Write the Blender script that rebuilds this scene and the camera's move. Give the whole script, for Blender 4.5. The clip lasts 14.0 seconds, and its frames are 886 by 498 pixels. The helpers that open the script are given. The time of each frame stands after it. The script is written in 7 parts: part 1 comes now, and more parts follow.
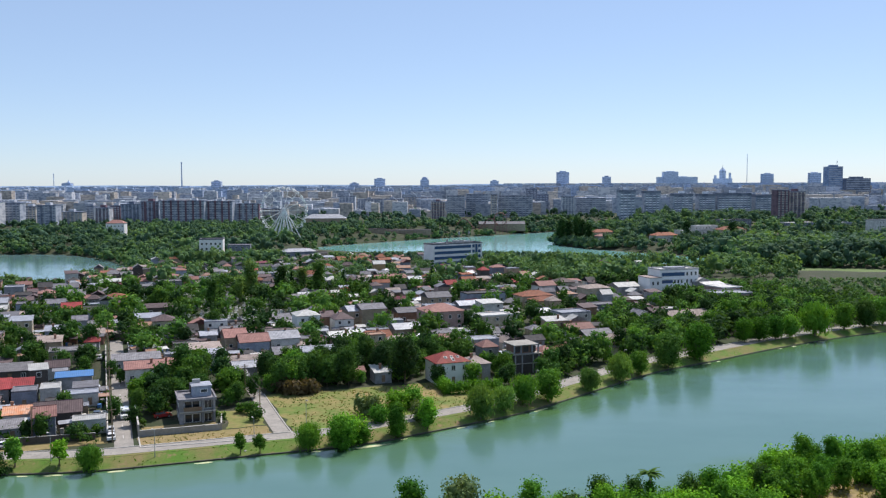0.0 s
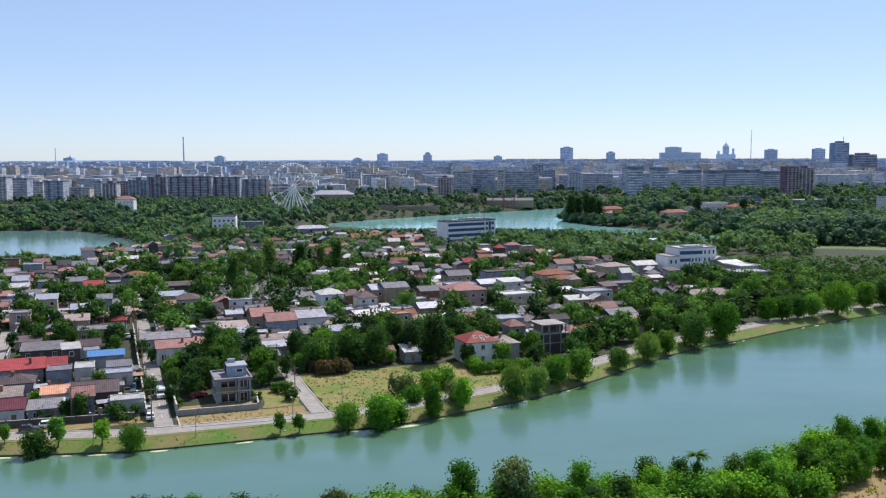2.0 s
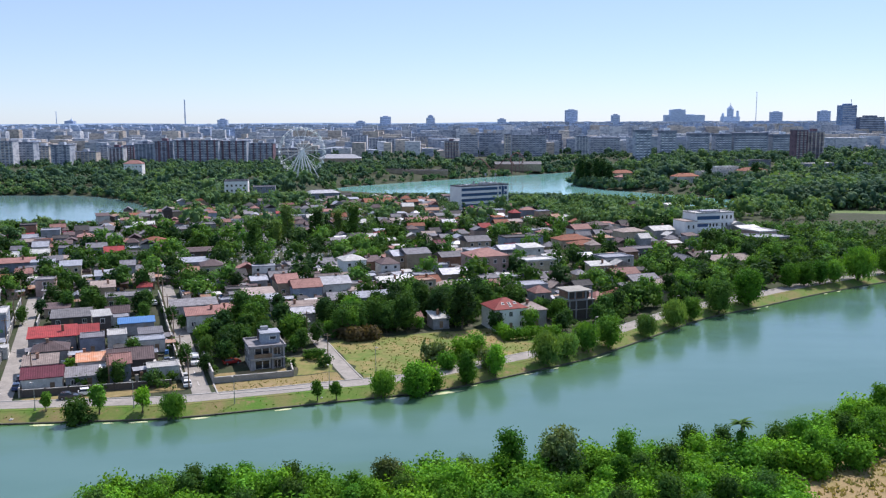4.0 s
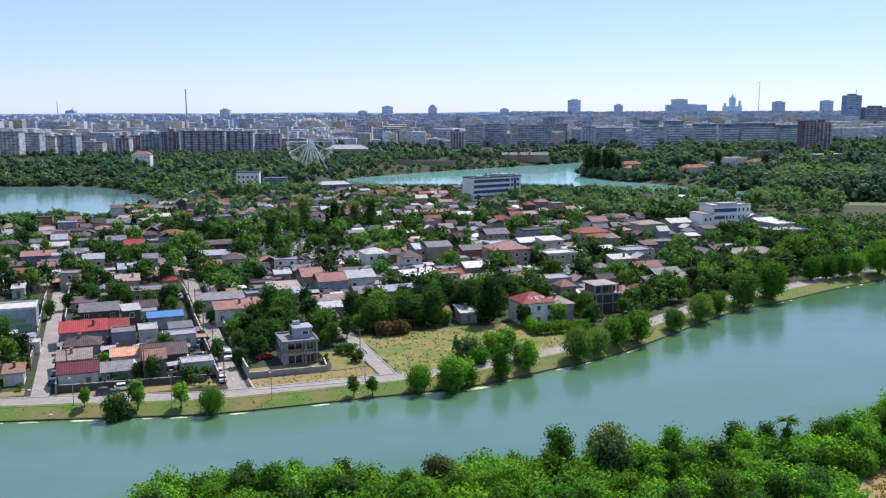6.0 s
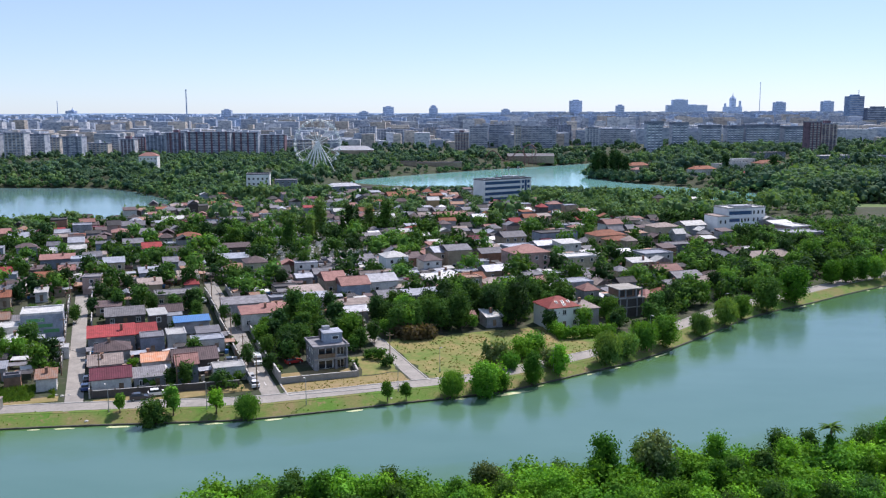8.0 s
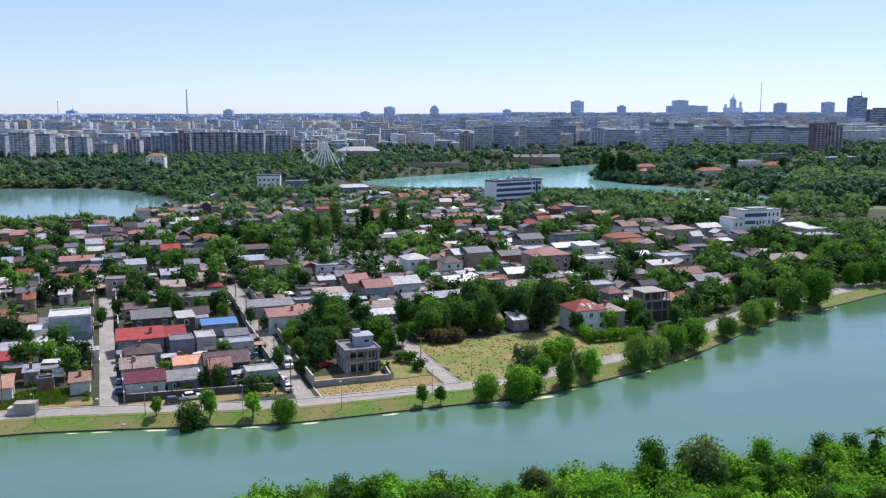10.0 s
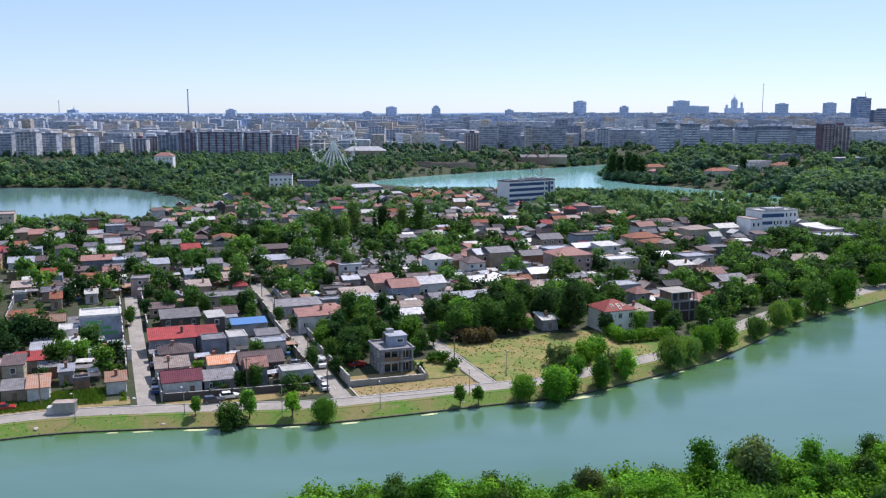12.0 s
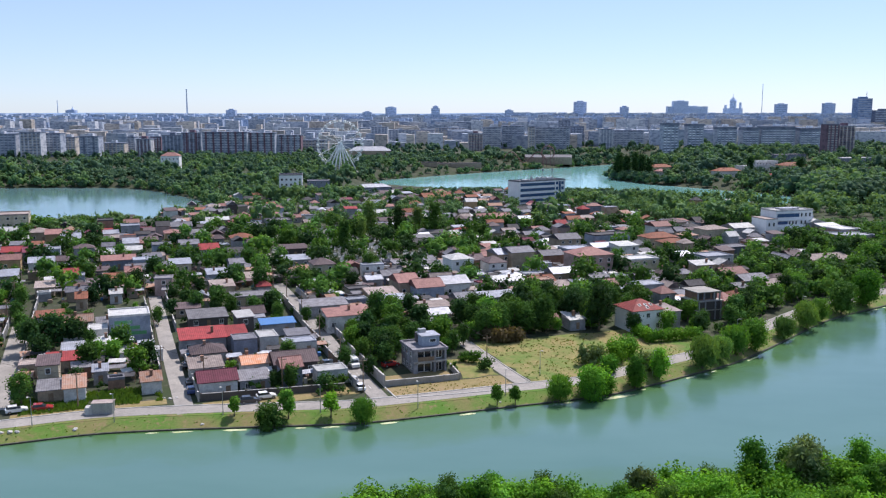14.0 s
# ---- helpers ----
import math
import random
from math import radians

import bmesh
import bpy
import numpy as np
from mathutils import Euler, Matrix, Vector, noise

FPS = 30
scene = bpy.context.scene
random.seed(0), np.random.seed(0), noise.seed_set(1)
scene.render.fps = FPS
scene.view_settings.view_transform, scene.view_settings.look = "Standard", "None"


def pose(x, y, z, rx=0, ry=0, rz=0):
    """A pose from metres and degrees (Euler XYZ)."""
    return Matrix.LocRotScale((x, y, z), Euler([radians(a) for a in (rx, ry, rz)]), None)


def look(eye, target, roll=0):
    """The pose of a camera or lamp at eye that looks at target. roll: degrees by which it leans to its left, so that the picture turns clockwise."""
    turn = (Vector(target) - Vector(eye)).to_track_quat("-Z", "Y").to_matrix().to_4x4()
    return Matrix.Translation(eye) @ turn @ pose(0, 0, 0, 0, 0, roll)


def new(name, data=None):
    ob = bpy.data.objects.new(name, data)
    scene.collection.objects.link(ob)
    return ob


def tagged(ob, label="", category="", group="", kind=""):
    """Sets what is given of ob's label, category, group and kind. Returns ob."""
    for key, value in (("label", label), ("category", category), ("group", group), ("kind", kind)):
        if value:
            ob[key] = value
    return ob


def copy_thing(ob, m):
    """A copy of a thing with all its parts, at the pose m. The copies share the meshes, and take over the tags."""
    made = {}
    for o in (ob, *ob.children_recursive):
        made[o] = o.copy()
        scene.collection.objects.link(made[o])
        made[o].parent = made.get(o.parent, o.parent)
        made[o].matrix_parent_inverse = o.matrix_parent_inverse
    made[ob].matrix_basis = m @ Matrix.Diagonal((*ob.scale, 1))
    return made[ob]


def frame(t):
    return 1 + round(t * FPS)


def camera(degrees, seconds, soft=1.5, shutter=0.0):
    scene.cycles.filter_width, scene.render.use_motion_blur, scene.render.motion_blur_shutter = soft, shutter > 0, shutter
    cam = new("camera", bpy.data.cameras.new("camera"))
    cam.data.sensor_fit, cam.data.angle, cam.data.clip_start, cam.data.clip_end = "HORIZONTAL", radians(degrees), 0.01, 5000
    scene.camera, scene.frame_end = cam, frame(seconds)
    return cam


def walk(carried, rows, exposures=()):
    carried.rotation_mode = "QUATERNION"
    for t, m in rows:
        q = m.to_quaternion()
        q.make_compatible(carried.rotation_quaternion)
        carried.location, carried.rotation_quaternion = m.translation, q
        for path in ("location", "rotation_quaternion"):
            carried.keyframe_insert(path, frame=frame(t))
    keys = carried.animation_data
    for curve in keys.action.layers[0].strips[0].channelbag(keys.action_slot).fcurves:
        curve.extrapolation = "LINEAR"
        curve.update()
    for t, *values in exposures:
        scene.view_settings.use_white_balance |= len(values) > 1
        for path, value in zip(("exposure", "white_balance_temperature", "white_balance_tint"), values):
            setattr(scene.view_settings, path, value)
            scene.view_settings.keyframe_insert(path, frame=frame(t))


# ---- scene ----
# the flight: seconds, place, yaw, pitch, roll
cam = camera(52.4, 14.0, 1.25)
PATH = [
    (0, 1.563, 0.666, 54.987, 0.342, -4.176, -0.196),
    (0.5, -0.586, 0.826, 55.309, 0.330, -4.287, -0.154),
    (1, -2.527, 0.834, 55.639, 0.348, -4.626, -0.128),
    (1.5, -4.358, 0.756, 55.957, 0.374, -5.139, -0.113),
    (2, -6.150, 0.678, 56.233, 0.400, -5.750, -0.113),
    (2.5, -7.925, 0.677, 56.465, 0.429, -6.399, -0.130),
    (3, -9.659, 0.776, 56.653, 0.468, -7.044, -0.170),
    (5.5, -18.836, 0.889, 58.280, 0.523, -8.776, -0.151),
    (6, -20.681, 1.030, 58.469, 0.504, -8.756, -0.155),
    (6.5, -22.497, 1.130, 58.696, 0.487, -8.739, -0.155),
    (7, -24.242, 1.161, 59.005, 0.481, -8.739, -0.149),
    (7.5, -25.987, 1.152, 59.331, 0.473, -8.747, -0.143),
    (8, -27.825, 1.180, 59.580, 0.438, -8.749, -0.147),
    (10.5, -37.244, 1.329, 60.328, 0.350, -8.732, -0.033),
    (11, -39.271, 1.396, 60.316, 0.331, -8.738, -0.016),
    (11.5, -41.237, 1.429, 60.265, 0.331, -8.737, 0.016),
    (12, -43.197, 1.435, 60.218, 0.333, -8.735, 0.050),
    (12.5, -45.179, 1.444, 60.190, 0.333, -8.735, 0.075),
    (13, -47.207, 1.473, 60.169, 0.327, -8.736, 0.084),
    (13.5, -49.264, 1.510, 60.136, 0.288, -8.731, 0.080),
    (14, -51.287, 1.552, 60.081, 0.170, -8.721, 0.059),
]
walk(cam, [(t, pose(x, y, z, 90 + pitch, 0, yaw) @ pose(0, 0, 0, 0, 0, roll)) for t, x, y, z, yaw, pitch, roll in PATH], [(0, 0.09, 6700, 13), (1, 0.09, 6650, 14), (3, 0.16, 6500, 17), (5.5, 0.20, 6450, 18), (14, 0.20, 6450, 18)])

# ---- light ----
SUN_TURN, SUN_RISE = 34.0, 56.0          # degrees from +y towards +x, and above the horizon
world = bpy.data.worlds.new("sky")
scene.world = world
world.use_nodes = True
wn, wl = world.node_tree.nodes, world.node_tree.links
sky = wn.new("ShaderNodeTexSky")
sky.sky_type = "NISHITA"
sky.sun_disc = False
sky.sun_elevation = radians(SUN_RISE)
sky.sun_rotation = radians(SUN_TURN)
sky.altitude = 90.0
sky.air_density, sky.dust_density, sky.ozone_density = 0.8, 0.2, 4.0
veil = wn.new("ShaderNodeMix")           # thin summer haze over the blue
veil.data_type = "RGBA"
veil.inputs[0].default_value = 0.34
veil.inputs[7].default_value = (5.4, 6.9, 8.3, 1)
wl.new(sky.outputs[0], veil.inputs[6])
cast = wn.new("ShaderNodeMix")           # the clear blue of a dry day
cast.data_type, cast.blend_type = "RGBA", "MULTIPLY"
cast.inputs[0].default_value = 1.0
cast.inputs[7].default_value = (0.93, 0.97, 1.05, 1)
wl.new(veil.outputs[2], cast.inputs[6])
wl.new(cast.outputs[2], wn["Background"].inputs[0])
wn["Background"].inputs[1].default_value = 0.114
sun = new("sun", bpy.data.lights.new("sun", "SUN"))
sun.data.energy, sun.data.angle, sun.data.color = 5.0, radians(0.53), (1.0, 0.955, 0.89)
SUN_WAY = Vector((math.sin(radians(SUN_TURN)) * math.cos(radians(SUN_RISE)), math.cos(radians(SUN_TURN)) * math.cos(radians(SUN_RISE)), math.sin(radians(SUN_RISE))))
sun.matrix_world = look((0, 0, 900), Vector((0, 0, 900)) - SUN_WAY)
scene.view_settings.exposure = 0.0

# ---- materials ----
rng = random.Random(11)


def nodes_of(name):
    m = bpy.data.materials.new(name)
    m.use_nodes = True
    return m, m.node_tree.nodes, m.node_tree.links, m.node_tree.nodes["Principled BSDF"]


def noise_node(n, l, scale, detail=4.0, rough=0.6, stretch=None):
    geo = n.new("ShaderNodeNewGeometry")
    tex = n.new("ShaderNodeTexNoise")
    tex.inputs["Scale"].default_value = scale
    tex.inputs["Detail"].default_value = detail
    tex.inputs["Roughness"].default_value = rough
    if stretch:
        mp = n.new("ShaderNodeMapping")
        mp.inputs["Scale"].default_value = stretch
        l.new(geo.outputs["Position"], mp.inputs["Vector"])
        l.new(mp.outputs[0], tex.inputs["Vector"])
    else:
        l.new(geo.outputs["Position"], tex.inputs["Vector"])
    return tex


def ramp_node(n, l, src, lo, hi):
    r = n.new("ShaderNodeMapRange")
    r.inputs["From Min"].default_value, r.inputs["From Max"].default_value = lo, hi
    l.new(src, r.inputs["Value"])
    return r


def mix_node(n, l, fac, a, b, kind="MIX"):
    m = n.new("ShaderNodeMix")
    m.data_type, m.blend_type = "RGBA", kind
    for sock, val in ((0, fac), (6, a), (7, b)):
        if hasattr(val, "is_linked"):
            l.new(val, m.inputs[sock])
        elif sock == 0:
            m.inputs[0].default_value = val
        else:
            m.inputs[sock].default_value = (*val, 1)
    return m.outputs[2]


def surface(name, base, other, rough=0.8, metal=0.0, coarse=0.35, fine=4.0, bump=0.15, spread=0.25, third=None, seam=0.0, seam_turn=0.0):
    """A weathered surface: two colours mixed by broad stains, fine grain, a shift from object to object, and seams at real spacing."""
    m, n, l, b = nodes_of(name)
    big = noise_node(n, l, coarse, 5.0)
    small = noise_node(n, l, fine, 3.0)
    col = mix_node(n, l, ramp_node(n, l, big.outputs[0], 0.36, 0.66).outputs[0], base, other)
    if third:
        spots = noise_node(n, l, coarse * 2.7, 6.0, 0.7)
        col = mix_node(n, l, ramp_node(n, l, spots.outputs[0], 0.55, 0.68).outputs[0], col, third)
    info = n.new("ShaderNodeObjectInfo")
    hsv = n.new("ShaderNodeHueSaturation")
    val = n.new("ShaderNodeMapRange")
    val.inputs["To Min"].default_value, val.inputs["To Max"].default_value = 1.0 - spread, 1.0 + spread
    l.new(info.outputs["Random"], val.inputs["Value"])
    l.new(val.outputs[0], hsv.inputs["Value"])
    grain = mix_node(n, l, 0.35, col, small.outputs[0], "OVERLAY")
    l.new(grain, hsv.inputs["Color"])
    l.new(hsv.outputs[0], b.inputs["Base Color"])
    b.inputs["Roughness"].default_value = rough
    b.inputs["Metallic"].default_value = metal
    b.inputs["Specular IOR Level"].default_value = 0.25
    bp = n.new("ShaderNodeBump")
    bp.inputs["Strength"].default_value = bump
    bp.inputs["Distance"].default_value = 0.05
    l.new(small.outputs[0], bp.inputs["Height"])
    if seam:
        geo = n.new("ShaderNodeTexCoord")
        mp = n.new("ShaderNodeMapping")
        mp.inputs["Rotation"].default_value = (0, 0, radians(seam_turn))
        wave = n.new("ShaderNodeTexWave")
        wave.inputs["Scale"].default_value = 0.314 / seam
        l.new(geo.outputs["Object"], mp.inputs["Vector"])
        l.new(mp.outputs[0], wave.inputs["Vector"])
        bp2 = n.new("ShaderNodeBump")
        bp2.inputs["Strength"].default_value, bp2.inputs["Distance"].default_value = 0.5, 0.06
        l.new(wave.outputs[1], bp2.inputs["Height"])
        l.new(bp.outputs[0], bp2.inputs["Normal"])
        l.new(bp2.outputs[0], b.inputs["Normal"])
    else:
        l.new(bp.outputs[0], b.inputs["Normal"])
    return m


def foliage(name, dark, light, spread=0.3):
    """Leaves: two greens by leaf, shifted from plant to plant, with light coming through them."""
    m, n, l, b = nodes_of(name)
    geo = n.new("ShaderNodeNewGeometry")
    lot = n.new("ShaderNodeMapRange")
    lot.inputs["To Min"].default_value, lot.inputs["To Max"].default_value = 0.15, 0.85
    l.new(geo.outputs["Random Per Island"], lot.inputs["Value"])
    col = mix_node(n, l, lot.outputs[0], dark, light)
    big = noise_node(n, l, 0.12, 3.0)
    tint = mix_node(n, l, ramp_node(n, l, big.outputs[0], 0.35, 0.7).outputs[0], (0.68, 0.86, 0.88), (1.25, 1.18, 0.80))
    col = mix_node(n, l, 1.0, col, tint, "MULTIPLY")
    info = n.new("ShaderNodeObjectInfo")
    val = n.new("ShaderNodeMapRange")
    val.inputs["To Min"].default_value, val.inputs["To Max"].default_value = 1.0 - spread, 1.0 + spread
    l.new(info.outputs["Random"], val.inputs["Value"])
    hsv = n.new("ShaderNodeHueSaturation")
    l.new(val.outputs[0], hsv.inputs["Value"])
    l.new(col, hsv.inputs["Color"])
    l.new(hsv.outputs[0], b.inputs["Base Color"])
    b.inputs["Roughness"].default_value = 0.75
    b.inputs["Specular IOR Level"].default_value = 0.08
    tr = n.new("ShaderNodeBsdfTranslucent")
    lift = mix_node(n, l, 1.0, hsv.outputs[0], (1.45, 1.42, 0.62), "MULTIPLY")
    l.new(lift, tr.inputs["Color"])
    mx = n.new("ShaderNodeMixShader")
    mx.inputs[0].default_value = 0.3
    l.new(b.outputs[0], mx.inputs[1])
    l.new(tr.outputs[0], mx.inputs[2])
    l.new(mx.outputs[0], n["Material Output"].inputs["Surface"])
    return m


def water_surface(name, deep, murk, ripple=1.0, shallow=None):
    """Green lake water: a murky body that shows its own colour, a mirror by Fresnel on top, small wind ripples."""
    m, n, l, b = nodes_of(name)
    big = noise_node(n, l, 0.018, 4.0, 0.55, (1.0, 2.2, 1.0))
    col = mix_node(n, l, ramp_node(n, l, big.outputs[0], 0.35, 0.68).outputs[0], deep, murk)
    if shallow:                              # algae cloud the shallows
        depth = n.new("ShaderNodeAttribute")
        depth.attribute_name = "depth"
        cloud = noise_node(n, l, 0.05, 4.0, 0.6)
        sway = n.new("ShaderNodeMath")
        sway.operation = "MULTIPLY_ADD"
        sway.inputs[1].default_value = 22.0
        l.new(cloud.outputs[0], sway.inputs[0])
        l.new(depth.outputs["Fac"], sway.inputs[2])
        col = mix_node(n, l, ramp_node(n, l, sway.outputs[0], 10.0, 27.0).outputs[0], shallow, col)
    l.new(col, b.inputs["Base Color"])
    b.inputs["Roughness"].default_value = 0.05
    b.inputs["IOR"].default_value = 1.33
    waves = noise_node(n, l, 1.6, 4.0, 0.6, (1.0, 1.7, 1.0))
    swell = noise_node(n, l, 0.22, 3.0, 0.6)
    bp = n.new("ShaderNodeBump")
    bp.inputs["Strength"].default_value, bp.inputs["Distance"].default_value = 0.22 * ripple, 0.08
    l.new(waves.outputs[0], bp.inputs["Height"])
    bp2 = n.new("ShaderNodeBump")
    bp2.inputs["Strength"].default_value, bp2.inputs["Distance"].default_value = 0.08 * ripple, 0.3
    l.new(swell.outputs[0], bp2.inputs["Height"])
    l.new(bp.outputs[0], bp2.inputs["Normal"])
    l.new(bp2.outputs[0], b.inputs["Normal"])
    return m


MAT = {
    "soil": surface("soil_and_grass", (0.050, 0.054, 0.034), (0.032, 0.050, 0.019), 0.95, 0, 0.12, 1.5, 0.3, 0.0, (0.10, 0.09, 0.072)),
    "grass": surface("mown_bank_grass", (0.075, 0.160, 0.022), (0.175, 0.150, 0.062), 0.95, 0, 0.14, 2.5, 0.35, 0.05, (0.22, 0.155, 0.085)),
    "meadow": surface("wild_meadow", (0.115, 0.168, 0.038), (0.265, 0.200, 0.090), 0.95, 0, 0.14, 1.2, 0.4, 0.0, (0.085, 0.145, 0.030)),
    "dry": surface("dry_grass", (0.27, 0.195, 0.105), (0.20, 0.175, 0.065), 0.95, 0, 0.09, 1.6, 0.3, 0.05, (0.30, 0.22, 0.13)),
    "asphalt": surface("worn_light_asphalt", (0.31, 0.29, 0.265), (0.235, 0.22, 0.205), 0.9, 0, 0.25, 3.0, 0.15, 0.05, (0.19, 0.18, 0.17)),
    "concrete": surface("concrete", (0.36, 0.34, 0.31), (0.26, 0.25, 0.23), 0.9, 0, 0.5, 5.0, 0.2, 0.1),
    "edge": surface("wet_bank_stone", (0.05, 0.05, 0.04), (0.10, 0.095, 0.07), 0.8, 0, 0.8, 5.0, 0.4, 0.1),
    "algae": surface("floating_algae", (0.42, 0.48, 0.22), (0.50, 0.50, 0.36), 0.9, 0, 0.6, 4.0, 0.2, 0.1),
    "water": water_surface("lake_water", (0.074, 0.156, 0.140), (0.092, 0.180, 0.166), 1.0, (0.060, 0.135, 0.040)),
    "water_far": water_surface("upper_lake_water", (0.175, 0.40, 0.39), (0.205, 0.435, 0.42)),
    "water_west": water_surface("western_lake_water", (0.10, 0.20, 0.205), (0.13, 0.235, 0.24)),
    "pond": surface("pond_weed", (0.085, 0.140, 0.040), (0.115, 0.160, 0.058), 0.85, 0, 0.05, 0.8, 0.2, 0.0, (0.06, 0.115, 0.03)),
    "bark": surface("bark", (0.10, 0.075, 0.05), (0.16, 0.13, 0.10), 0.95, 0, 1.5, 9.0, 0.5),
    "leaf": foliage("leaves", (0.030, 0.078, 0.020), (0.088, 0.178, 0.040)),
    "leaf_bright": foliage("fresh_leaves", (0.056, 0.146, 0.022), (0.150, 0.300, 0.048)),
    "leaf_dark": foliage("dark_leaves", (0.015, 0.044, 0.016), (0.046, 0.100, 0.034)),
    "leaf_olive": foliage("olive_leaves", (0.075, 0.130, 0.040), (0.190, 0.285, 0.090)),
    "leaf_dry": foliage("dried_leaves", (0.085, 0.060, 0.036), (0.150, 0.108, 0.066)),
    "leaf_front": foliage("thicket_leaves", (0.034, 0.114, 0.015), (0.116, 0.285, 0.034)),
    "leaf_lime": foliage("lime_green_leaves", (0.058, 0.168, 0.018), (0.195, 0.405, 0.044)),
    "leaf_grey": foliage("grey_green_leaves", (0.070, 0.110, 0.050), (0.165, 0.215, 0.100)),
    "leaf_garden": foliage("garden_leaves", (0.042, 0.104, 0.026), (0.116, 0.225, 0.052)),
    "leaf_willow": foliage("willow_leaves", (0.070, 0.145, 0.040), (0.185, 0.300, 0.085)),
    "grass_green": foliage("green_grass", (0.080, 0.150, 0.026), (0.140, 0.225, 0.042)),
    "grass_straw": foliage("straw_grass", (0.20, 0.175, 0.085), (0.28, 0.235, 0.12)),
    # leaf_far: the blue of distance haze is mixed into its greens
    "leaf_far": foliage("haze_blue_leaves", (0.056, 0.112, 0.080), (0.114, 0.188, 0.128), 0.1),
    "leaf_park": foliage("park_tree_leaves", (0.072, 0.142, 0.070), (0.148, 0.232, 0.106), 0.1),
}
WALLS = {
    "cream": ((0.62, 0.54, 0.40), (0.52, 0.46, 0.35)), "white": ((0.74, 0.73, 0.70), (0.62, 0.61, 0.58)), "grey": ((0.39, 0.39, 0.41), (0.30, 0.31, 0.325)),
    "tan": ((0.46, 0.37, 0.27), (0.38, 0.30, 0.22)), "pink": ((0.52, 0.37, 0.33), (0.44, 0.32, 0.28)), "ochre": ((0.56, 0.38, 0.20), (0.46, 0.31, 0.17)),
    "blue": ((0.40, 0.46, 0.55), (0.34, 0.39, 0.47)), "brick": ((0.36, 0.21, 0.15), (0.28, 0.17, 0.12)), "dark": ((0.10, 0.09, 0.085), (0.15, 0.13, 0.12)),
    "green": ((0.28, 0.40, 0.22), (0.24, 0.33, 0.19)), "slate": ((0.26, 0.29, 0.36), (0.22, 0.25, 0.31)),
}
for key, (c1, c2) in WALLS.items():
    MAT["wall_" + key] = surface(key + "_plaster", tuple(0.82 * c for c in c1), tuple(0.64 * c for c in c2), 0.9, 0, 0.5, 3.0, 0.12, 0.14)
ROOFS = {
    "red": ((0.36, 0.055, 0.058), (0.27, 0.048, 0.050), 0.8, 0), "tile": ((0.33, 0.125, 0.075), (0.24, 0.095, 0.06), 0.8, 0), "brown": ((0.15, 0.108, 0.112), (0.11, 0.08, 0.085), 0.75, 0),
    "maroon": ((0.21, 0.055, 0.085), (0.16, 0.045, 0.065), 0.8, 0), "orange": ((0.62, 0.24, 0.11), (0.72, 0.45, 0.33), 0.75, 0), "wine": ((0.30, 0.055, 0.045), (0.22, 0.045, 0.04), 0.7, 0), "grey": ((0.215, 0.215, 0.245), (0.15, 0.15, 0.17), 0.7, 0), "zinc": ((0.44, 0.46, 0.52), (0.32, 0.335, 0.375), 0.45, 0.2),
    "white": ((0.62, 0.62, 0.61), (0.48, 0.48, 0.47), 0.6, 0), "blue": ((0.07, 0.20, 0.46), (0.09, 0.22, 0.44), 0.5, 0), "dark": ((0.085, 0.082, 0.088), (0.055, 0.054, 0.058), 0.8, 0),
    "rust": ((0.36, 0.17, 0.10), (0.42, 0.32, 0.27), 0.75, 0.1), "pale": ((0.40, 0.33, 0.30), (0.29, 0.235, 0.215), 0.8, 0), "rose": ((0.36, 0.19, 0.165), (0.29, 0.145, 0.13), 0.75, 0),
    "asbestos": ((0.27, 0.265, 0.285), (0.18, 0.175, 0.19), 0.9, 0),
}
for key, (c1, c2, rg, mt) in ROOFS.items():
    MAT["roof_" + key] = surface(key + "_roofing", tuple(0.82 * c for c in c1), tuple(0.7 * c for c in c2), rg, mt, 0.7, 3.5, 0.15, 0.22, tuple(0.6 * c for c in c2), 0.45)
MAT["glass"], _n, _l, _b = nodes_of("window_glass")
_b.inputs["Base Color"].default_value = (0.03, 0.035, 0.04, 1)
_b.inputs["Roughness"].default_value = 0.06
MAT["wall_bright"] = surface("clean_white_render", (0.80, 0.80, 0.79), (0.70, 0.70, 0.70), 0.85, 0, 0.25, 2.0, 0.05, 0.04)
MAT["frame_white"] = surface("white_window_frame", (0.72, 0.72, 0.70), (0.6, 0.6, 0.58), 0.5, 0, 2.0, 9.0, 0.05, 0.1)
MAT["wood"] = surface("weathered_wood", (0.20, 0.13, 0.08), (0.27, 0.20, 0.14), 0.85, 0, 1.2, 8.0, 0.3, 0.2)
MAT["metal"] = surface("galvanised_steel", (0.42, 0.43, 0.44), (0.34, 0.35, 0.36), 0.45, 0.7, 1.0, 9.0, 0.05, 0.1)
MAT["steel_white"] = surface("white_painted_steel", (0.80, 0.80, 0.79), (0.70, 0.70, 0.70), 0.45, 0, 0.3, 4.0, 0.05, 0.05)
MAT["kerb"] = surface("kerb_stone", (0.46, 0.45, 0.43), (0.36, 0.35, 0.33), 0.9, 0, 0.8, 6.0, 0.2, 0.1)
MAT["paint_line"] = surface("worn_road_paint", (0.68, 0.68, 0.66), (0.45, 0.44, 0.43), 0.8, 0, 1.2, 6.0, 0.1, 0.05)

# ---- building blocks ----


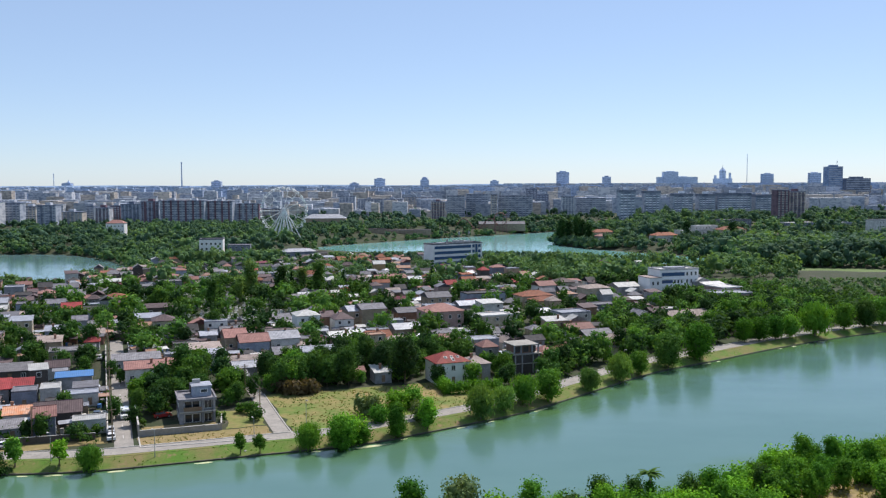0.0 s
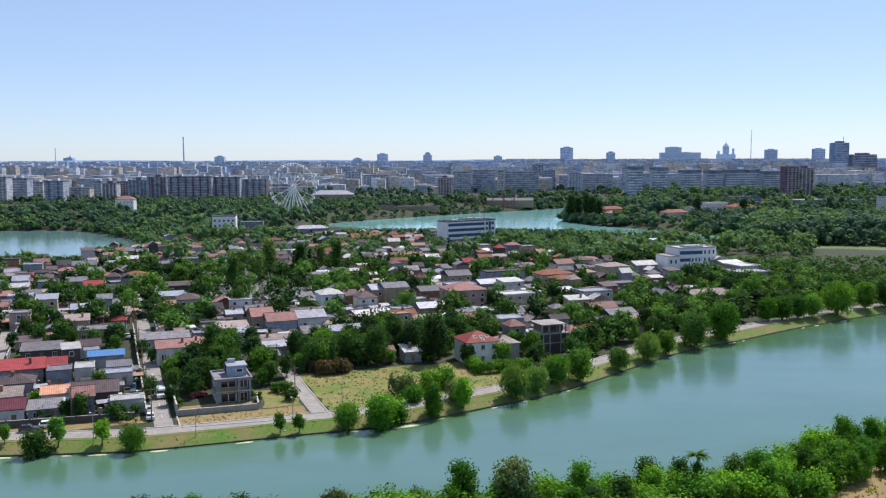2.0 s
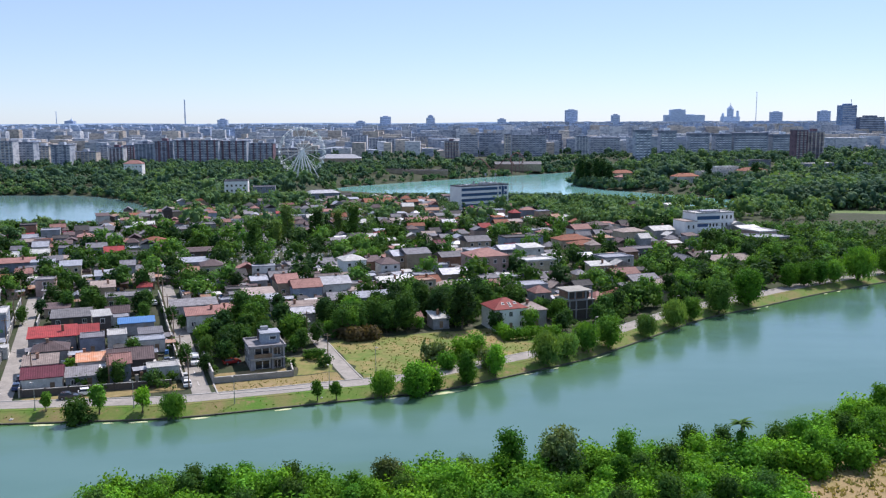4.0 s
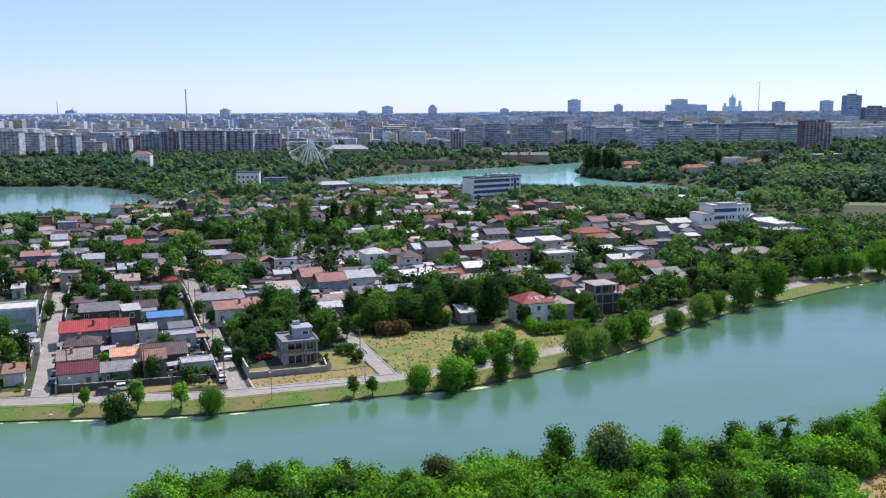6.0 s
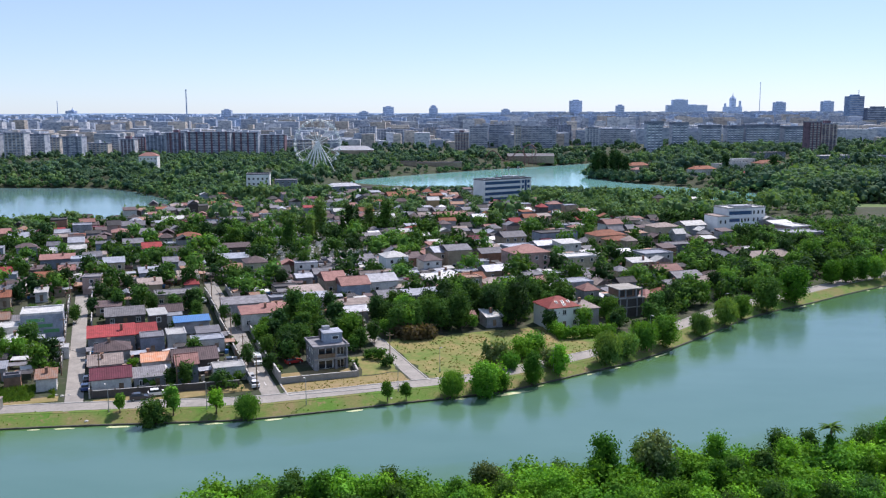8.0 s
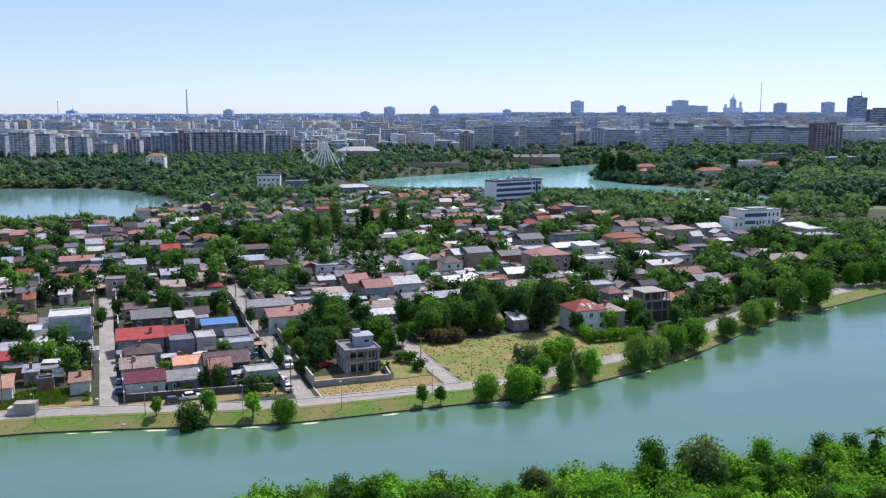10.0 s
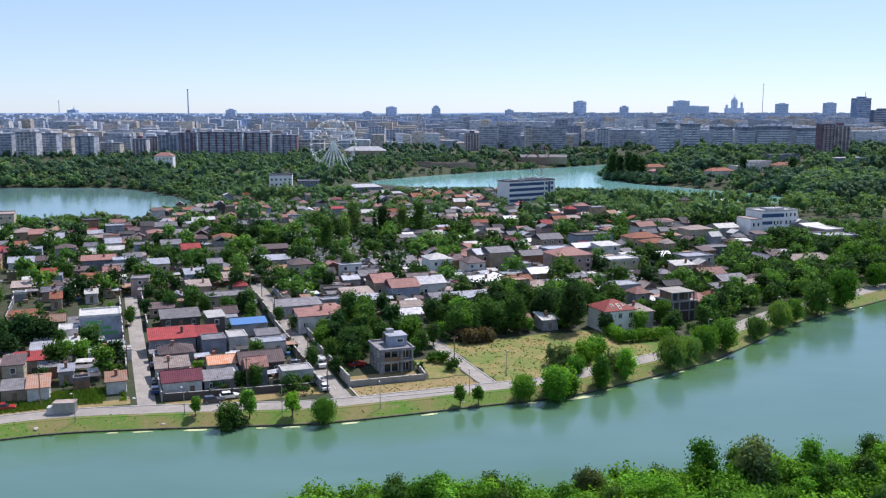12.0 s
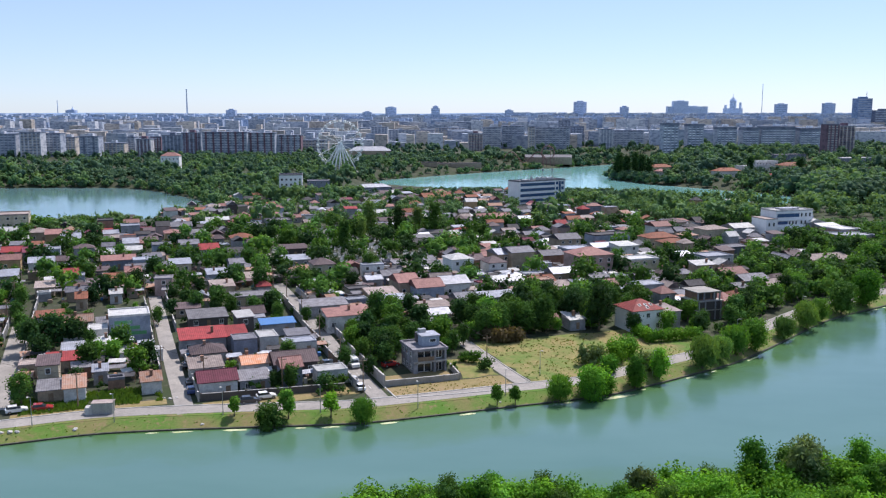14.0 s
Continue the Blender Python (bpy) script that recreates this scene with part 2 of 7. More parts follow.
def mesh_of(name, verts, faces, mats, slots=None, smooth=False):
    me = bpy.data.meshes.new(name)
    me.from_pydata([tuple(v) for v in verts], [], [tuple(f) for f in faces])
    for m in mats:
        me.materials.append(MAT[m])
    if slots is not None:
        me.polygons.foreach_set("material_index", np.asarray(slots, dtype=np.int32))
    if smooth:
        me.polygons.foreach_set("use_smooth", np.ones(len(me.polygons), dtype=bool))
    me.update()
    return me


class Build:
    """Collects boxes, prisms and tubes into one mesh."""

    def __init__(self):
        self.v, self.f, self.s, self.slot = [], [], [], 0

    def add(self, verts, faces):
        k = len(self.v)
        self.v += [tuple(p) for p in verts]
        self.f += [tuple(i + k for i in q) for q in faces]
        self.s += [self.slot] * len(faces)
        return self

    def box(self, x0, y0, z0, x1, y1, z1):
        return self.add([(x0, y0, z0), (x1, y0, z0), (x1, y1, z0), (x0, y1, z0), (x0, y0, z1), (x1, y0, z1), (x1, y1, z1), (x0, y1, z1)],
                        [(3, 2, 1, 0), (4, 5, 6, 7), (0, 1, 5, 4), (1, 2, 6, 5), (2, 3, 7, 6), (3, 0, 4, 7)])

    def tube(self, p, q, r0, r1=None, n=6):
        r1 = r0 if r1 is None else r1
        p, q = Vector(p), Vector(q)
        w = (q - p).normalized()
        a = w.orthogonal().normalized()
        b = w.cross(a)
        ring = [(math.cos(2 * math.pi * i / n), math.sin(2 * math.pi * i / n)) for i in range(n)]
        vs = [p + (a * c + b * s) * r0 for c, s in ring] + [q + (a * c + b * s) * r1 for c, s in ring]
        return self.add(vs, [(i, (i + 1) % n, n + (i + 1) % n, n + i) for i in range(n)] + [tuple(range(n - 1, -1, -1)), tuple(range(n, 2 * n))])

    def done(self, name, *mats):
        return mesh_of(name, self.v, self.f, mats, self.s)


def part(name, me, parent, label="", m=None):
    ob = new(name, me)
    ob.parent = parent
    if m is not None:
        ob.matrix_basis = m
    return tagged(ob, label) if label else ob


def anchor(name, m):
    ob = new(name)
    ob.empty_display_size = 0.5
    ob.matrix_basis = m
    return ob


# ---- the lie of the land ----


def spline(points, step=6, closed=False):
    """A smooth curve through points."""
    p = np.array(points, float)
    q = np.vstack([p[-1], p, p[0], p[1]]) if closed else np.vstack([2 * p[0] - p[1], p, 2 * p[-1] - p[-2]])
    out = []
    for i in range(1, len(q) - 2):
        for t in np.arange(step) / step:
            a, b, c, d = q[i - 1:i + 3]
            out.append(0.5 * (2 * b + (c - a) * t + (2 * a - 5 * b + 4 * c - d) * t * t + (3 * b - a - 3 * c + d) * t ** 3))
    if not closed:
        out.append(p[-1])
    return np.array(out)


def from_edge(x, y, poly):
    """Distance from the edge of a closed outline; negative inside."""
    x, y = np.asarray(x, float), np.asarray(y, float)
    best, inside = np.full(x.shape, 1e18), np.zeros(x.shape, bool)
    for (x0, y0), (x1, y1) in zip(poly, np.roll(poly, -1, axis=0)):
        dx, dy = x1 - x0, y1 - y0
        t = np.clip(((x - x0) * dx + (y - y0) * dy) / (dx * dx + dy * dy + 1e-9), 0, 1)
        best = np.minimum(best, (x - x0 - t * dx) ** 2 + (y - y0 - t * dy) ** 2)
        if y0 != y1:
            inside ^= ((y0 > y) != (y1 > y)) & (x < dx * (y - y0) / dy + x0)
    return np.where(inside, -1.0, 1.0) * np.sqrt(best)


FAR_SHORE = spline([(-600, 20), (-330, 92), (-220, 125), (-160, 146), (-132, 157), (-118, 162.5), (-104, 165), (-85, 167), (-68, 169), (-52, 174), (-38, 179), (-26, 183), (-16, 187), (-7, 193), (4, 201),
                    (18, 211.5), (32, 226), (60, 257), (84, 275.5), (117, 301), (162, 329), (240, 366), (420, 430), (700, 500)])
NEAR_SHORE = spline([(700, 395), (420, 335), (240, 262), (150, 208), (100, 182), (80, 171), (66, 166), (45, 151), (32, 146), (16, 141), (-6, 136), (-26, 130), (-43, 131), (-57, 129), (-66.5, 121.5), (-72, 108), (-77, 85), (-95, 40), (-160, -10), (-600, -140)])
LAKE = np.vstack([FAR_SHORE, NEAR_SHORE])
LAKE_WEST = spline([(-700, 712), (-520, 706), (-400, 706), (-313, 706), (-268, 675), (-228, 622), (-200, 565), (-212, 500), (-250, 452), (-300, 425), (-420, 410), (-700, 420)], 5, True)
LAKE_EAST = spline([(-112, 772), (-66, 836), (12, 916), (77, 973), (150, 1036), (190, 1040), (150, 960), (112, 880), (97, 812), (112, 760), (150, 706), (196, 640), (180, 575), (110, 595), (50, 628), (-20, 665), (-90, 715)], 5, True)
POND = spline([(178, 572), (215, 585), (300, 560), (420, 540), (420, 505), (300, 520), (210, 540)], 4, True)


def ease(t):
    t = np.clip(t, 0, 1)
    return t * t * (3 - 2 * t)


def land(x, y):
    """Height of the ground over the lake's surface."""
    x, y = np.asarray(x, float), np.asarray(y, float)
    d = from_edge(x, y, LAKE)
    z = 1.35 + 3.4 * ease((d - 12) / 110) + (3.0 + 6.5 * ease((x - 60) / 260)) * ease((y - 640) / 330) + 9.0 * ease((y - 1050) / 1500)
    z = np.minimum(z, 0.30 * d)
    for lake in (LAKE_WEST, LAKE_EAST, POND):
        z = np.minimum(z, 0.2 * from_edge(x, y, lake))
    return np.maximum(z, -2.5)


LX, LY, LSTEP = -920.0, 40.0, 4.0
_mx, _my = np.meshgrid(np.arange(LX, 1020, LSTEP), np.arange(LY, 1340, LSTEP))
EDGE_LAKE = from_edge(_mx, _my, LAKE)
EDGE_UPPER = np.minimum(np.minimum(from_edge(_mx, _my, LAKE_WEST), from_edge(_mx, _my, LAKE_EAST)), from_edge(_mx, _my, POND))


def edges_at(x, y):
    """Distances from the lake and from the upper lakes, from a table."""
    i, j = (x - LX) / LSTEP, (y - LY) / LSTEP
    if not (0 <= i < EDGE_LAKE.shape[1] - 1 and 0 <= j < EDGE_LAKE.shape[0] - 1):
        return 400.0, 400.0
    i0, j0 = int(i), int(j)
    u, v = i - i0, j - j0
    return tuple(float((1 - v) * ((1 - u) * g[j0, i0] + u * g[j0, i0 + 1]) + v * ((1 - u) * g[j0 + 1, i0] + u * g[j0 + 1, i0 + 1])) for g in (EDGE_LAKE, EDGE_UPPER))


def land_at(x, y):
    d, e = edges_at(x, y)
    z = 1.35 + 3.4 * float(ease((d - 12) / 110)) + (3.0 + 6.5 * float(ease((x - 60) / 260))) * float(ease((y - 640) / 330)) + 9.0 * float(ease((y - 1050) / 1500))
    return max(-2.5, min(z, 0.30 * d, 0.2 * e))


AXIS = 21.0                                # the streets run this many degrees west of +y
CU, SU = math.cos(radians(AXIS)), math.sin(radians(AXIS))


def town(a, b):
    """Place in the world from metres across and along the streets."""
    return a * CU - b * SU, a * SU + b * CU


def to_town(x, y):
    return x * CU + y * SU, -x * SU + y * CU


def steps(*runs):
    out = []
    for lo, hi, st in runs:
        out += list(np.arange(lo, hi, st))
    return np.array(out + [runs[-1][1]])


gx = steps((-4900, -1300, 300), (-1300, -420, 40), (-420, -200, 10), (-200, 190, 3), (190, 440, 10), (440, 1300, 40), (1300, 4900, 300))
gy = steps((-900, 60, 60), (60, 96, 6), (96, 350, 3), (350, 800, 9), (800, 1300, 20), (1300, 4900, 225))
GX, GY = np.meshgrid(gx, gy)
GZ = land(GX, GY)
nx = len(gx)
ground_v = np.stack([GX.ravel(), GY.ravel(), GZ.ravel()], 1)
ground_f = [(j * nx + i, j * nx + i + 1, (j + 1) * nx + i + 1, (j + 1) * nx + i) for j in range(len(gy) - 1) for i in range(nx - 1)]
ground = tagged(new("ground", mesh_of("ground", ground_v, ground_f, ["soil"], None, True)), "gently rolling ground of dry soil and patchy grass", "ground", "", "structure")


def water_sheet(name, poly, label, mat, z=0.0):
    """A sheet of water that knows how far each place lies from the bank, as its murk follows its depth."""
    lo, hi = poly.min(0) - 5, poly.max(0) + 5
    xs, ys = steps((lo[0], hi[0], 6.0)), steps((lo[1], hi[1], 6.0))
    wx, wy = np.meshgrid(xs, ys)
    n = len(xs)
    far_off = -from_edge(wx, wy, poly)
    v = np.stack([wx.ravel(), wy.ravel(), np.full(wx.size, z)], 1)
    wet = far_off > -12.0
    f = [(j * n + i, j * n + i + 1, (j + 1) * n + i + 1, (j + 1) * n + i) for j in range(len(ys) - 1) for i in range(n - 1) if wet[j:j + 2, i:i + 2].any()]
    me = mesh_of(name, v, f, [mat])
    depth = me.attributes.new("depth", "FLOAT", "POINT")
    depth.data.foreach_set("value", np.clip(far_off, 0, 60).ravel().astype(np.float32))
    return tagged(new(name, me), label, "lake", "", "structure")


water_sheet("water", LAKE, "murky green lake with soft wind ripples", "water")
water_sheet("water_west", LAKE_WEST, "blue-green upper lake beyond the houses", "water_west")
water_sheet("water_east", LAKE_EAST, "pale turquoise upper lake below the park", "water_far", 0.01)
water_sheet("water_pond", POND, "weedy green pond before dense trees", "pond", 0.02)


def ribbon(name, line, half, mat, lift, label, category, kind="structure", thick=0.12, lim=3.0, level=True):
    """A strip of paving draped over the ground along a line."""
    pts = np.array(line, float)
    seg = np.hypot(*np.diff(pts, axis=0).T)
    s = np.concatenate([[0], np.cumsum(seg)])
    u = np.linspace(0, s[-1], max(2, int(s[-1] / lim)))
    pts = np.stack([np.interp(u, s, pts[:, 0]), np.interp(u, s, pts[:, 1])], 1)
    way = np.gradient(pts, axis=0)
    way /= np.hypot(way[:, 0], way[:, 1])[:, None] + 1e-9
    side = np.stack([-way[:, 1], way[:, 0]], 1)
    left, right = pts + side * half, pts - side * half
    zl, zr = land(left[:, 0], left[:, 1]) + lift, land(right[:, 0], right[:, 1]) + lift
    if level:
        zl = zr = np.maximum(zl, zr)
    n = len(pts)
    v = [(*left[i], zl[i]) for i in range(n)] + [(*right[i], zr[i]) for i in range(n)] + [(*left[i], zl[i] - thick) for i in range(n)] + [(*right[i], zr[i] - thick) for i in range(n)]
    f = []
    for i in range(n - 1):
        f += [(n + i, n + i + 1, i + 1, i), (i, i + 1, 2 * n + i + 1, 2 * n + i), (n + i + 1, n + i, 3 * n + i, 3 * n + i + 1)]
    return tagged(new(name, mesh_of(name, v, f, [mat])), label, category, "", kind)


def shifted(line, d):
    way = np.gradient(line, axis=0)
    way /= np.hypot(way[:, 0], way[:, 1])[:, None]
    return line + np.stack([-way[:, 1], way[:, 0]], 1) * d


shore = FAR_SHORE[(FAR_SHORE[:, 0] > -320) & (FAR_SHORE[:, 0] < 420)]
ribbon("bank_edge", shifted(shore, 0.15), 0.22, "edge", 0.16, "dark wet stone edging of the lake bank", "bank", "structure", 0.5)
ribbon("bank_verge", shifted(shore, 5.1), 0.75, "grass", 0.07, "level grass verge beside the lakeside lane", "grass", "structure", 0.3)
ribbon("bank_grass", shifted(shore, 2.45), 2.05, "grass", 0.07, "mown green and yellow grass strip along the water", "grass", "structure", 0.3, 3.0, False)
ribbon("road_lakeside", shifted(shore, 7.9), 2.3, "asphalt", 0.10, "pale worn asphalt lane along the lake", "road")
ribbon("kerb", shifted(shore, 10.35), 0.12, "kerb", 0.22, "pale kerb beside the lakeside lane", "kerb", "structure", 0.25)
for nm, a, b0, b1, hw in (("road_west", -69.0, 211, 276, 2.1), ("road_middle", -34.0, 196, 300, 1.8), ("road_east", 4.3, 187, 306, 1.9), ("road_field", 36.4, 187, 240, 1.7)):
    ribbon(nm, [town(a, b0), town(a, (b0 + b1) / 2), town(a, b1)], hw, "asphalt", 0.08, "pale concrete side street between garden walls", "road")


def patch(name, a0, b0, a1, b1, mat, label, lift=0.05, wob=1.2):
    """A patch of ground cover with an uneven edge, draped over the ground."""
    na, nb = max(2, int((a1 - a0) / 2)), max(2, int((b1 - b0) / 2))
    v = []
    for j in range(nb + 1):
        for i in range(na + 1):
            a, b = a0 + (a1 - a0) * i / na, b0 + (b1 - b0) * j / nb
            k = noise.noise_vector(Vector((a * 0.3, b * 0.3, 3.0)))
            if i in (0, na):
                a += wob * k[0]
            if j in (0, nb):
                b += wob * k[1]
            v.append(town(a, b))
    v = np.array(v)
    z = land(v[:, 0], v[:, 1]) + lift
    f = [(j * (na + 1) + i, j * (na + 1) + i + 1, (j + 1) * (na + 1) + i + 1, (j + 1) * (na + 1) + i) for j in range(nb) for i in range(na)]
    return tagged(new(name, mesh_of(name, np.column_stack([v, z]), f, [mat], None, True)), label, "grass", "", "structure")


patch("meadow", 38.8, 191, 86, 224, "meadow", "overgrown meadow of green and yellow grass", 0.06)
patch("dry_plot", 7.5, 190.5, 34.0, 198, "dry", "dry brown grass plot by the lane", 0.06)
patch("lawn", 85.0, 201.0, 98.0, 227.0, "grass", "green lawn between hedge and lakeside lane", 0.06)
patch("plot_grass", 26.2, 198.6, 34.2, 213, "meadow", "yellow-green grass beside the walled yard", 0.06)
patch("yard_ground", 8.2, 199.8, 24.0, 206.0, "dry", "trodden earth of the walled yard", 0.06, 0.4)
patch("verge_west", -66.0, 203.5, -37.0, 207.0, "dry", "dry grass verge beside the lane", 0.06, 0.6)
patch("verge_middle", -30.5, 196.5, 1.0, 201.5, "dry", "trodden dry grass before the garden fences", 0.06, 0.6)
ribbon("kerb_plot", [town(7.6, 190.2), town(20, 188.9), town(33.5, 187.6)], 0.14, "kerb", 0.2, "pale kerb along the dry corner plot", "kerb", "structure", 0.3)
ribbon("kerb_corner", [town(7.4, 190.4), town(7.3, 198.6)], 0.14, "kerb", 0.2, "pale kerb turning into the side street", "kerb", "structure", 0.3)
ribbon("kerb_field", [town(38.4, 189.5), town(38.3, 225)], 0.12, "kerb", 0.16, "pale kerb between field lane and meadow", "kerb", "structure", 0.25)
patch("bank_field", 72, 88, 128, 128, "dry", "dry brown grass clearing behind the thicket", 0.06)

# ---- plants ----
nrg = np.random.default_rng(5)
PHI = (1 + 5 ** 0.5) / 2
ICO_V = np.array([(-1, PHI, 0), (1, PHI, 0), (-1, -PHI, 0), (1, -PHI, 0), (0, -1, PHI), (0, 1, PHI), (0, -1, -PHI), (0, 1, -PHI), (PHI, 0, -1), (PHI, 0, 1), (-PHI, 0, -1), (-PHI, 0, 1)]) / (1 + PHI * PHI) ** 0.5
ICO_F = [(0, 11, 5), (0, 5, 1), (0, 1, 7), (0, 7, 10), (0, 10, 11), (1, 5, 9), (5, 11, 4), (11, 10, 2), (10, 7, 6), (7, 1, 8), (3, 9, 4), (3, 4, 2), (3, 2, 6), (3, 6, 8), (3, 8, 9), (4, 9, 5), (2, 4, 11), (6, 2, 10), (8, 6, 7), (9, 8, 1)]


def lump(fine):
    """A ball of facets; fine: with each facet split in four."""
    v, f = [tuple(p) for p in ICO_V], list(ICO_F)
    if fine:
        mids, out = {}, []

        def mid(i, j):
            k = (min(i, j), max(i, j))
            if k not in mids:
                p = np.array(v[i]) + np.array(v[j])
                v.append(tuple(p / np.linalg.norm(p)))
                mids[k] = len(v) - 1
            return mids[k]
        for a, b, c in f:
            x, y, z = mid(a, b), mid(b, c), mid(c, a)
            out += [(a, x, z), (b, y, x), (c, z, y), (x, y, z)]
        f = out
    return np.array(v), np.array(f)


LUMP, LUMP_F = lump(True)


def crown_parts(centres, radii, n_leaf, size, droop=0.0, fine=True, g=None, core=0.48, reach=(0.55, 0.75), ruffle=0.8):
    """Vertices and triangles of a crown: uneven lumps with leaf sprays standing out all over them."""
    g = g or nrg
    base, tri = (LUMP, LUMP_F) if fine else (ICO_V, np.array(ICO_F))
    vs, fs, k = [], [], 0
    tot = sum(r[0] * r[0] for r in radii)
    for c, r in zip(centres, radii):
        r = np.asarray(r, float)
        wob = 1 + 0.5 * (g.random(len(base)) - 0.5)
        vs.append(c + base * r * core * wob[:, None])
        fs.append(tri + k)
        k += len(base)
        n = max(3, int(n_leaf * r[0] * r[0] / tot))
        d = g.normal(size=(n, 3))
        d[:, 2] += 0.35
        d /= np.linalg.norm(d, axis=1)[:, None]
        p = c + d * r * (reach[0] + reach[1] * g.random((n, 1)) ** 1.4)
        nrm = d + ruffle * g.normal(size=(n, 3)) + (0, 0, 0.35)
        nrm /= np.linalg.norm(nrm, axis=1)[:, None]
        t1 = np.cross(nrm, g.normal(size=(n, 3)))
        t1[:, 2] -= droop * 2
        t1 /= np.linalg.norm(t1, axis=1)[:, None]
        t2 = np.cross(nrm, t1)
        s = size * (0.55 + 0.9 * g.random((n, 1)))
        long = s * (1.0 + droop * 2.5)
        quad = np.stack([p - t1 * long * 0.6, p + t2 * s * 0.5, p + t1 * long * 0.7, p - t2 * s * 0.45], 1).reshape(-1, 3)
        vs.append(quad)
        i = k + 4 * np.arange(n)
        fs.append(np.stack([i, i + 1, i + 2], 1))
        fs.append(np.stack([i, i + 2, i + 3], 1))
        k += 4 * n
    return np.vstack(vs), np.vstack(fs)


def tri_mesh(name, v, f, mats):
    me = bpy.data.meshes.new(name)
    me.vertices.add(len(v))
    me.vertices.foreach_set("co", np.asarray(v, np.float32).ravel())
    me.loops.add(3 * len(f))
    me.loops.foreach_set("vertex_index", np.asarray(f, np.int32).ravel())
    me.polygons.add(len(f))
    me.polygons.foreach_set("loop_start", 3 * np.arange(len(f), dtype=np.int32))
    for m in mats:
        me.materials.append(MAT[m])
    me.update(calc_edges=True)
    return me


def lumps_for(shape, h, r, base, count, g):
    """Centres and radii of a crown's lumps."""
    c, q = [], []
    for i in range(count):
        t = (i + g.random()) / count
        ang = i * 2.4 + g.random()
        z = base + (h - base) * (0.12 + 0.80 * t)
        if shape == "round":
            w = r * (0.35 + 0.65 * math.sin(math.pi * min(1, 0.18 + 0.74 * t)))
            off, rad = w * 0.62 * g.random() ** 0.5, r * (0.34 + 0.22 * g.random())
        elif shape == "tall":
            w = r * (0.4 + 0.6 * math.sin(math.pi * (0.15 + 0.75 * t)))
            off, rad = w * 0.5 * g.random() ** 0.5, r * (0.42 + 0.2 * g.random())
        elif shape == "cone":
            w = r * (1.0 - 0.85 * t)
            off, rad = w * 0.45, max(0.25 * r, 0.6 * w)
        else:
            w, off, rad = r, r * 0.65 * g.random() ** 0.5, r * (0.36 + 0.2 * g.random())
        rz = rad * (0.8 + 0.3 * g.random())
        z = min(z, h - rz * 0.85)
        c.append(np.array([off * math.cos(ang), off * math.sin(ang), max(z, base + rz * 0.4)]))
        q.append((rad, rad, rz))
    return c, q


def tree(name, label, leaf, shape, h, r, base, count, leaves, size, seed, droop=0.0, fine=True, limbs=5, category="tree"):
    """One plant at the origin: a tapered trunk with limbs, and a crown."""
    g = np.random.default_rng(seed)
    top = tagged(anchor(name, Matrix()), label, category)
    if limbs:
        b = Build()
        rt = 0.022 * h + 0.03
        lean = (g.random() - 0.5) * 0.4
        fork = (lean, 0.1, base + 0.25 * (h - base))
        b.tube((0, 0, -0.4), fork, rt, rt * 0.7, 7)
        b.tube(fork, (lean * 1.5, 0, base + 0.75 * (h - base)), rt * 0.7, rt * 0.2, 5)
        for i in range(limbs):
            ang = i * 6.283 / limbs + g.random()
            z0 = base * 0.75 + 0.2 * i / limbs * (h - base)
            b.tube((lean * 0.6, 0, z0), (r * 0.6 * math.cos(ang), r * 0.6 * math.sin(ang), z0 + (0.35 + 0.2 * g.random()) * (h - base)), rt * 0.45, rt * 0.12, 5)
        part("trunk", b.done("trunk", "bark"), top)
    c, q = lumps_for(shape, h, r, base, count, g)
    v, f = crown_parts(c, q, leaves, size, droop, fine, g)
    part("crown", tri_mesh("crown", v, f, [leaf]), top)
    return top


STOCK = {}


def stock(key, maker, *args, **kw):
    """Plant kinds are made once; the first one stands where it is first wanted, the others are copies."""
    STOCK[key] = [maker, args, kw, None]


def plant(key, x, y, turn=0.0, size=1.0, sink=0.1, group="", tall=1.0):
    rec = STOCK[key]
    m = Matrix.LocRotScale((x, y, land_at(x, y) - sink), Euler((0, 0, turn)), None)
    if rec[3] is None:
        rec[3] = rec[0](*rec[1], **rec[2])
        ob = rec[3]
    else:
        ob = copy_thing(rec[3], m)
    ob.matrix_basis = m @ Matrix.Diagonal((size, size, size * tall, 1))
    return tagged(ob, group=group) if group else ob


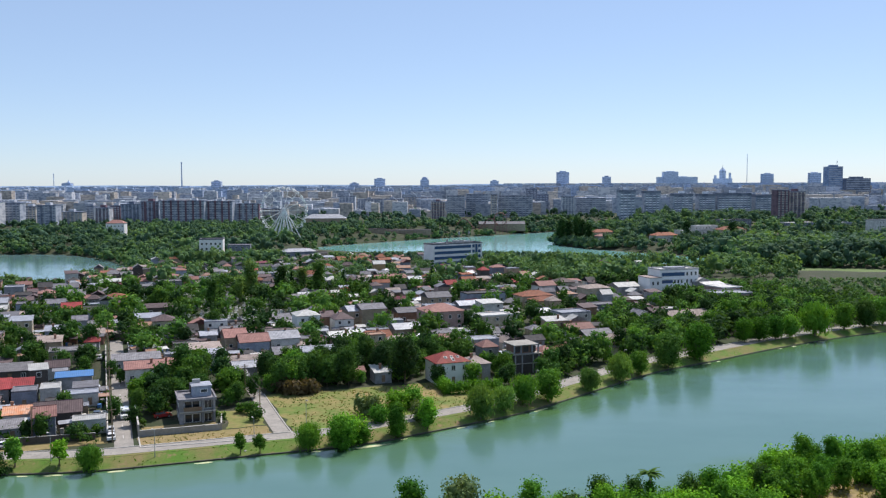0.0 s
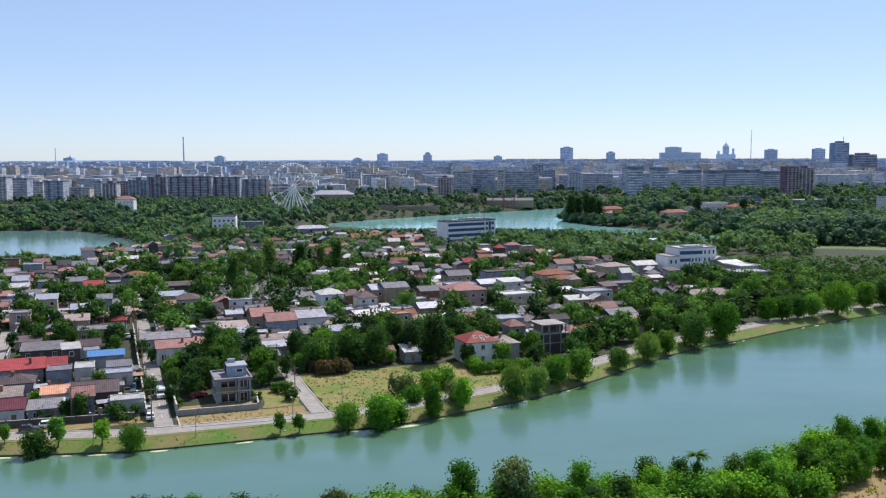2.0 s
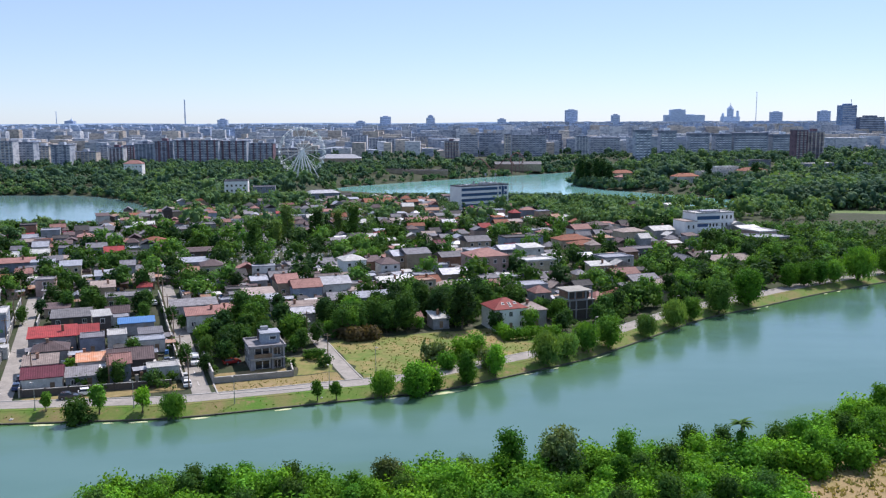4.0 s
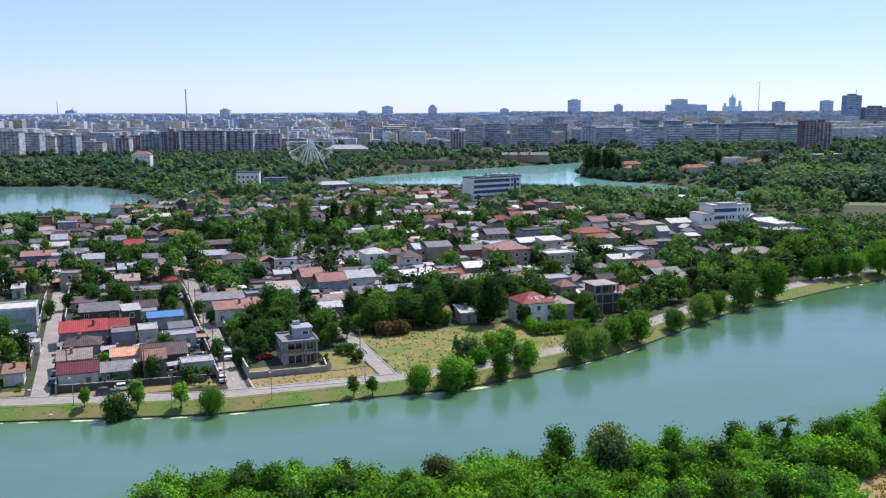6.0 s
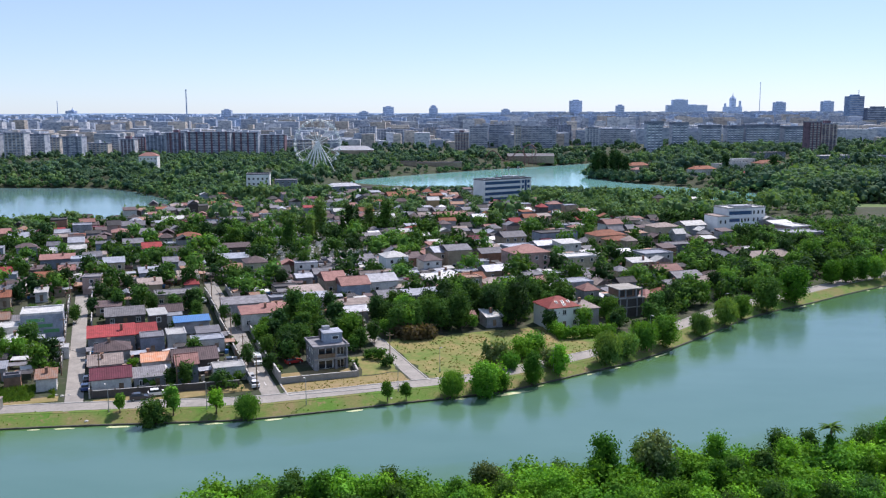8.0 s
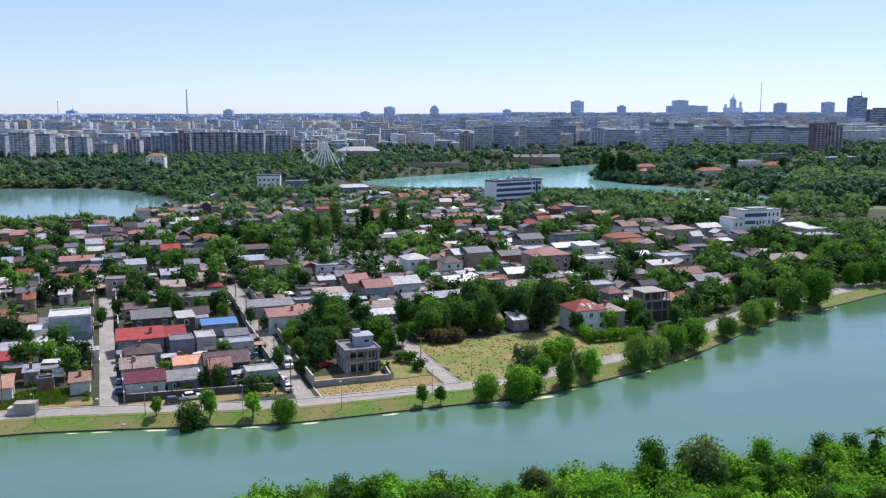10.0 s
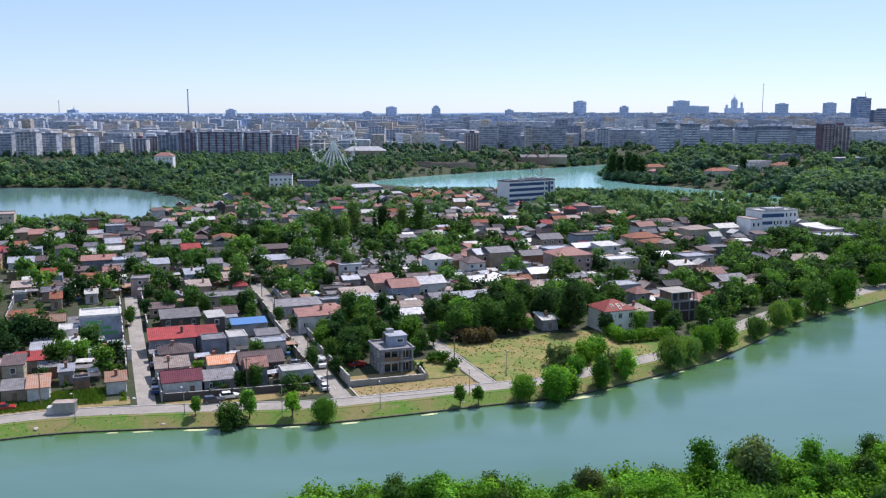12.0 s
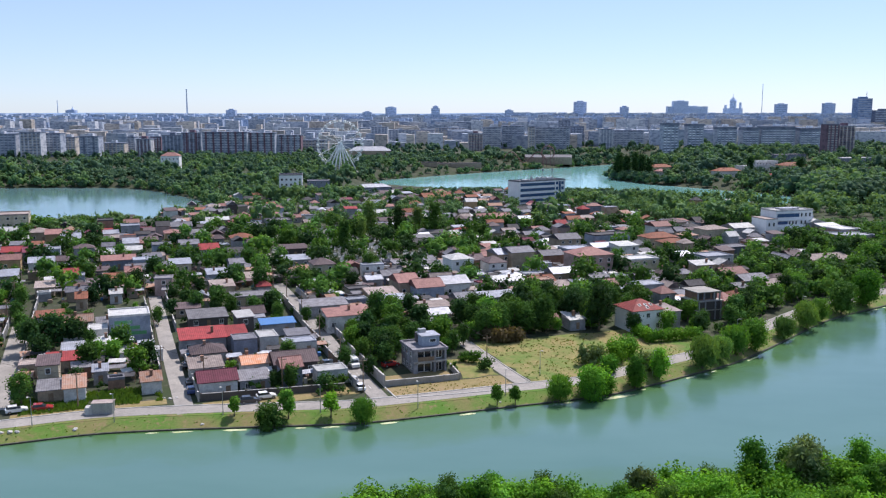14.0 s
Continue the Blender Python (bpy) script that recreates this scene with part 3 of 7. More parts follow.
for i in range(3):
    stock("shore%d" % i, tree, "tree", "leafy green tree on the grassy lake bank", ("leaf_bright", "leaf_front", "leaf")[i], "round", 6.8, 3.3, 0.4, 22, 4200, 0.27, 20 + i, 0.0, False)
    stock("willow%d" % i, tree, "willow_tree", "drooping grey-green willow beside the water", ("leaf_willow", "leaf_willow", "leaf_bright")[i], "round", 7.2, 3.9, 1.2, 22, 4200, 0.25, 30 + i, 0.75, False)
    stock("young%d" % i, tree, "young_tree", "slim young tree with a bright green crown", ("leaf_bright", "leaf_bright", "leaf_lime")[i], "round", 4.6, 1.6, 1.3, 10, 900, 0.27, 40 + i, 0.2, False)
    stock("front%d" % i, tree, "tree", "dense green tree in the waterside thicket", ("leaf_front", "leaf_lime", "leaf")[i], ("round", "round", "tall")[i], 9.0, 3.3, 0.5, 26, 2700, 0.28, 50 + i, 0.0, False)
    stock("shrub%d" % i, tree, "shrub", "bushy green shrub in the waterside thicket", ("leaf_lime", "leaf_front", "leaf_lime")[i], "bush", 4.2, 2.7, 0.1, 18, 1800, 0.28, 60 + i, 0.0, False, 3, "shrub")
    stock("garden%d" % i, tree, "tree", "leafy garden tree between the houses", ("leaf", "leaf_dark", "leaf_bright")[i], "round", 7.0, 3.2, 1.2, 16, 900, 0.43, 70 + i, 0.0, False, 3)
    stock("bush%d" % i, tree, "bush", "rounded green bush in a house garden", ("leaf", "leaf_bright", "leaf_dark")[i], "bush", 2.6, 1.8, 0.05, 8, 520, 0.28, 80 + i, 0.0, False, 2, "bush")
    stock("tall%d" % i, tree, "poplar_tree", "tall slender poplar standing above the roofs", ("leaf_olive", "leaf", "leaf_dark")[i], "tall", 15.5, 3.8, 1.5, 24, 1700, 0.46, 90 + i, 0.0, False, 3)
stock("olive", tree, "tree", "silvery olive-green tree above the thicket", "leaf_grey", "round", 11.0, 4.4, 1.5, 20, 2600, 0.34, 101, 0.2)
stock("greybush", tree, "bush", "grey-green spreading bush on the meadow", "leaf_grey", "bush", 4.6, 3.2, 0.1, 14, 1100, 0.4, 102, 0.2, True, 3, "bush")
stock("drybush", tree, "bush", "dried brown undergrowth at the meadow's edge", "leaf_dry", "bush", 2.2, 2.4, 0.05, 8, 420, 0.4, 103, 0.0, True, 2, "bush")
stock("conifer", tree, "conifer_tree", "dark pointed conifer among the gardens", "leaf_dark", "cone", 11.0, 2.2, 0.6, 11, 420, 0.55, 104, 0.3, False, 0)
stock("bigdark", tree, "tree", "broad dark-green tree with a dense crown", "leaf_dark", "round", 12.0, 4.6, 1.5, 24, 2400, 0.4, 105, 0.0, False)
stock("biggreen", tree, "tree", "broad mid-green tree with a dense crown", "leaf", "round", 10.5, 4.2, 1.4, 22, 1900, 0.4, 106, 0.0, False)
stock("darkbush", tree, "bush", "broad dark green bush on the grassy bank", "leaf", "bush", 4.8, 3.0, 0.05, 18, 2600, 0.3, 109, 0.0, False, 3, "bush")
stock("bigbright", tree, "tree", "broad bright-green tree with a dense crown", "leaf_bright", "round", 10.0, 4.4, 0.8, 24, 2400, 0.4, 108, 0.0, False)


def palm(name, label):
    """A thin tree with a tuft of long arching fronds on top and a leafy skirt of young growth."""
    g = np.random.default_rng(107)
    top = tagged(anchor(name, Matrix()), label, "tree")
    part("trunk", Build().tube((0, 0, -0.4), (0.1, 0, 4.5), 0.2, 0.16, 7).tube((0.1, 0, 4.5), (0.0, 0.1, 8.0), 0.16, 0.12, 7).done("trunk", "bark"), top)
    for i in range(36):
        ang, lift, n = i * 2.4, 0.3 + 1.2 * g.random(), 1.6 + 0.9 * g.random()
        v, f = [], []
        for j in range(6):
            t = j / 5
            out, up = n * t * math.cos(lift * (1 - 0.6 * t)), n * (math.sin(lift) * t - 0.62 * t * t)
            half = 0.30 * math.sin(math.pi * (0.15 + 0.8 * t))
            ca, sa = math.cos(ang), math.sin(ang)
            v += [(out * ca - half * sa, out * sa + half * ca, 7.9 + up - 0.06), (out * ca, out * sa, 7.9 + up), (out * ca + half * sa, out * sa - half * ca, 7.9 + up - 0.06)]
            if j:
                k = 3 * j
                f += [(k - 3, k - 2, k + 1), (k - 3, k + 1, k), (k - 2, k - 1, k + 2), (k - 2, k + 2, k + 1)]
        part("frond", tri_mesh("frond", np.array(v), np.array(f), ["leaf"]), top)
    c, q = lumps_for("tall", 7.2, 1.5, 0.1, 12, g)
    v, f = crown_parts(c, q, 1400, 0.28, 0.0, False, g)
    part("crown", tri_mesh("crown", v, f, ["leaf_front"]), top)
    return top


stock("snag", palm, "tree", "thin tree with a ragged palm-like tuft of fronds")


def woods(name, spots, label, leaf="leaf_far", seed=1, leaves=46, size=1.1, core=0.66):
    """Trees too many to count, each with its own crown, in one mesh. spots: x, y, height."""
    g = np.random.default_rng(seed)
    kinds = []
    for i in range(8):                       # domed crowns of a few clumps, the wide ones below
        n = 4 + i % 4
        wide = 0.34 + 0.22 * g.random()
        c, q = [np.array([0.0, 0.0, 0.58 + 0.1 * g.random()])], [(0.27 + 0.06 * g.random(),) * 3]
        for j in range(n):
            ang, up = 2.4 * j + g.random(), (j + g.random()) / n
            off = wide * (0.95 - 0.6 * up)
            c.append(np.array([off * math.cos(ang), off * math.sin(ang), 0.40 + 0.46 * up]))
            q.append((0.15 + 0.11 * g.random(),) * 3)
        kinds.append(crown_parts(c, q, leaves, size / 9.0, 0.0, False, g, core, (0.72, 0.42), 0.55))
    vs, fs, k = [], [], 0
    zs = [land_at(s[0], s[1]) for s in spots]
    for (x, y, h), z in zip(spots, zs):
        v, f = kinds[int(g.integers(8))]
        ang, w = g.random() * 6.28, 1.0 + 0.5 * g.random()
        ca, sa = math.cos(ang), math.sin(ang)
        vs.append(np.stack([(v[:, 0] * ca - v[:, 1] * sa) * h * w + x, (v[:, 0] * sa + v[:, 1] * ca) * h * w + y, (v[:, 2] - 0.24) * h * 1.3 + z], 1))
        fs.append(f + k)
        k += len(v)
    me = tri_mesh(name, np.vstack(vs), np.vstack(fs), [leaf])
    return tagged(new(name, me), label, "trees", "", "stuff")


# ---- houses ----
TAKEN = []
WIN_NEAR = Build().box(-0.5, -0.06, 0, -0.42, 0.02, 1).box(0.42, -0.06, 0, 0.5, 0.02, 1).box(-0.42, -0.06, 0.92, 0.42, 0.02, 1).box(-0.42, -0.06, 0, 0.42, 0.02, 0.08).box(-0.03, -0.05, 0.08, 0.03, 0.02, 0.92).done("window", "frame_white")
SILL = Build().box(-0.58, -0.16, -0.06, 0.58, 0.02, 0.0).done("sill", "concrete")
PANE = Build().box(-0.42, -0.02, 0.08, 0.42, 0.02, 0.92).done("pane", "glass")
_w = Build()
_w.box(-0.5, -0.05, 0, -0.4, 0.02, 1).box(0.4, -0.05, 0, 0.5, 0.02, 1).box(-0.4, -0.05, 0.9, 0.4, 0.02, 1).box(-0.4, -0.05, 0, 0.4, 0.02, 0.1)
_w.slot = 1
_w.box(-0.4, -0.02, 0.1, 0.4, 0.02, 0.9)
WIN_FAR = _w.done("window", "frame_white", "glass")
DOOR = Build().box(-0.5, -0.05, 0, 0.5, 0.02, 1).box(-0.4, -0.08, 0.55, 0.4, -0.05, 0.92).box(-0.4, -0.08, 0.08, 0.4, -0.05, 0.48).done("door", "wood")


def roof_mesh(kind, w, d, rise, over, mat):
    """A roof with thickness and eaves, its underside on z = 0; w along x, d along y."""
    x, y, t = w / 2 + over, d / 2 + over, 0.16
    b = Build()
    if kind == "flat":
        b.box(-x + over, -y + over, -0.02, x - over, y - over, 0.14)
        e = 0.28
        b.box(-w / 2 - 0.06, -d / 2 - 0.06, -0.05, w / 2 + 0.06, -d / 2 + e, rise)
        b.box(-w / 2 - 0.06, d / 2 - e, -0.05, w / 2 + 0.06, d / 2 + 0.06, rise)
        b.box(-w / 2 - 0.06, -d / 2 + e, -0.05, -w / 2 + e, d / 2 - e, rise)
        b.box(w / 2 - e, -d / 2 + e, -0.05, w / 2 + 0.06, d / 2 - e, rise)
        return b.done("roof", mat)
    if kind == "shed":          # high at the back
        b.add([(-x, -y, 0), (x, -y, 0), (x, y, rise), (-x, y, rise), (-x, -y, t), (x, -y, t), (x, y, rise + t), (-x, y, rise + t)],
              [(3, 2, 1, 0), (4, 5, 6, 7), (0, 1, 5, 4), (1, 2, 6, 5), (2, 3, 7, 6), (3, 0, 4, 7)])
        b.add([(-w / 2, -d / 2, -0.05), (w / 2, -d / 2, -0.05), (w / 2, d / 2, -0.05), (-w / 2, d / 2, -0.05), (w / 2, d / 2, rise), (-w / 2, d / 2, rise)], [(1, 2, 4), (3, 0, 5), (2, 3, 5, 4)])
        return b.done("roof", mat)
    if kind == "gable_y":       # ridge along y
        me = roof_mesh("gable", d, w, rise, over, mat)
        me.transform(Matrix.Rotation(math.pi / 2, 4, "Z"))
        return me
    run = 0 if kind == "gable" else min(y * 0.95, x * 0.9)
    if kind == "pyramid":
        run = x
    rx = x - run
    for z in (0.0, t):
        k = len(b.v)
        b.v += [(-x, -y, z), (x, -y, z), (x, y, z), (-x, y, z), (-rx, 0, rise + z), (rx, 0, rise + z)]
        fs = [(0, 1, 5, 4), (2, 3, 4, 5), (1, 2, 5), (3, 0, 4)]
        fs = [tuple(k + i for i in q) for q in fs]
        b.f += fs if z else [q[::-1] for q in fs]
        b.s += [0] * 4
    b.f += [(0, 6, 7, 1), (1, 7, 8, 2), (2, 8, 9, 3), (3, 9, 6, 0)]
    b.s += [0] * 4
    b.tube((-rx, 0, rise + t), (rx + 0.01, 0, rise + t), 0.12, 0.12, 5)
    return b.done("roof", mat)


def windows_on(top, w, d, h, storeys, near, r, sides="fr", size=1.15):
    """Rows of windows, each its own part, on the named walls: front, right, left."""
    sh = h / storeys
    for side in sides:
        length = w if side == "f" else d
        n = max(1, int(length / 3.1))
        for s in range(storeys):
            for i in range(n):
                if r.random() < 0.12:
                    continue
                u = (i + 0.5) / n * length - length / 2
                z = s * sh + sh * 0.32
                hh = min(1.35, sh * 0.5)
                door = side == "f" and s == 0 and i == n // 2
                if door:
                    z, hh = 0.05, 2.05
                if side == "f":
                    m = Matrix.Translation((u, -d / 2, z))
                elif side == "r":
                    m = Matrix.Translation((w / 2, u, z)) @ Matrix.Rotation(math.pi / 2, 4, "Z")
                else:
                    m = Matrix.Translation((-w / 2, u, z)) @ Matrix.Rotation(-math.pi / 2, 4, "Z")
                m = m @ Matrix.Diagonal((0.95 if door else size, 1, hh, 1))
                if door:
                    part("door", DOOR, top, "", m)
                elif near:
                    win = part("window", WIN_NEAR, top, "", m)
                    part("pane", PANE, win)
                    part("sill", SILL, win)
                else:
                    part("window", WIN_FAR, top, "", m)


def house(x, y, w, d, h, kind="gable", rise=1.6, roof="tile", wall="cream", storeys=1, turn=AXIS, label="", near=True, chimney=True, over=0.35, sides="fr", name="house", category="house", annex=False):
    """One house at x, y: walls, roof, windows, door, chimney."""
    r = random.Random(int(x * 31 + y * 17))
    TAKEN.append((x, y, 0.55 * max(w, d)))
    z = land_at(x, y)
    top = anchor(name, pose(x, y, z, 0, 0, turn))
    words = {"gable": "gabled", "gable_y": "gabled", "hip": "hipped", "pyramid": "pyramid", "shed": "lean-to", "flat": "flat"}[kind]
    tagged(top, label or "%s-walled %s with a %s %s roof" % (wall, name.replace("_", " "), roof, words), category)
    body = Build().box(-w / 2, -d / 2, -1.2, w / 2, d / 2, h).box(-w / 2 - 0.08, -d / 2 - 0.08, -1.2, w / 2 + 0.08, d / 2 + 0.08, 0.35)
    if kind in ("gable", "gable_y"):
        if kind == "gable":
            for sx in (-1, 1):
                a, c = sx * w / 2, sx * (w / 2 - 0.25)
                body.add([(a, -d / 2, h), (a, d / 2, h), (a, 0, h + rise * 0.93), (c, -d / 2, h), (c, d / 2, h), (c, 0, h + rise * 0.93)], [(0, 1, 2), (5, 4, 3), (0, 2, 5, 3), (1, 4, 5, 2)])
        else:
            for sy in (-1, 1):
                a, c = sy * d / 2, sy * (d / 2 - 0.25)
                body.add([(-w / 2, a, h), (w / 2, a, h), (0, a, h + rise * 0.93), (-w / 2, c, h), (w / 2, c, h), (0, c, h + rise * 0.93)], [(0, 1, 2), (5, 4, 3), (0, 2, 5, 3), (1, 4, 5, 2)])
    part("wall", body.done("wall", "wall_" + wall), top)
    part("roof", roof_mesh(kind, w, d, rise, over if kind != "flat" else 0.0, "roof_" + roof), top, "", pose(0, 0, h))
    if sides:
        windows_on(top, w, d, h, storeys, near, r, sides)
    if annex:
        aw, ad, ah = w * r.uniform(0.4, 0.7), r.uniform(2.2, 3.6), min(h, 2.7) * r.uniform(0.75, 0.95)
        u, side = r.uniform(-0.5, 0.5) * (w - aw), r.choice((-1, 1))
        wing = part("annex", Build().box(u - aw / 2, -ad / 2, -1.2, u + aw / 2, ad / 2, ah).done("annex", "wall_" + r.choice(("grey", "tan", wall))), top, "", pose(0, side * (d + ad) / 2, 0))
        part("annex_roof", roof_mesh("shed", aw, ad, 0.45, 0.2, "roof_" + r.choice(("zinc", "asbestos", "rust", "dark", "pale", roof))), wing, "", pose(u, 0, ah) if side < 0 else pose(u, 0, ah, 0, 0, 180))
    if chimney and kind != "flat" and r.random() < 0.4:
        cx, cy = (r.random() - 0.5) * w * 0.5, (r.random() - 0.5) * d * 0.3
        part("chimney", Build().box(-0.3, -0.3, -0.8, 0.3, 0.3, 1.1).box(-0.38, -0.38, 1.1, 0.38, 0.38, 1.25).done("chimney", "wall_brick"), top, "", pose(cx, cy, h + rise * 0.75))
    return top


class Many:
    """Far houses past counting, joined into one mesh with a slot for each surface."""

    def __init__(self):
        self.b, self.keys = Build(), []

    def slot(self, key):
        if key not in self.keys:
            self.keys.append(key)
        self.b.slot = self.keys.index(key)

    def put(self, me, mats, m):
        for key in mats:
            self.slot(key)
        for p in me.polygons:
            self.slot(mats[p.material_index])
            self.b.add([m @ me.vertices[i].co for i in p.vertices], [tuple(range(len(p.vertices)))])

    def house(self, x, y, w, d, h, kind, rise, roof, wall, turn):
        TAKEN.append((x, y, 0.55 * max(w, d)))
        m = pose(x, y, land_at(x, y), 0, 0, turn)
        self.slot("wall_" + wall)
        k = len(self.b.v)
        self.b.box(-w / 2, -d / 2, -1.2, w / 2, d / 2, h)
        self.b.v[k:] = [tuple(m @ Vector(p)) for p in self.b.v[k:]]
        self.put(roof_mesh(kind, w, d, rise, 0.3 if kind != "flat" else 0.0, "roof_" + roof), ["roof_" + roof], m @ pose(0, 0, h))
        n = max(1, int(w / 3.2))
        for i in range(n):
            self.put(WIN_FAR, ["frame_white", "glass"], m @ pose((i + 0.5) / n * w - w / 2, -d / 2, 0.9) @ Matrix.Diagonal((1.1, 1, 1.2, 1)))

    def done(self, name, label):
        return tagged(new(name, self.b.done(name, *self.keys)), label, "houses", "", "stuff")


# ---- the city ----
def city_surface(name, base, other):
    """Distant facades: broad tonal patches, and storeys and bays as faint darker courses at their real spacing."""
    m, n, l, b = nodes_of(name)
    col = mix_node(n, l, ramp_node(n, l, noise_node(n, l, 0.03, 3.0).outputs[0], 0.35, 0.65).outputs[0], base, other)
    rows = noise_node(n, l, 1.0, 2.0, 0.6, (0.16, 0.16, 0.33))
    dark = (0.62 * other[0], 0.66 * other[1], 0.72 * other[2])
    col = mix_node(n, l, ramp_node(n, l, rows.outputs[0], 0.46, 0.62).outputs[0], col, dark)
    info = n.new("ShaderNodeNewGeometry")
    val = n.new("ShaderNodeMapRange")
    val.inputs["To Min"].default_value, val.inputs["To Max"].default_value = 0.84, 1.16
    l.new(info.outputs["Random Per Island"], val.inputs["Value"])
    hsv = n.new("ShaderNodeHueSaturation")
    l.new(val.outputs[0], hsv.inputs["Value"])
    l.new(col, hsv.inputs["Color"])
    l.new(hsv.outputs[0], b.inputs["Base Color"])
    b.inputs["Roughness"].default_value = 0.85
    return m


# distance haze is put into the colour: strong in haze and mist, faint elsewhere
CITY = {
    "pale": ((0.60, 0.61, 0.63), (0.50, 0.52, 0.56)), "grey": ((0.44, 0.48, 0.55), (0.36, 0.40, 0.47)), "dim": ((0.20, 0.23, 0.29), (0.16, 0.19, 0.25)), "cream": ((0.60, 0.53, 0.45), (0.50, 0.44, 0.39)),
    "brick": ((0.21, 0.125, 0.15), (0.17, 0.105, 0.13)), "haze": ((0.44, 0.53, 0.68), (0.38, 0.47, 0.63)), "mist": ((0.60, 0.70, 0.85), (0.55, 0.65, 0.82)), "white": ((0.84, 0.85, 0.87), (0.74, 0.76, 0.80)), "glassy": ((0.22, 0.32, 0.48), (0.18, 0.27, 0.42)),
}
for key, (c1, c2) in CITY.items():
    MAT["city_" + key] = city_surface("city_" + key, c1, c2)


def block(x, y, w, d, h, turn=0.0, wall="grey", trim="pale", storeys=10, bays=6, label="", stripes="", z=None, attic=0.9):
    """A block of flats: body, roof housing, loggia bands floor by floor, coloured stair bays."""
    z = land_at(x, y) if z is None else z
    top = tagged(anchor("apartment_block", pose(x, y, z, 0, 0, turn)), label or "%s concrete block of flats with rows of loggias" % wall, "building")
    part("wall", Build().box(-w / 2, -d / 2, -6, w / 2, d / 2, h).done("wall", "city_" + wall), top)
    part("roof", Build().box(-w / 2 - 0.4, -d / 2 - 0.4, h, w / 2 + 0.4, d / 2 + 0.4, h + attic).done("roof", "city_dim"), top)
    hs = Build()
    for i in range(max(1, int(w / 24))):
        u = (i + 0.5) / max(1, int(w / 24)) * w - w / 2
        hs.box(u - 3, -3, h + attic, u + 3, 3, h + attic + 2.7)
    part("roof_housing", hs.done("roof_housing", "city_" + trim), top)
    sh = h / storeys
    bw = w / bays
    band_me = Build().box(-w / 2 + 0.3, -0.45, 0, w / 2 - 0.3, 0, sh * 0.4).done("loggia_parapet", "city_" + trim)
    win_me = Build().box(-w / 2 + 0.8, -0.12, 0, w / 2 - 0.8, 0, sh * 0.42).done("ribbon_window", "city_dim")
    for s in range(storeys):
        part("loggia_parapet", band_me, top, "", pose(0, -d / 2, s * sh + 0.1))
        part("ribbon_window", win_me, top, "", pose(0, -d / 2, s * sh + sh * 0.5))
    fin_me = Build().box(-bw * 0.16, -0.6, 0, bw * 0.16, 0, h).done("pier", "city_" + wall)
    for i in range(bays + 1):
        part("pier", fin_me, top, "", pose(min(max(i * bw - w / 2, -w / 2 + bw * 0.16), w / 2 - bw * 0.16), -d / 2, 0))
    if stripes:
        n = max(2, bays // 2)
        bay_me = Build().box(-bw * 0.26, -0.9, 0, bw * 0.26, 0.0, h + 0.9).done("stair_bay", "city_" + stripes)
        for i in range(n):
            part("stair_bay", bay_me, top, "", pose((i + 0.5) / n * w - w / 2, -d / 2, 0))
    return top

# ---- single buildings and things ----


def sub_box(name, parent, mat, x0, y0, z0, x1, y1, z1, label=""):
    return part(name, Build().box(x0, y0, z0, x1, y1, z1).done(name, mat), parent, label)


def villa(x, y):
    """The grey two-storey villa with a roof terrace and stair tower, in its walled yard."""
    top = tagged(anchor("villa", pose(x, y, land_at(x, y) - 0.4, 0, 0, AXIS)), "pale grey two-storey villa with loggias and a roof tower", "house")
    TAKEN.append((x, y, 7.0))
    w, d, h = 7.8, 9.0, 5.5
    b = Build()
    b.box(-w / 2, -d / 2 + 1.3, -1, w / 2, d / 2, h)
    b.box(-w / 2, -d / 2, -1, -w / 2 + 0.9, -d / 2 + 1.3, h).box(w / 2 - 0.45, -d / 2, -1, w / 2, -d / 2 + 1.3, h)
    b.box(0.9, -d / 2, -1, 1.4, -d / 2 + 1.3, h)
    part("wall", b.done("wall", "wall_grey"), top)
    sub_box("floor_slab", top, "concrete", -w / 2, -d / 2 - 0.25, 2.85, w / 2, -d / 2 + 1.3, 3.15)
    part("roof", roof_mesh("flat", w + 0.5, d + 0.5, 0.55, 0.0, "roof_asbestos"), top, "", pose(0, 0, h))
    sub_box("parapet", top, "wood", -w / 2 + 0.9, -d / 2 - 0.1, 3.15, 0.9, -d / 2 + 0.05, 4.1, "dark balcony parapet")
    for z, u, ww in ((0.25, -1.05, 3.7), (0.25, 2.4, 1.8), (3.25, -1.05, 3.7), (3.25, 2.4, 1.8)):
        win = part("window", WIN_NEAR, top, "", pose(u, -d / 2 + 1.3, z) @ Matrix.Diagonal((ww, 1, 2.1, 1)))
        part("pane", PANE, win)
    for z in (0.9, 3.9):
        for u in (-2.4, 0.4, 2.6):
            win = part("window", WIN_NEAR, top, "", pose(-w / 2, u, z, 0, 0, -90) @ Matrix.Diagonal((1.0, 1, 1.3, 1)))
            part("pane", PANE, win)
    tower = part("tower", Build().box(-0.8, -1.2, h, 3.4, 3.2, h + 2.4).done("tower", "wall_blue"), top, "blue-grey stair tower on the roof")
    part("tower_roof", Build().box(-1.0, -1.4, h + 2.4, 3.6, 3.4, h + 2.6).done("tower_roof", "roof_zinc"), tower)
    win = part("window", WIN_FAR, tower, "", pose(1.8, -1.2, h + 1.0) @ Matrix.Diagonal((1.7, 1, 0.8, 1)))
    sub_box("water_tank", top, "metal", -0.4, 2.0, h + 2.6, 1.3, 3.2, h + 3.4)
    sub_box("tank_stand", top, "wall_dark", -1.1, 1.8, h + 0.5, -0.8, 3.2, h + 2.6)


villa(-56.3, 203.0)


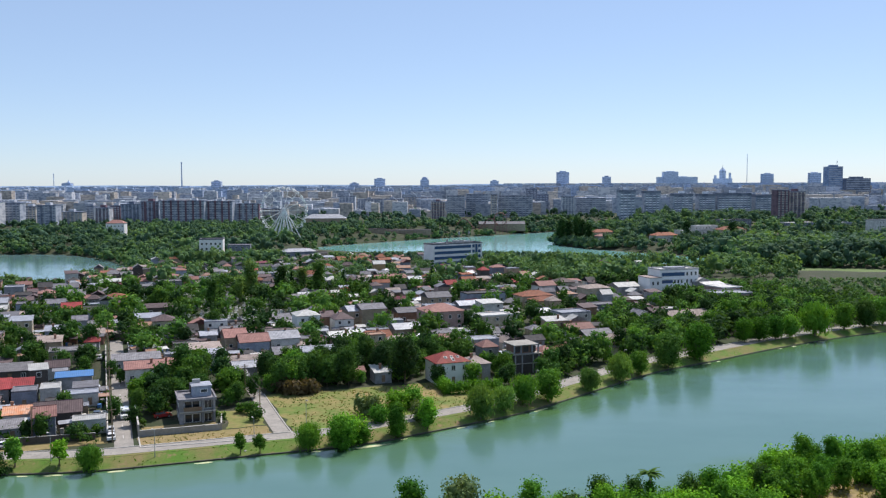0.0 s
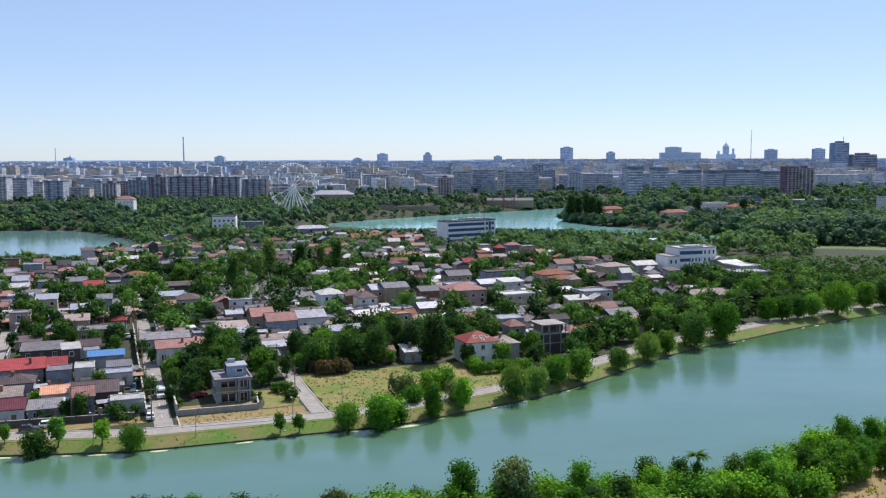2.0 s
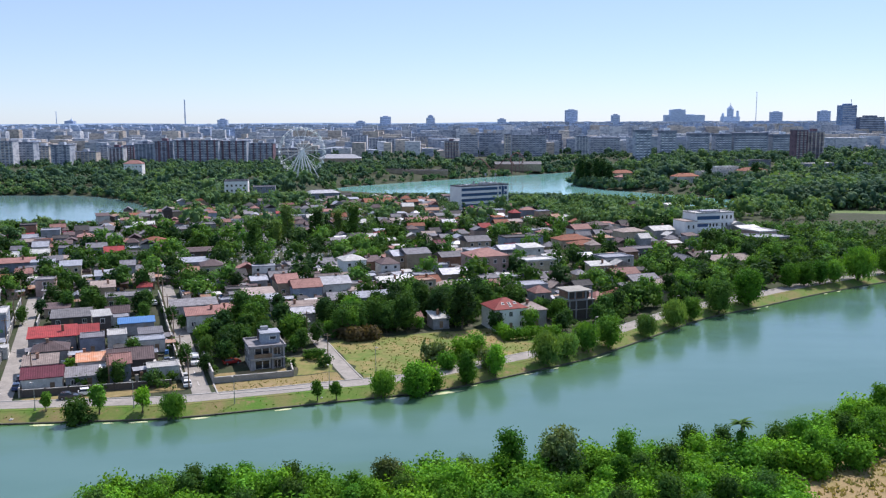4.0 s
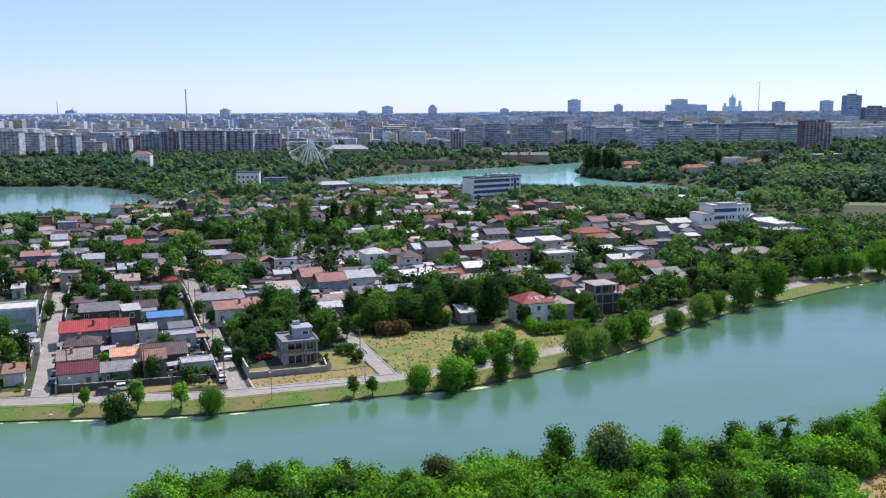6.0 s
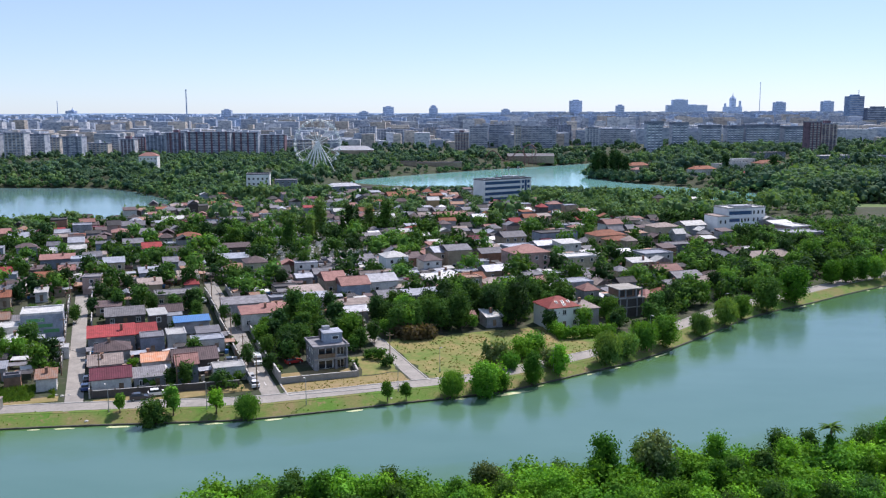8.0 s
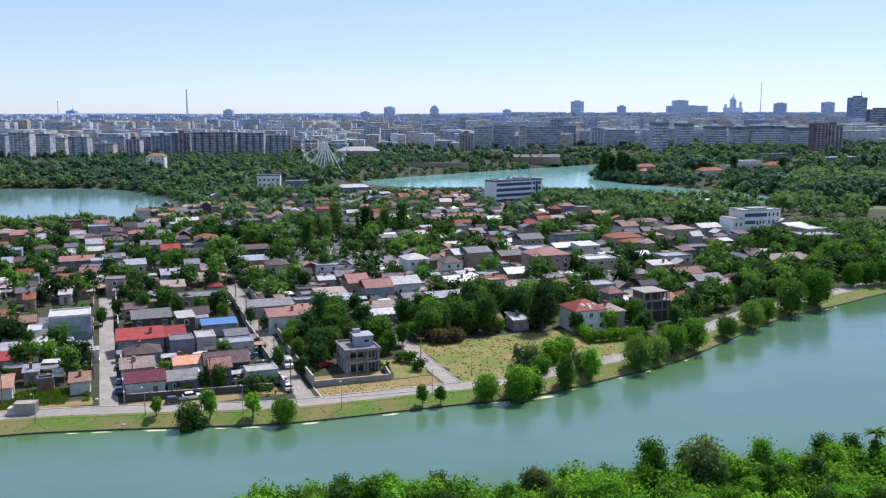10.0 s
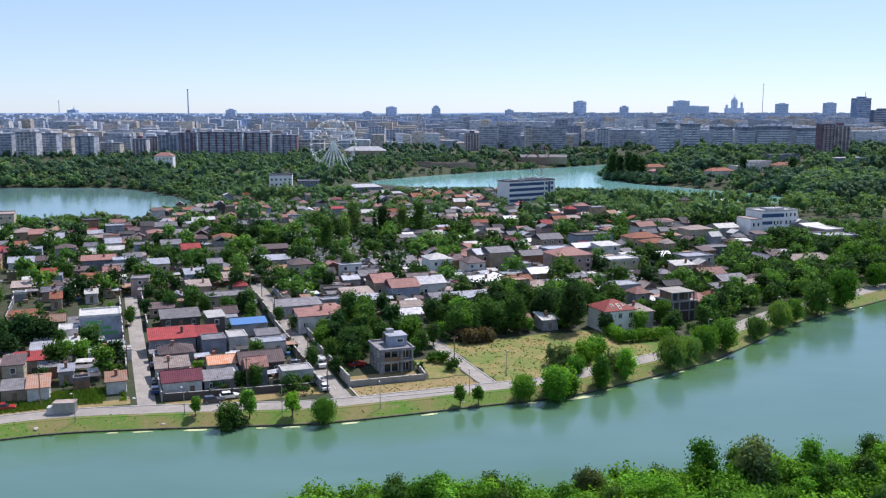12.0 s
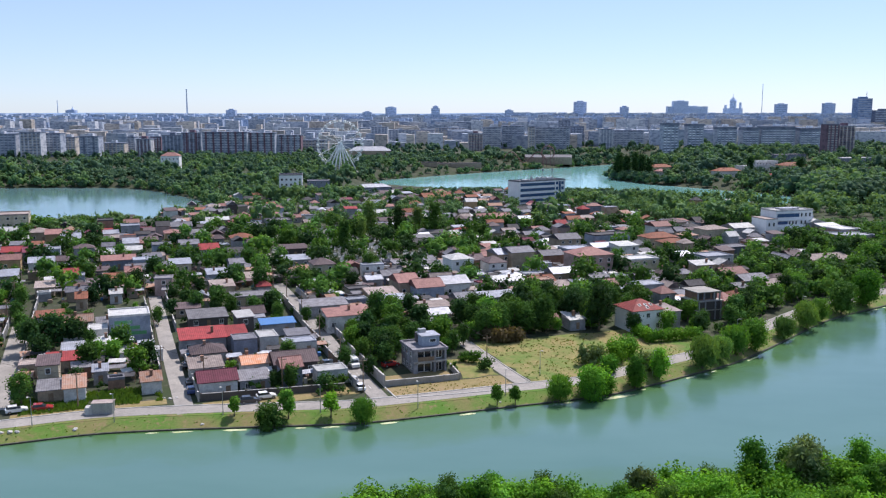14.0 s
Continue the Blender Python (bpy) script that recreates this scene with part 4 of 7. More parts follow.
def garden_wall(a0, b0, a1, b1, h, mat="concrete", label="grey concrete garden wall along the street", t=0.22):
    """A wall between two places of the town, with coping and posts."""
    (x0, y0), (x1, y1) = town(a0, b0), town(a1, b1)
    n = math.hypot(x1 - x0, y1 - y0)
    z = min(land_at(x0, y0), land_at(x1, y1))
    top = tagged(anchor("garden_wall", pose(x0, y0, z, 0, 0, math.degrees(math.atan2(y1 - y0, x1 - x0)))), label, "wall")
    rise = max(land_at(x0, y0), land_at(x1, y1)) - z
    sub_box("panel", top, mat, 0, -t / 2, -1.0, n, t / 2, h + rise)
    sub_box("coping", top, "kerb", -0.05, -t / 2 - 0.06, h + rise, n + 0.05, t / 2 + 0.06, h + rise + 0.1)
    post = Build().box(-0.17, -0.17, -1, 0.17, 0.17, h + rise + 0.22).done("post", mat)
    for i in range(int(n / 4.5) + 1):
        part("post", post, top, "", pose(min(n, i * 4.5), 0, 0))


garden_wall(7.4, 199.0, 24.5, 198.2, 1.3)
garden_wall(24.5, 198.2, 25.5, 206.5, 1.3)
garden_wall(7.4, 199.0, 7.2, 233.0, 1.5)
walls = random.Random(3)
for a, b0, b1 in ((1.2, 199, 298), (7.6, 234, 300), (-31.0, 203, 296), (-37.2, 216, 296), (-66.2, 218, 320), (-71.9, 222, 320)):
    b = b0
    while b < b1 - 5:
        n = walls.uniform(6, 12)
        if walls.random() < 0.85:
            mat, lab = walls.choice([("concrete", "grey concrete garden wall along the street"), ("wood", "brown plank fence along the street"), ("wall_grey", "grey rendered garden wall along the street"), ("metal", "grey sheet-metal fence along the street")])
            garden_wall(a, b, a, min(b1, b + n - 0.4), walls.uniform(1.5, 2.1), mat, lab, 0.16)
        b += n
garden_wall(-30.5, 203.0, -1.2, 200.0, 1.5, "wall_dark", "dark fence before the lakeside gardens", 0.12)


def office():
    """The white office slab with blue ribbon windows by the upper lake."""
    x, y, w, d, h = 4.5, 552.0, 36.0, 11.0, 13.4
    top = tagged(anchor("office_building", pose(x, y, land_at(x, y), 0, 0, 34)), "white four-storey office slab with dark blue ribbon windows", "building")
    TAKEN.append((x, y, 19.0))
    sub_box("wall", top, "wall_bright", -w / 2, -d / 2, -2, w / 2, d / 2, h)
    for s in range(4):
        z = 1.2 + s * 3.2
        sub_box("ribbon_window", top, "glass_blue", -w / 2 + 0.8, -d / 2 - 0.12, z, w / 2 - 8.5, -d / 2, z + 1.7)
        for u in (w / 2 - 6.6, w / 2 - 2.2):
            sub_box("window", top, "glass_blue", u - 0.9, -d / 2 - 0.12, z, u + 0.9, -d / 2, z + 1.8)
    sub_box("stair_glazing", top, "glass_blue", w / 2 - 5.2, -d / 2 - 0.14, 0.5, w / 2 - 3.6, -d / 2, h - 0.6)
    part("roof", roof_mesh("flat", w, d, 0.7, 0, "roof_grey"), top, "", pose(0, 0, h))
    for u, k in ((3.0, 1.9), (9.5, 1.6), (-9.0, 1.0)):
        sub_box("roof_unit", top, "metal", u - 2.2, -1.5, h, u + 2.2, 2.0, h + k)
    for u in (4.5, 12.0, -4.5):
        m = Build()
        hh = 7.5 if u > 0 else 3.0
        m.tube((u, 0, h), (u, 0, h + hh), 0.18, 0.1).tube((u - 0.7, 0, h + hh - 1.2), (u + 0.7, 0, h + hh - 1.2), 0.12)
        m.box(u - 0.5, -0.3, h + hh - 2.0, u + 0.5, 0.3, h + hh - 0.4)
        part("antenna", m.done("antenna", "metal"), top)


MAT["glass_blue"], _n, _l, _b = nodes_of("blue_glass")
_b.inputs["Base Color"].default_value = (0.05, 0.10, 0.20, 1)
_b.inputs["Roughness"].default_value = 0.1
office()


def white_block():
    """The stepped white building with rows of square windows."""
    x, y = 104.0, 410.0
    top = tagged(anchor("clinic_building", pose(x, y, land_at(x, y), 0, 0, 17)), "white stepped four-storey building with square windows", "building")
    TAKEN.append((x, y, 18.0))
    w, d, h = 19.5, 11.0, 11.4
    sub_box("wall", top, "wall_bright", -w / 2, -d / 2, -2, w / 2, d / 2, h)
    sub_box("wing", top, "wall_bright", -w / 2 - 6.0, -d / 2 - 1.5, -2, -w / 2 - 0.0, d / 2 - 2, 8.2)
    part("roof", roof_mesh("flat", w, d, 0.6, 0, "roof_white"), top, "", pose(0, 0, h))
    sub_box("roof_unit", top, "roof_zinc", -4, -2, h, 5, 3, h + 0.9)
    sub_box("wing_roof", top, "roof_pale", -w / 2 - 6.2, -d / 2 - 1.7, 8.2, -w / 2 + 0.0, d / 2 - 2, 8.5)
    bow = Build()                            # the low bowed annex before it
    n = 10
    arc = [(-9.5 + 14.5 * i / n, -d / 2 - 2.6 * math.sin(math.pi * i / n) - 0.4) for i in range(n + 1)]
    for (x0, y0), (x1, y1) in zip(arc, arc[1:]):
        bow.add([(x0, y0, -2), (x1, y1, -2), (x1, -d / 2, -2), (x0, -d / 2, -2), (x0, y0, 4.6), (x1, y1, 4.6), (x1, -d / 2, 4.6), (x0, -d / 2, 4.6)], [(0, 1, 5, 4), (4, 5, 6, 7), (1, 2, 6, 5), (3, 0, 4, 7)])
    part("annex", bow.done("annex", "wall_bright"), top)
    sub_box("ribbon_window", top, "glass_blue", -w / 2 + 0.8, -d / 2 - 0.1, 8.7, 2.6, -d / 2, 10.3)
    sub_box("ribbon_window", top, "glass_blue", -w / 2 + 0.8, -d / 2 - 0.1, 5.5, -3.4, -d / 2, 6.9)
    sub_box("awning", top, "wall_bright", -w / 2 + 0.2, -d / 2 - 0.7, 7.4, 3.0, -d / 2, 7.6)
    for s in range(3):
        for i in range(3):
            u = 3.9 + i * 2.2
            part("window", WIN_FAR, top, "", pose(u, -d / 2, 1.9 + s * 3.35) @ Matrix.Diagonal((1.0, 1, 1.9, 1)))
    for u in (-2.3, -0.6, 1.1):
        part("window", WIN_FAR, top, "", pose(u, -d / 2, 5.3) @ Matrix.Diagonal((1.0, 1, 1.7, 1)))
    for s in range(3):
        sub_box("balcony", top, "wall_grey", w / 2, -d / 2 + 1.0, 1.0 + 3.35 * s, w / 2 + 1.6, d / 2 - 1.0, 1.9 + 3.35 * s)
    for s in range(2):
        for u in (-w / 2 - 4.4, -w / 2 - 2.0):
            part("window", WIN_FAR, top, "", pose(u, -d / 2 - 1.5, 1.5 + 3.4 * s) @ Matrix.Diagonal((1.0, 1, 1.9, 1)))


white_block()


def lake_flats():
    """The white four-storey flats in the trees."""
    x, y = -150.0, 576.0
    top = tagged(anchor("apartment_house", pose(x, y, land_at(x, y), 0, 0, 8)), "white four-storey apartment house among trees", "building")
    TAKEN.append((x, y, 12.0))
    w, d, h = 14.5, 12.0, 15.0
    sub_box("wall", top, "wall_bright", -w / 2, -d / 2, -2, w / 2, d / 2, h)
    part("roof", roof_mesh("flat", w, d, 0.7, 0, "roof_grey"), top, "", pose(0, 0, h))
    for s in range(4):
        for i in range(5):
            part("window", WIN_FAR, top, "", pose(-w / 2 + 1.7 + i * 2.8, -d / 2, 2.0 + 3.2 * s) @ Matrix.Diagonal((1.4, 1, 1.5, 1)))
    house(-133.0, 579.0, 14, 10, 11, "flat", 0.5, "grey", "slate", 4, 8, label="grey-blue low block beside the white flats", near=False, sides="f")


lake_flats()


def ferris_wheel(x, y, hub, r, turn):
    """A white observation wheel: two rims, spokes, legs and gondolas."""
    top = tagged(anchor("ferris_wheel", pose(x, y, 0, 0, 0, turn)), "tall white steel ferris wheel standing in the park", "ferris wheel")
    n = 28
    ring = [(math.cos(2 * math.pi * i / n), math.sin(2 * math.pi * i / n)) for i in range(n)]
    for s in (-1.4, 1.4):
        for rad, th in ((r, 0.15), (r * 0.93, 0.12), (r * 0.62, 0.11)):
            b = Build()
            for (c0, s0), (c1, s1) in zip(ring, ring[1:] + ring[:1]):
                b.tube((rad * c0, s, hub + rad * s0), (rad * c1, s, hub + rad * s1), th, th, 5)
            part("rim", b.done("rim", "steel_white"), top)
    for i in range(0, n, 2):
        c, q = ring[i]
        for s in (-1.4, 1.4):
            part("spoke", Build().tube((0, s * 0.6, hub), (r * c, s, hub + r * q), 0.15, 0.15, 5).done("spoke", "steel_white"), top)
        c2, q2 = ring[(i + 1) % n]
        part("brace", Build().tube((r * 0.62 * c2, 0, hub + r * 0.62 * q2), (r * c, 0, hub + r * q), 0.12, 0.12, 4).done("brace", "steel_white"), top)
    part("hub", Build().tube((0, -2.6, hub), (0, 2.6, hub), 1.5, 1.5, 12).done("hub", "steel_white"), top)
    g = land_at(x, y)
    for sx in (-14, -8.5, -3.5, 3.5, 8.5, 14):
        for sy in (-5, 5):
            part("leg", Build().tube((sx * 0.06, sy * 0.5, hub), (sx, sy * 1.4, g - 1), 0.42, 0.5, 6).done("leg", "steel_white"), top)
    cabin = Build().tube((0, 0, -2.2), (0, 0, -0.5), 0.85, 1.05, 8).tube((0, 0, -0.5), (0, 0, 0.1), 1.05, 0.3, 8).done("gondola", "steel_white")
    for c, q in ring:
        part("gondola", cabin, top, "", pose(r * c, 0, hub + r * q))


ferris_wheel(-144.5, 800, 31.5, 20.8, 24)

# ---- on the skyline ----


def tower(name, x, y, w, d, z1, wall, label, bands=0, trim="mist"):
    z = land_at(x, y)
    top = tagged(anchor(name, pose(x, y, z)), label, "building")
    h = z1 - z
    sub_box("wall", top, "city_" + wall, -w / 2, -d / 2, -2, w / 2, d / 2, h)
    sub_box("roof_housing", top, "city_" + wall, -w / 4, -d / 4, h, w / 4, d / 4, h + 3)
    for i in range(bands):
        zz = h * (i + 0.35) / bands
        sub_box("window_band", top, "city_" + trim, -w / 2 + 1, -d / 2 - 0.5, zz, w / 2 - 1, -d / 2, zz + h / bands * 0.4)
    return top


def mast(x, y, z1, r, mat, label, name="chimney"):
    z = land_at(x, y)
    top = tagged(anchor(name, pose(x, y, z)), label, name.replace("_", " "))
    part("shaft", Build().tube((0, 0, -2), (0, 0, (z1 - z) * 0.5), r, r * 0.8, 8).tube((0, 0, (z1 - z) * 0.5), (0, 0, z1 - z), r * 0.8, r * 0.6, 8).done("shaft", mat), top)
    part("top_ring", Build().tube((0, 0, z1 - z - 6), (0, 0, z1 - z - 2), r * 0.95, r * 0.95, 8).done("top_ring", mat), top)


# masts, towers and domes here get their haze from the painted city colours
mast(-1384, 4690, 170, 4.2, "city_haze", "very tall factory chimney on the horizon")
mast(-2030, 4640, 112, 2.6, "city_mist", "slim broadcasting mast on the horizon", "radio_mast")
mast(1091, 3300, 158, 1.5, "city_mist", "thin lattice mast above the skyline", "radio_mast")
mast(736, 1712, 96, 0.7, "city_grey", "roof antenna above the glass tower", "radio_mast")
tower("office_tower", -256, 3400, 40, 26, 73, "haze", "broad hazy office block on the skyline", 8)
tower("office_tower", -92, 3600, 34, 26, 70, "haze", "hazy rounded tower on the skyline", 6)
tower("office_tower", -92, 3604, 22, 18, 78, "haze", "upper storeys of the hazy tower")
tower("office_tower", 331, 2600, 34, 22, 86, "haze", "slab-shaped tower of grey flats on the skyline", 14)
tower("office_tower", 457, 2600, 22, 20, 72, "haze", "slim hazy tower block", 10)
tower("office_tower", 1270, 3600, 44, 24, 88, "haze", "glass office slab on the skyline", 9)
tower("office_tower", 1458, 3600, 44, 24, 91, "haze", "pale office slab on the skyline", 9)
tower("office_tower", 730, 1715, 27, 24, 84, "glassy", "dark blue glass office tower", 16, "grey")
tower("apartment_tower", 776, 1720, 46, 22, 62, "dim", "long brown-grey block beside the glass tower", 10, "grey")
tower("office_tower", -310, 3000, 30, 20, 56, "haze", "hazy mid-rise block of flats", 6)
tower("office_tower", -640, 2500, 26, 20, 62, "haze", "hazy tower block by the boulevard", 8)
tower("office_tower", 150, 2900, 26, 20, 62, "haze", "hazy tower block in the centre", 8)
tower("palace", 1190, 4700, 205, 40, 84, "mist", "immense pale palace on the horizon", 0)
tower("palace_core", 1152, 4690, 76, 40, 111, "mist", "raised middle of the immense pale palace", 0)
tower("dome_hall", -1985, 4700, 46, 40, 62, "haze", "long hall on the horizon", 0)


def domed(x, y, z1, w, label):
    z = land_at(x, y)
    top = tagged(anchor("cathedral", pose(x, y, z)), label, "cathedral")
    h = z1 - z
    sub_box("nave", top, "city_mist", -w, -15, -2, w, 15, h * 0.42)
    part("drum", Build().tube((0, 0, h * 0.4), (0, 0, h * 0.7), w * 0.36, w * 0.36, 12).done("drum", "city_mist"), top)
    b = Build()
    rr = [math.cos(i * math.pi / 10) for i in range(6)]
    for i in range(5):
        b.tube((0, 0, h * (0.7 + 0.04 * i)), (0, 0, h * (0.74 + 0.04 * i)), w * 0.38 * rr[i], w * 0.38 * max(0.08, rr[i + 1]), 12)
    b.tube((0, 0, h * 0.9), (0, 0, h), w * 0.03, w * 0.015, 5)
    part("dome", b.done("dome", "city_mist"), top)
    for s in (-1, 1):
        part("bell_tower", Build().tube((s * w * 0.82, 0, h * 0.4), (s * w * 0.82, 0, h * (0.66 if s > 0 else 0.56)), w * 0.15, w * 0.13, 8).done("bell_tower", "city_mist"), top)


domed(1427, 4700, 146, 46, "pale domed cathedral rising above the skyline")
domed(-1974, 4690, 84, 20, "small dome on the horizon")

# ---- lamps, poles and wires ----


def street_lamp():
    top = tagged(anchor("street_lamp", Matrix()), "grey steel street lamp beside the lakeside lane", "lamp", "lakeside lamps")
    part("pole", Build().tube((0, 0, -0.5), (0, 0, 0.9), 0.11, 0.1, 8).tube((0, 0, 0.9), (0, 0, 5.7), 0.075, 0.05, 8).done("pole", "metal"), top)
    part("arm", Build().tube((0, 0, 5.65), (-0.3, -0.6, 5.95), 0.04, 0.035, 6).done("arm", "metal"), top)
    part("lamp_head", Build().box(-0.55, -1.15, 5.88, -0.25, -0.5, 6.02).done("lamp_head", "kerb"), top)
    return top


def utility_pole():
    top = tagged(anchor("utility_pole", Matrix()), "dark wooden utility pole with a crossarm", "pole", "utility poles")
    part("pole", Build().tube((0, 0, -0.8), (0, 0, 7.4), 0.16, 0.1, 8).done("pole", "wood"), top)
    part("crossarm", Build().box(-0.9, -0.06, 6.8, 0.9, 0.06, 6.92).done("crossarm", "wood"), top)
    for u in (-0.8, 0.0, 0.8):
        part("insulator", Build().tube((u, 0, 6.92), (u, 0, 7.1), 0.05, 0.04, 6).done("insulator", "kerb"), top)
    return top


lamp_one = street_lamp()
lamp_spots = [(-129.0, 163.6), (-114.7, 166.8), (-94.7, 170.3), (-75.9, 172.0), (-56.8, 175.6), (-38.7, 183.2), (-30.1, 197.1), (-4.4, 198.9), (24.0, 228.5), (52.0, 257.0), (-146.0, 158.0)]
for i, (x, y) in enumerate(lamp_spots):
    m = pose(x, y, land_at(x, y), 0, 0, 20 if i < 6 else 45)
    if i:
        copy_thing(lamp_one, m)
    else:
        lamp_one.matrix_basis = m
pole_one = utility_pole()
pole_spots = [(-124.7, 174.4), (-85.8, 185.5), (-68.6, 184.6), (-102.5, 186.1)]
pole_spots += [town(1.9, b) for b in (215, 236, 257, 278, 300)] + [town(-37.0, b) for b in (222, 245, 268, 292)] + [town(-72.0, b) for b in (225, 250, 275, 300)] + [town(34.0, b) for b in (205, 228)]
tops = []
for i, (x, y) in enumerate(pole_spots):
    m = pose(x, y, land_at(x, y), 0, 0, AXIS)
    tops.append(Vector((x, y, land_at(x, y) + 7.05)))
    if i:
        copy_thing(pole_one, m)
    else:
        pole_one.matrix_basis = m


def wire(p, q, sag=0.6):
    b = Build()
    last = p
    for i in range(1, 9):
        t = i / 8
        nxt = p.lerp(q, t) - Vector((0, 0, sag * 4 * t * (1 - t)))
        b.tube(last, nxt, 0.03, 0.03, 4)
        last = nxt
    me = b.done("power_cable", "wall_dark")
    me.transform(Matrix.Translation(-p))
    ob = new("power_cable", me)
    ob.location = p
    tagged(ob, "thin dark overhead cable strung between poles", "cable", "overhead cables")


for i, j in ((2, 4), (4, 5), (5, 6), (6, 7), (7, 8), (3, 9), (9, 10), (10, 11), (11, 12), (0, 13), (13, 14), (14, 15), (15, 16), (17, 18)):
    wire(tops[i], tops[j])

# ---- cars ----
for key, c in (("silver", (0.55, 0.56, 0.58)), ("white", (0.78, 0.78, 0.77)), ("blue", (0.05, 0.08, 0.20)), ("red", (0.36, 0.03, 0.03)), ("black", (0.03, 0.03, 0.035))):
    MAT["car_" + key], _n, _l, _b = nodes_of(key + "_car_paint")
    _b.inputs["Base Color"].default_value = (*c, 1)
    _b.inputs["Roughness"].default_value = 0.25
    _b.inputs["Coat Weight"].default_value = 0.6
MAT["rubber"] = surface("tyre_rubber", (0.02, 0.02, 0.02), (0.035, 0.035, 0.035), 0.9, 0, 3.0, 12.0, 0.1, 0.0)


def car(colour, x, y, turn, van=False):
    """A parked car, nose along +y."""
    top = tagged(anchor("van" if van else "car", pose(x, y, land_at(x, y) + 0.1, 0, 0, turn)), "parked %s %s beside the street" % (colour, "delivery van" if van else "hatchback car"), "van" if van else "car", "parked cars")
    L, W = (2.5, 0.95) if van else (2.05, 0.86)
    roof = 2.1 if van else 1.45
    waist = 1.15 if van else 0.86
    prof = [(-L, 0.3), (-L, waist), (-L + 0.2, roof if van else waist + 0.1), (L - (1.2 if van else 1.35), roof if van else waist + 0.06), (L - 0.75, waist), (L - 0.1, waist - 0.2), (L, 0.3)]
    n = len(prof)
    b = Build()
    b.add([(-W, p, z) for p, z in prof] + [(W, p, z) for p, z in prof], [tuple(range(n)), tuple(range(2 * n - 1, n - 1, -1))] + [(i, n + i, n + (i + 1) % n, (i + 1) % n) for i in range(n)])
    part("body", b.done("body", "car_" + colour), top)
    if not van:
        c = Build()
        lo, hi = [(-W + 0.06, -L + 0.15), (W - 0.06, -L + 0.15), (W - 0.06, L - 1.2), (-W + 0.06, L - 1.2)], [(-W + 0.22, -L + 0.5), (W - 0.22, -L + 0.5), (W - 0.22, L - 2.0), (-W + 0.22, L - 2.0)]
        c.add([(*p, waist) for p in lo] + [(*p, roof - 0.05) for p in hi], [(0, 1, 5, 4), (1, 2, 6, 5), (2, 3, 7, 6), (3, 0, 4, 7)])
        part("glazing", c.done("glazing", "glass"), top)
        part("roof", Build().box(-W + 0.2, -L + 0.48, roof - 0.06, W - 0.2, L - 1.98, roof).done("roof", "car_" + colour), top)
    else:
        part("windscreen", Build().add([(-W + 0.1, L - 1.17, roof - 0.1), (W - 0.1, L - 1.17, roof - 0.1), (W - 0.1, L - 0.76, waist + 0.1), (-W + 0.1, L - 0.76, waist + 0.1)], [(0, 1, 2, 3)]).done("windscreen", "glass"), top)
        for s in (-1, 1):
            sub_box("side_window", top, "glass", s * W - 0.01, L - 2.1, waist + 0.1, s * W + 0.01, L - 1.3, roof - 0.3)
    wheel = Build().tube((-0.1, 0, 0), (0.1, 0, 0), 0.31, 0.31, 12).done("wheel", "rubber")
    rim = Build().tube((-0.12, 0, 0), (0.12, 0, 0), 0.18, 0.18, 10).done("rim", "metal")
    for sx in (-1, 1):
        for p in (-L + 0.75, L - 0.8):
            w = part("wheel", wheel, top, "", pose(sx * (W - 0.06), p, 0.31))
            part("rim", rim, w)
        sub_box("headlight", top, "kerb", sx * 0.62 - 0.14, L - 0.06, 0.6, sx * 0.62 + 0.14, L + 0.01, 0.74)


car("white", -72.6, 203.0, AXIS + 180, True)
car("white", -69.6, 186.6, AXIS)
car("silver", -71.6, 191.5, AXIS)
car("black", -91.0, 177.6, -72)
car("white", -88.2, 180.4, -66)
car("black", -106.6, 189.6, AXIS)
car("blue", -104.9, 184.2, AXIS)
car("black", -110.8, 201.2, AXIS)
car("red", -64.0, 203.2, -60)
car("white", -135.5, 171.3, -60)
car("white", -87.6, 225.5, AXIS)
car("silver", -84.6, 219.0, AXIS)
car("black", -79.2, 203.5, AXIS)
car("white", -100.2, 259.0, AXIS)
car("red", -131.0, 172.5, -70)

# ---- small things near the lane ----

def stripes(x, y, w, d):
    """Faded green paint fields on the blue-grey block, each a thin panel on its wall."""
    top = tagged(anchor("painted_panel", pose(x, y, land_at(x, y), 0, 0, AXIS)), "faded green painted fields on the blue-grey wall", "panel")
    for u0, u1, z in ((-3.6, 0.6, 4.4), (-1.6, 2.4, 2.9), (0.2, 3.9, 1.5)):
        sub_box("field", top, "wall_paintgreen", u0, -d / 2 - 0.03, z, u1, -d / 2 - 0.004, z + 0.85)
    for u in (-0.5, 0.1):
        part("window", WIN_FAR, top, "", pose(u, -d / 2, 4.3) @ Matrix.Diagonal((0.4, 1, 0.9, 1)))


MAT["wall_paintgreen"] = surface("faded_green_paint", (0.10, 0.36, 0.14), (0.12, 0.30, 0.14), 0.8, 0, 0.8, 4.0, 0.1, 0.05)



def kiosk(x, y):
    top = tagged(anchor("storage_container", pose(x, y, land_at(x, y), 0, 0, 8)), "grey ribbed metal storage container by the lane", "container")
    sub_box("body", top, "metal", -2.0, -1.1, 0.0, 2.0, 1.1, 2.3)
    for i in range(11):
        u = -1.9 + i * 0.38
        sub_box("rib", top, "metal", u - 0.06, -1.14, 0.15, u + 0.06, -1.1, 2.25)
    sub_box("roof", top, "roof_pale", -2.1, -1.2, 2.3, 2.1, 1.2, 2.42)
    sub_box("porch", top, "wall_white", -3.3, -1.0, 0.1, -2.0, 0.9, 1.5)


kiosk(-118.4, 171.2)


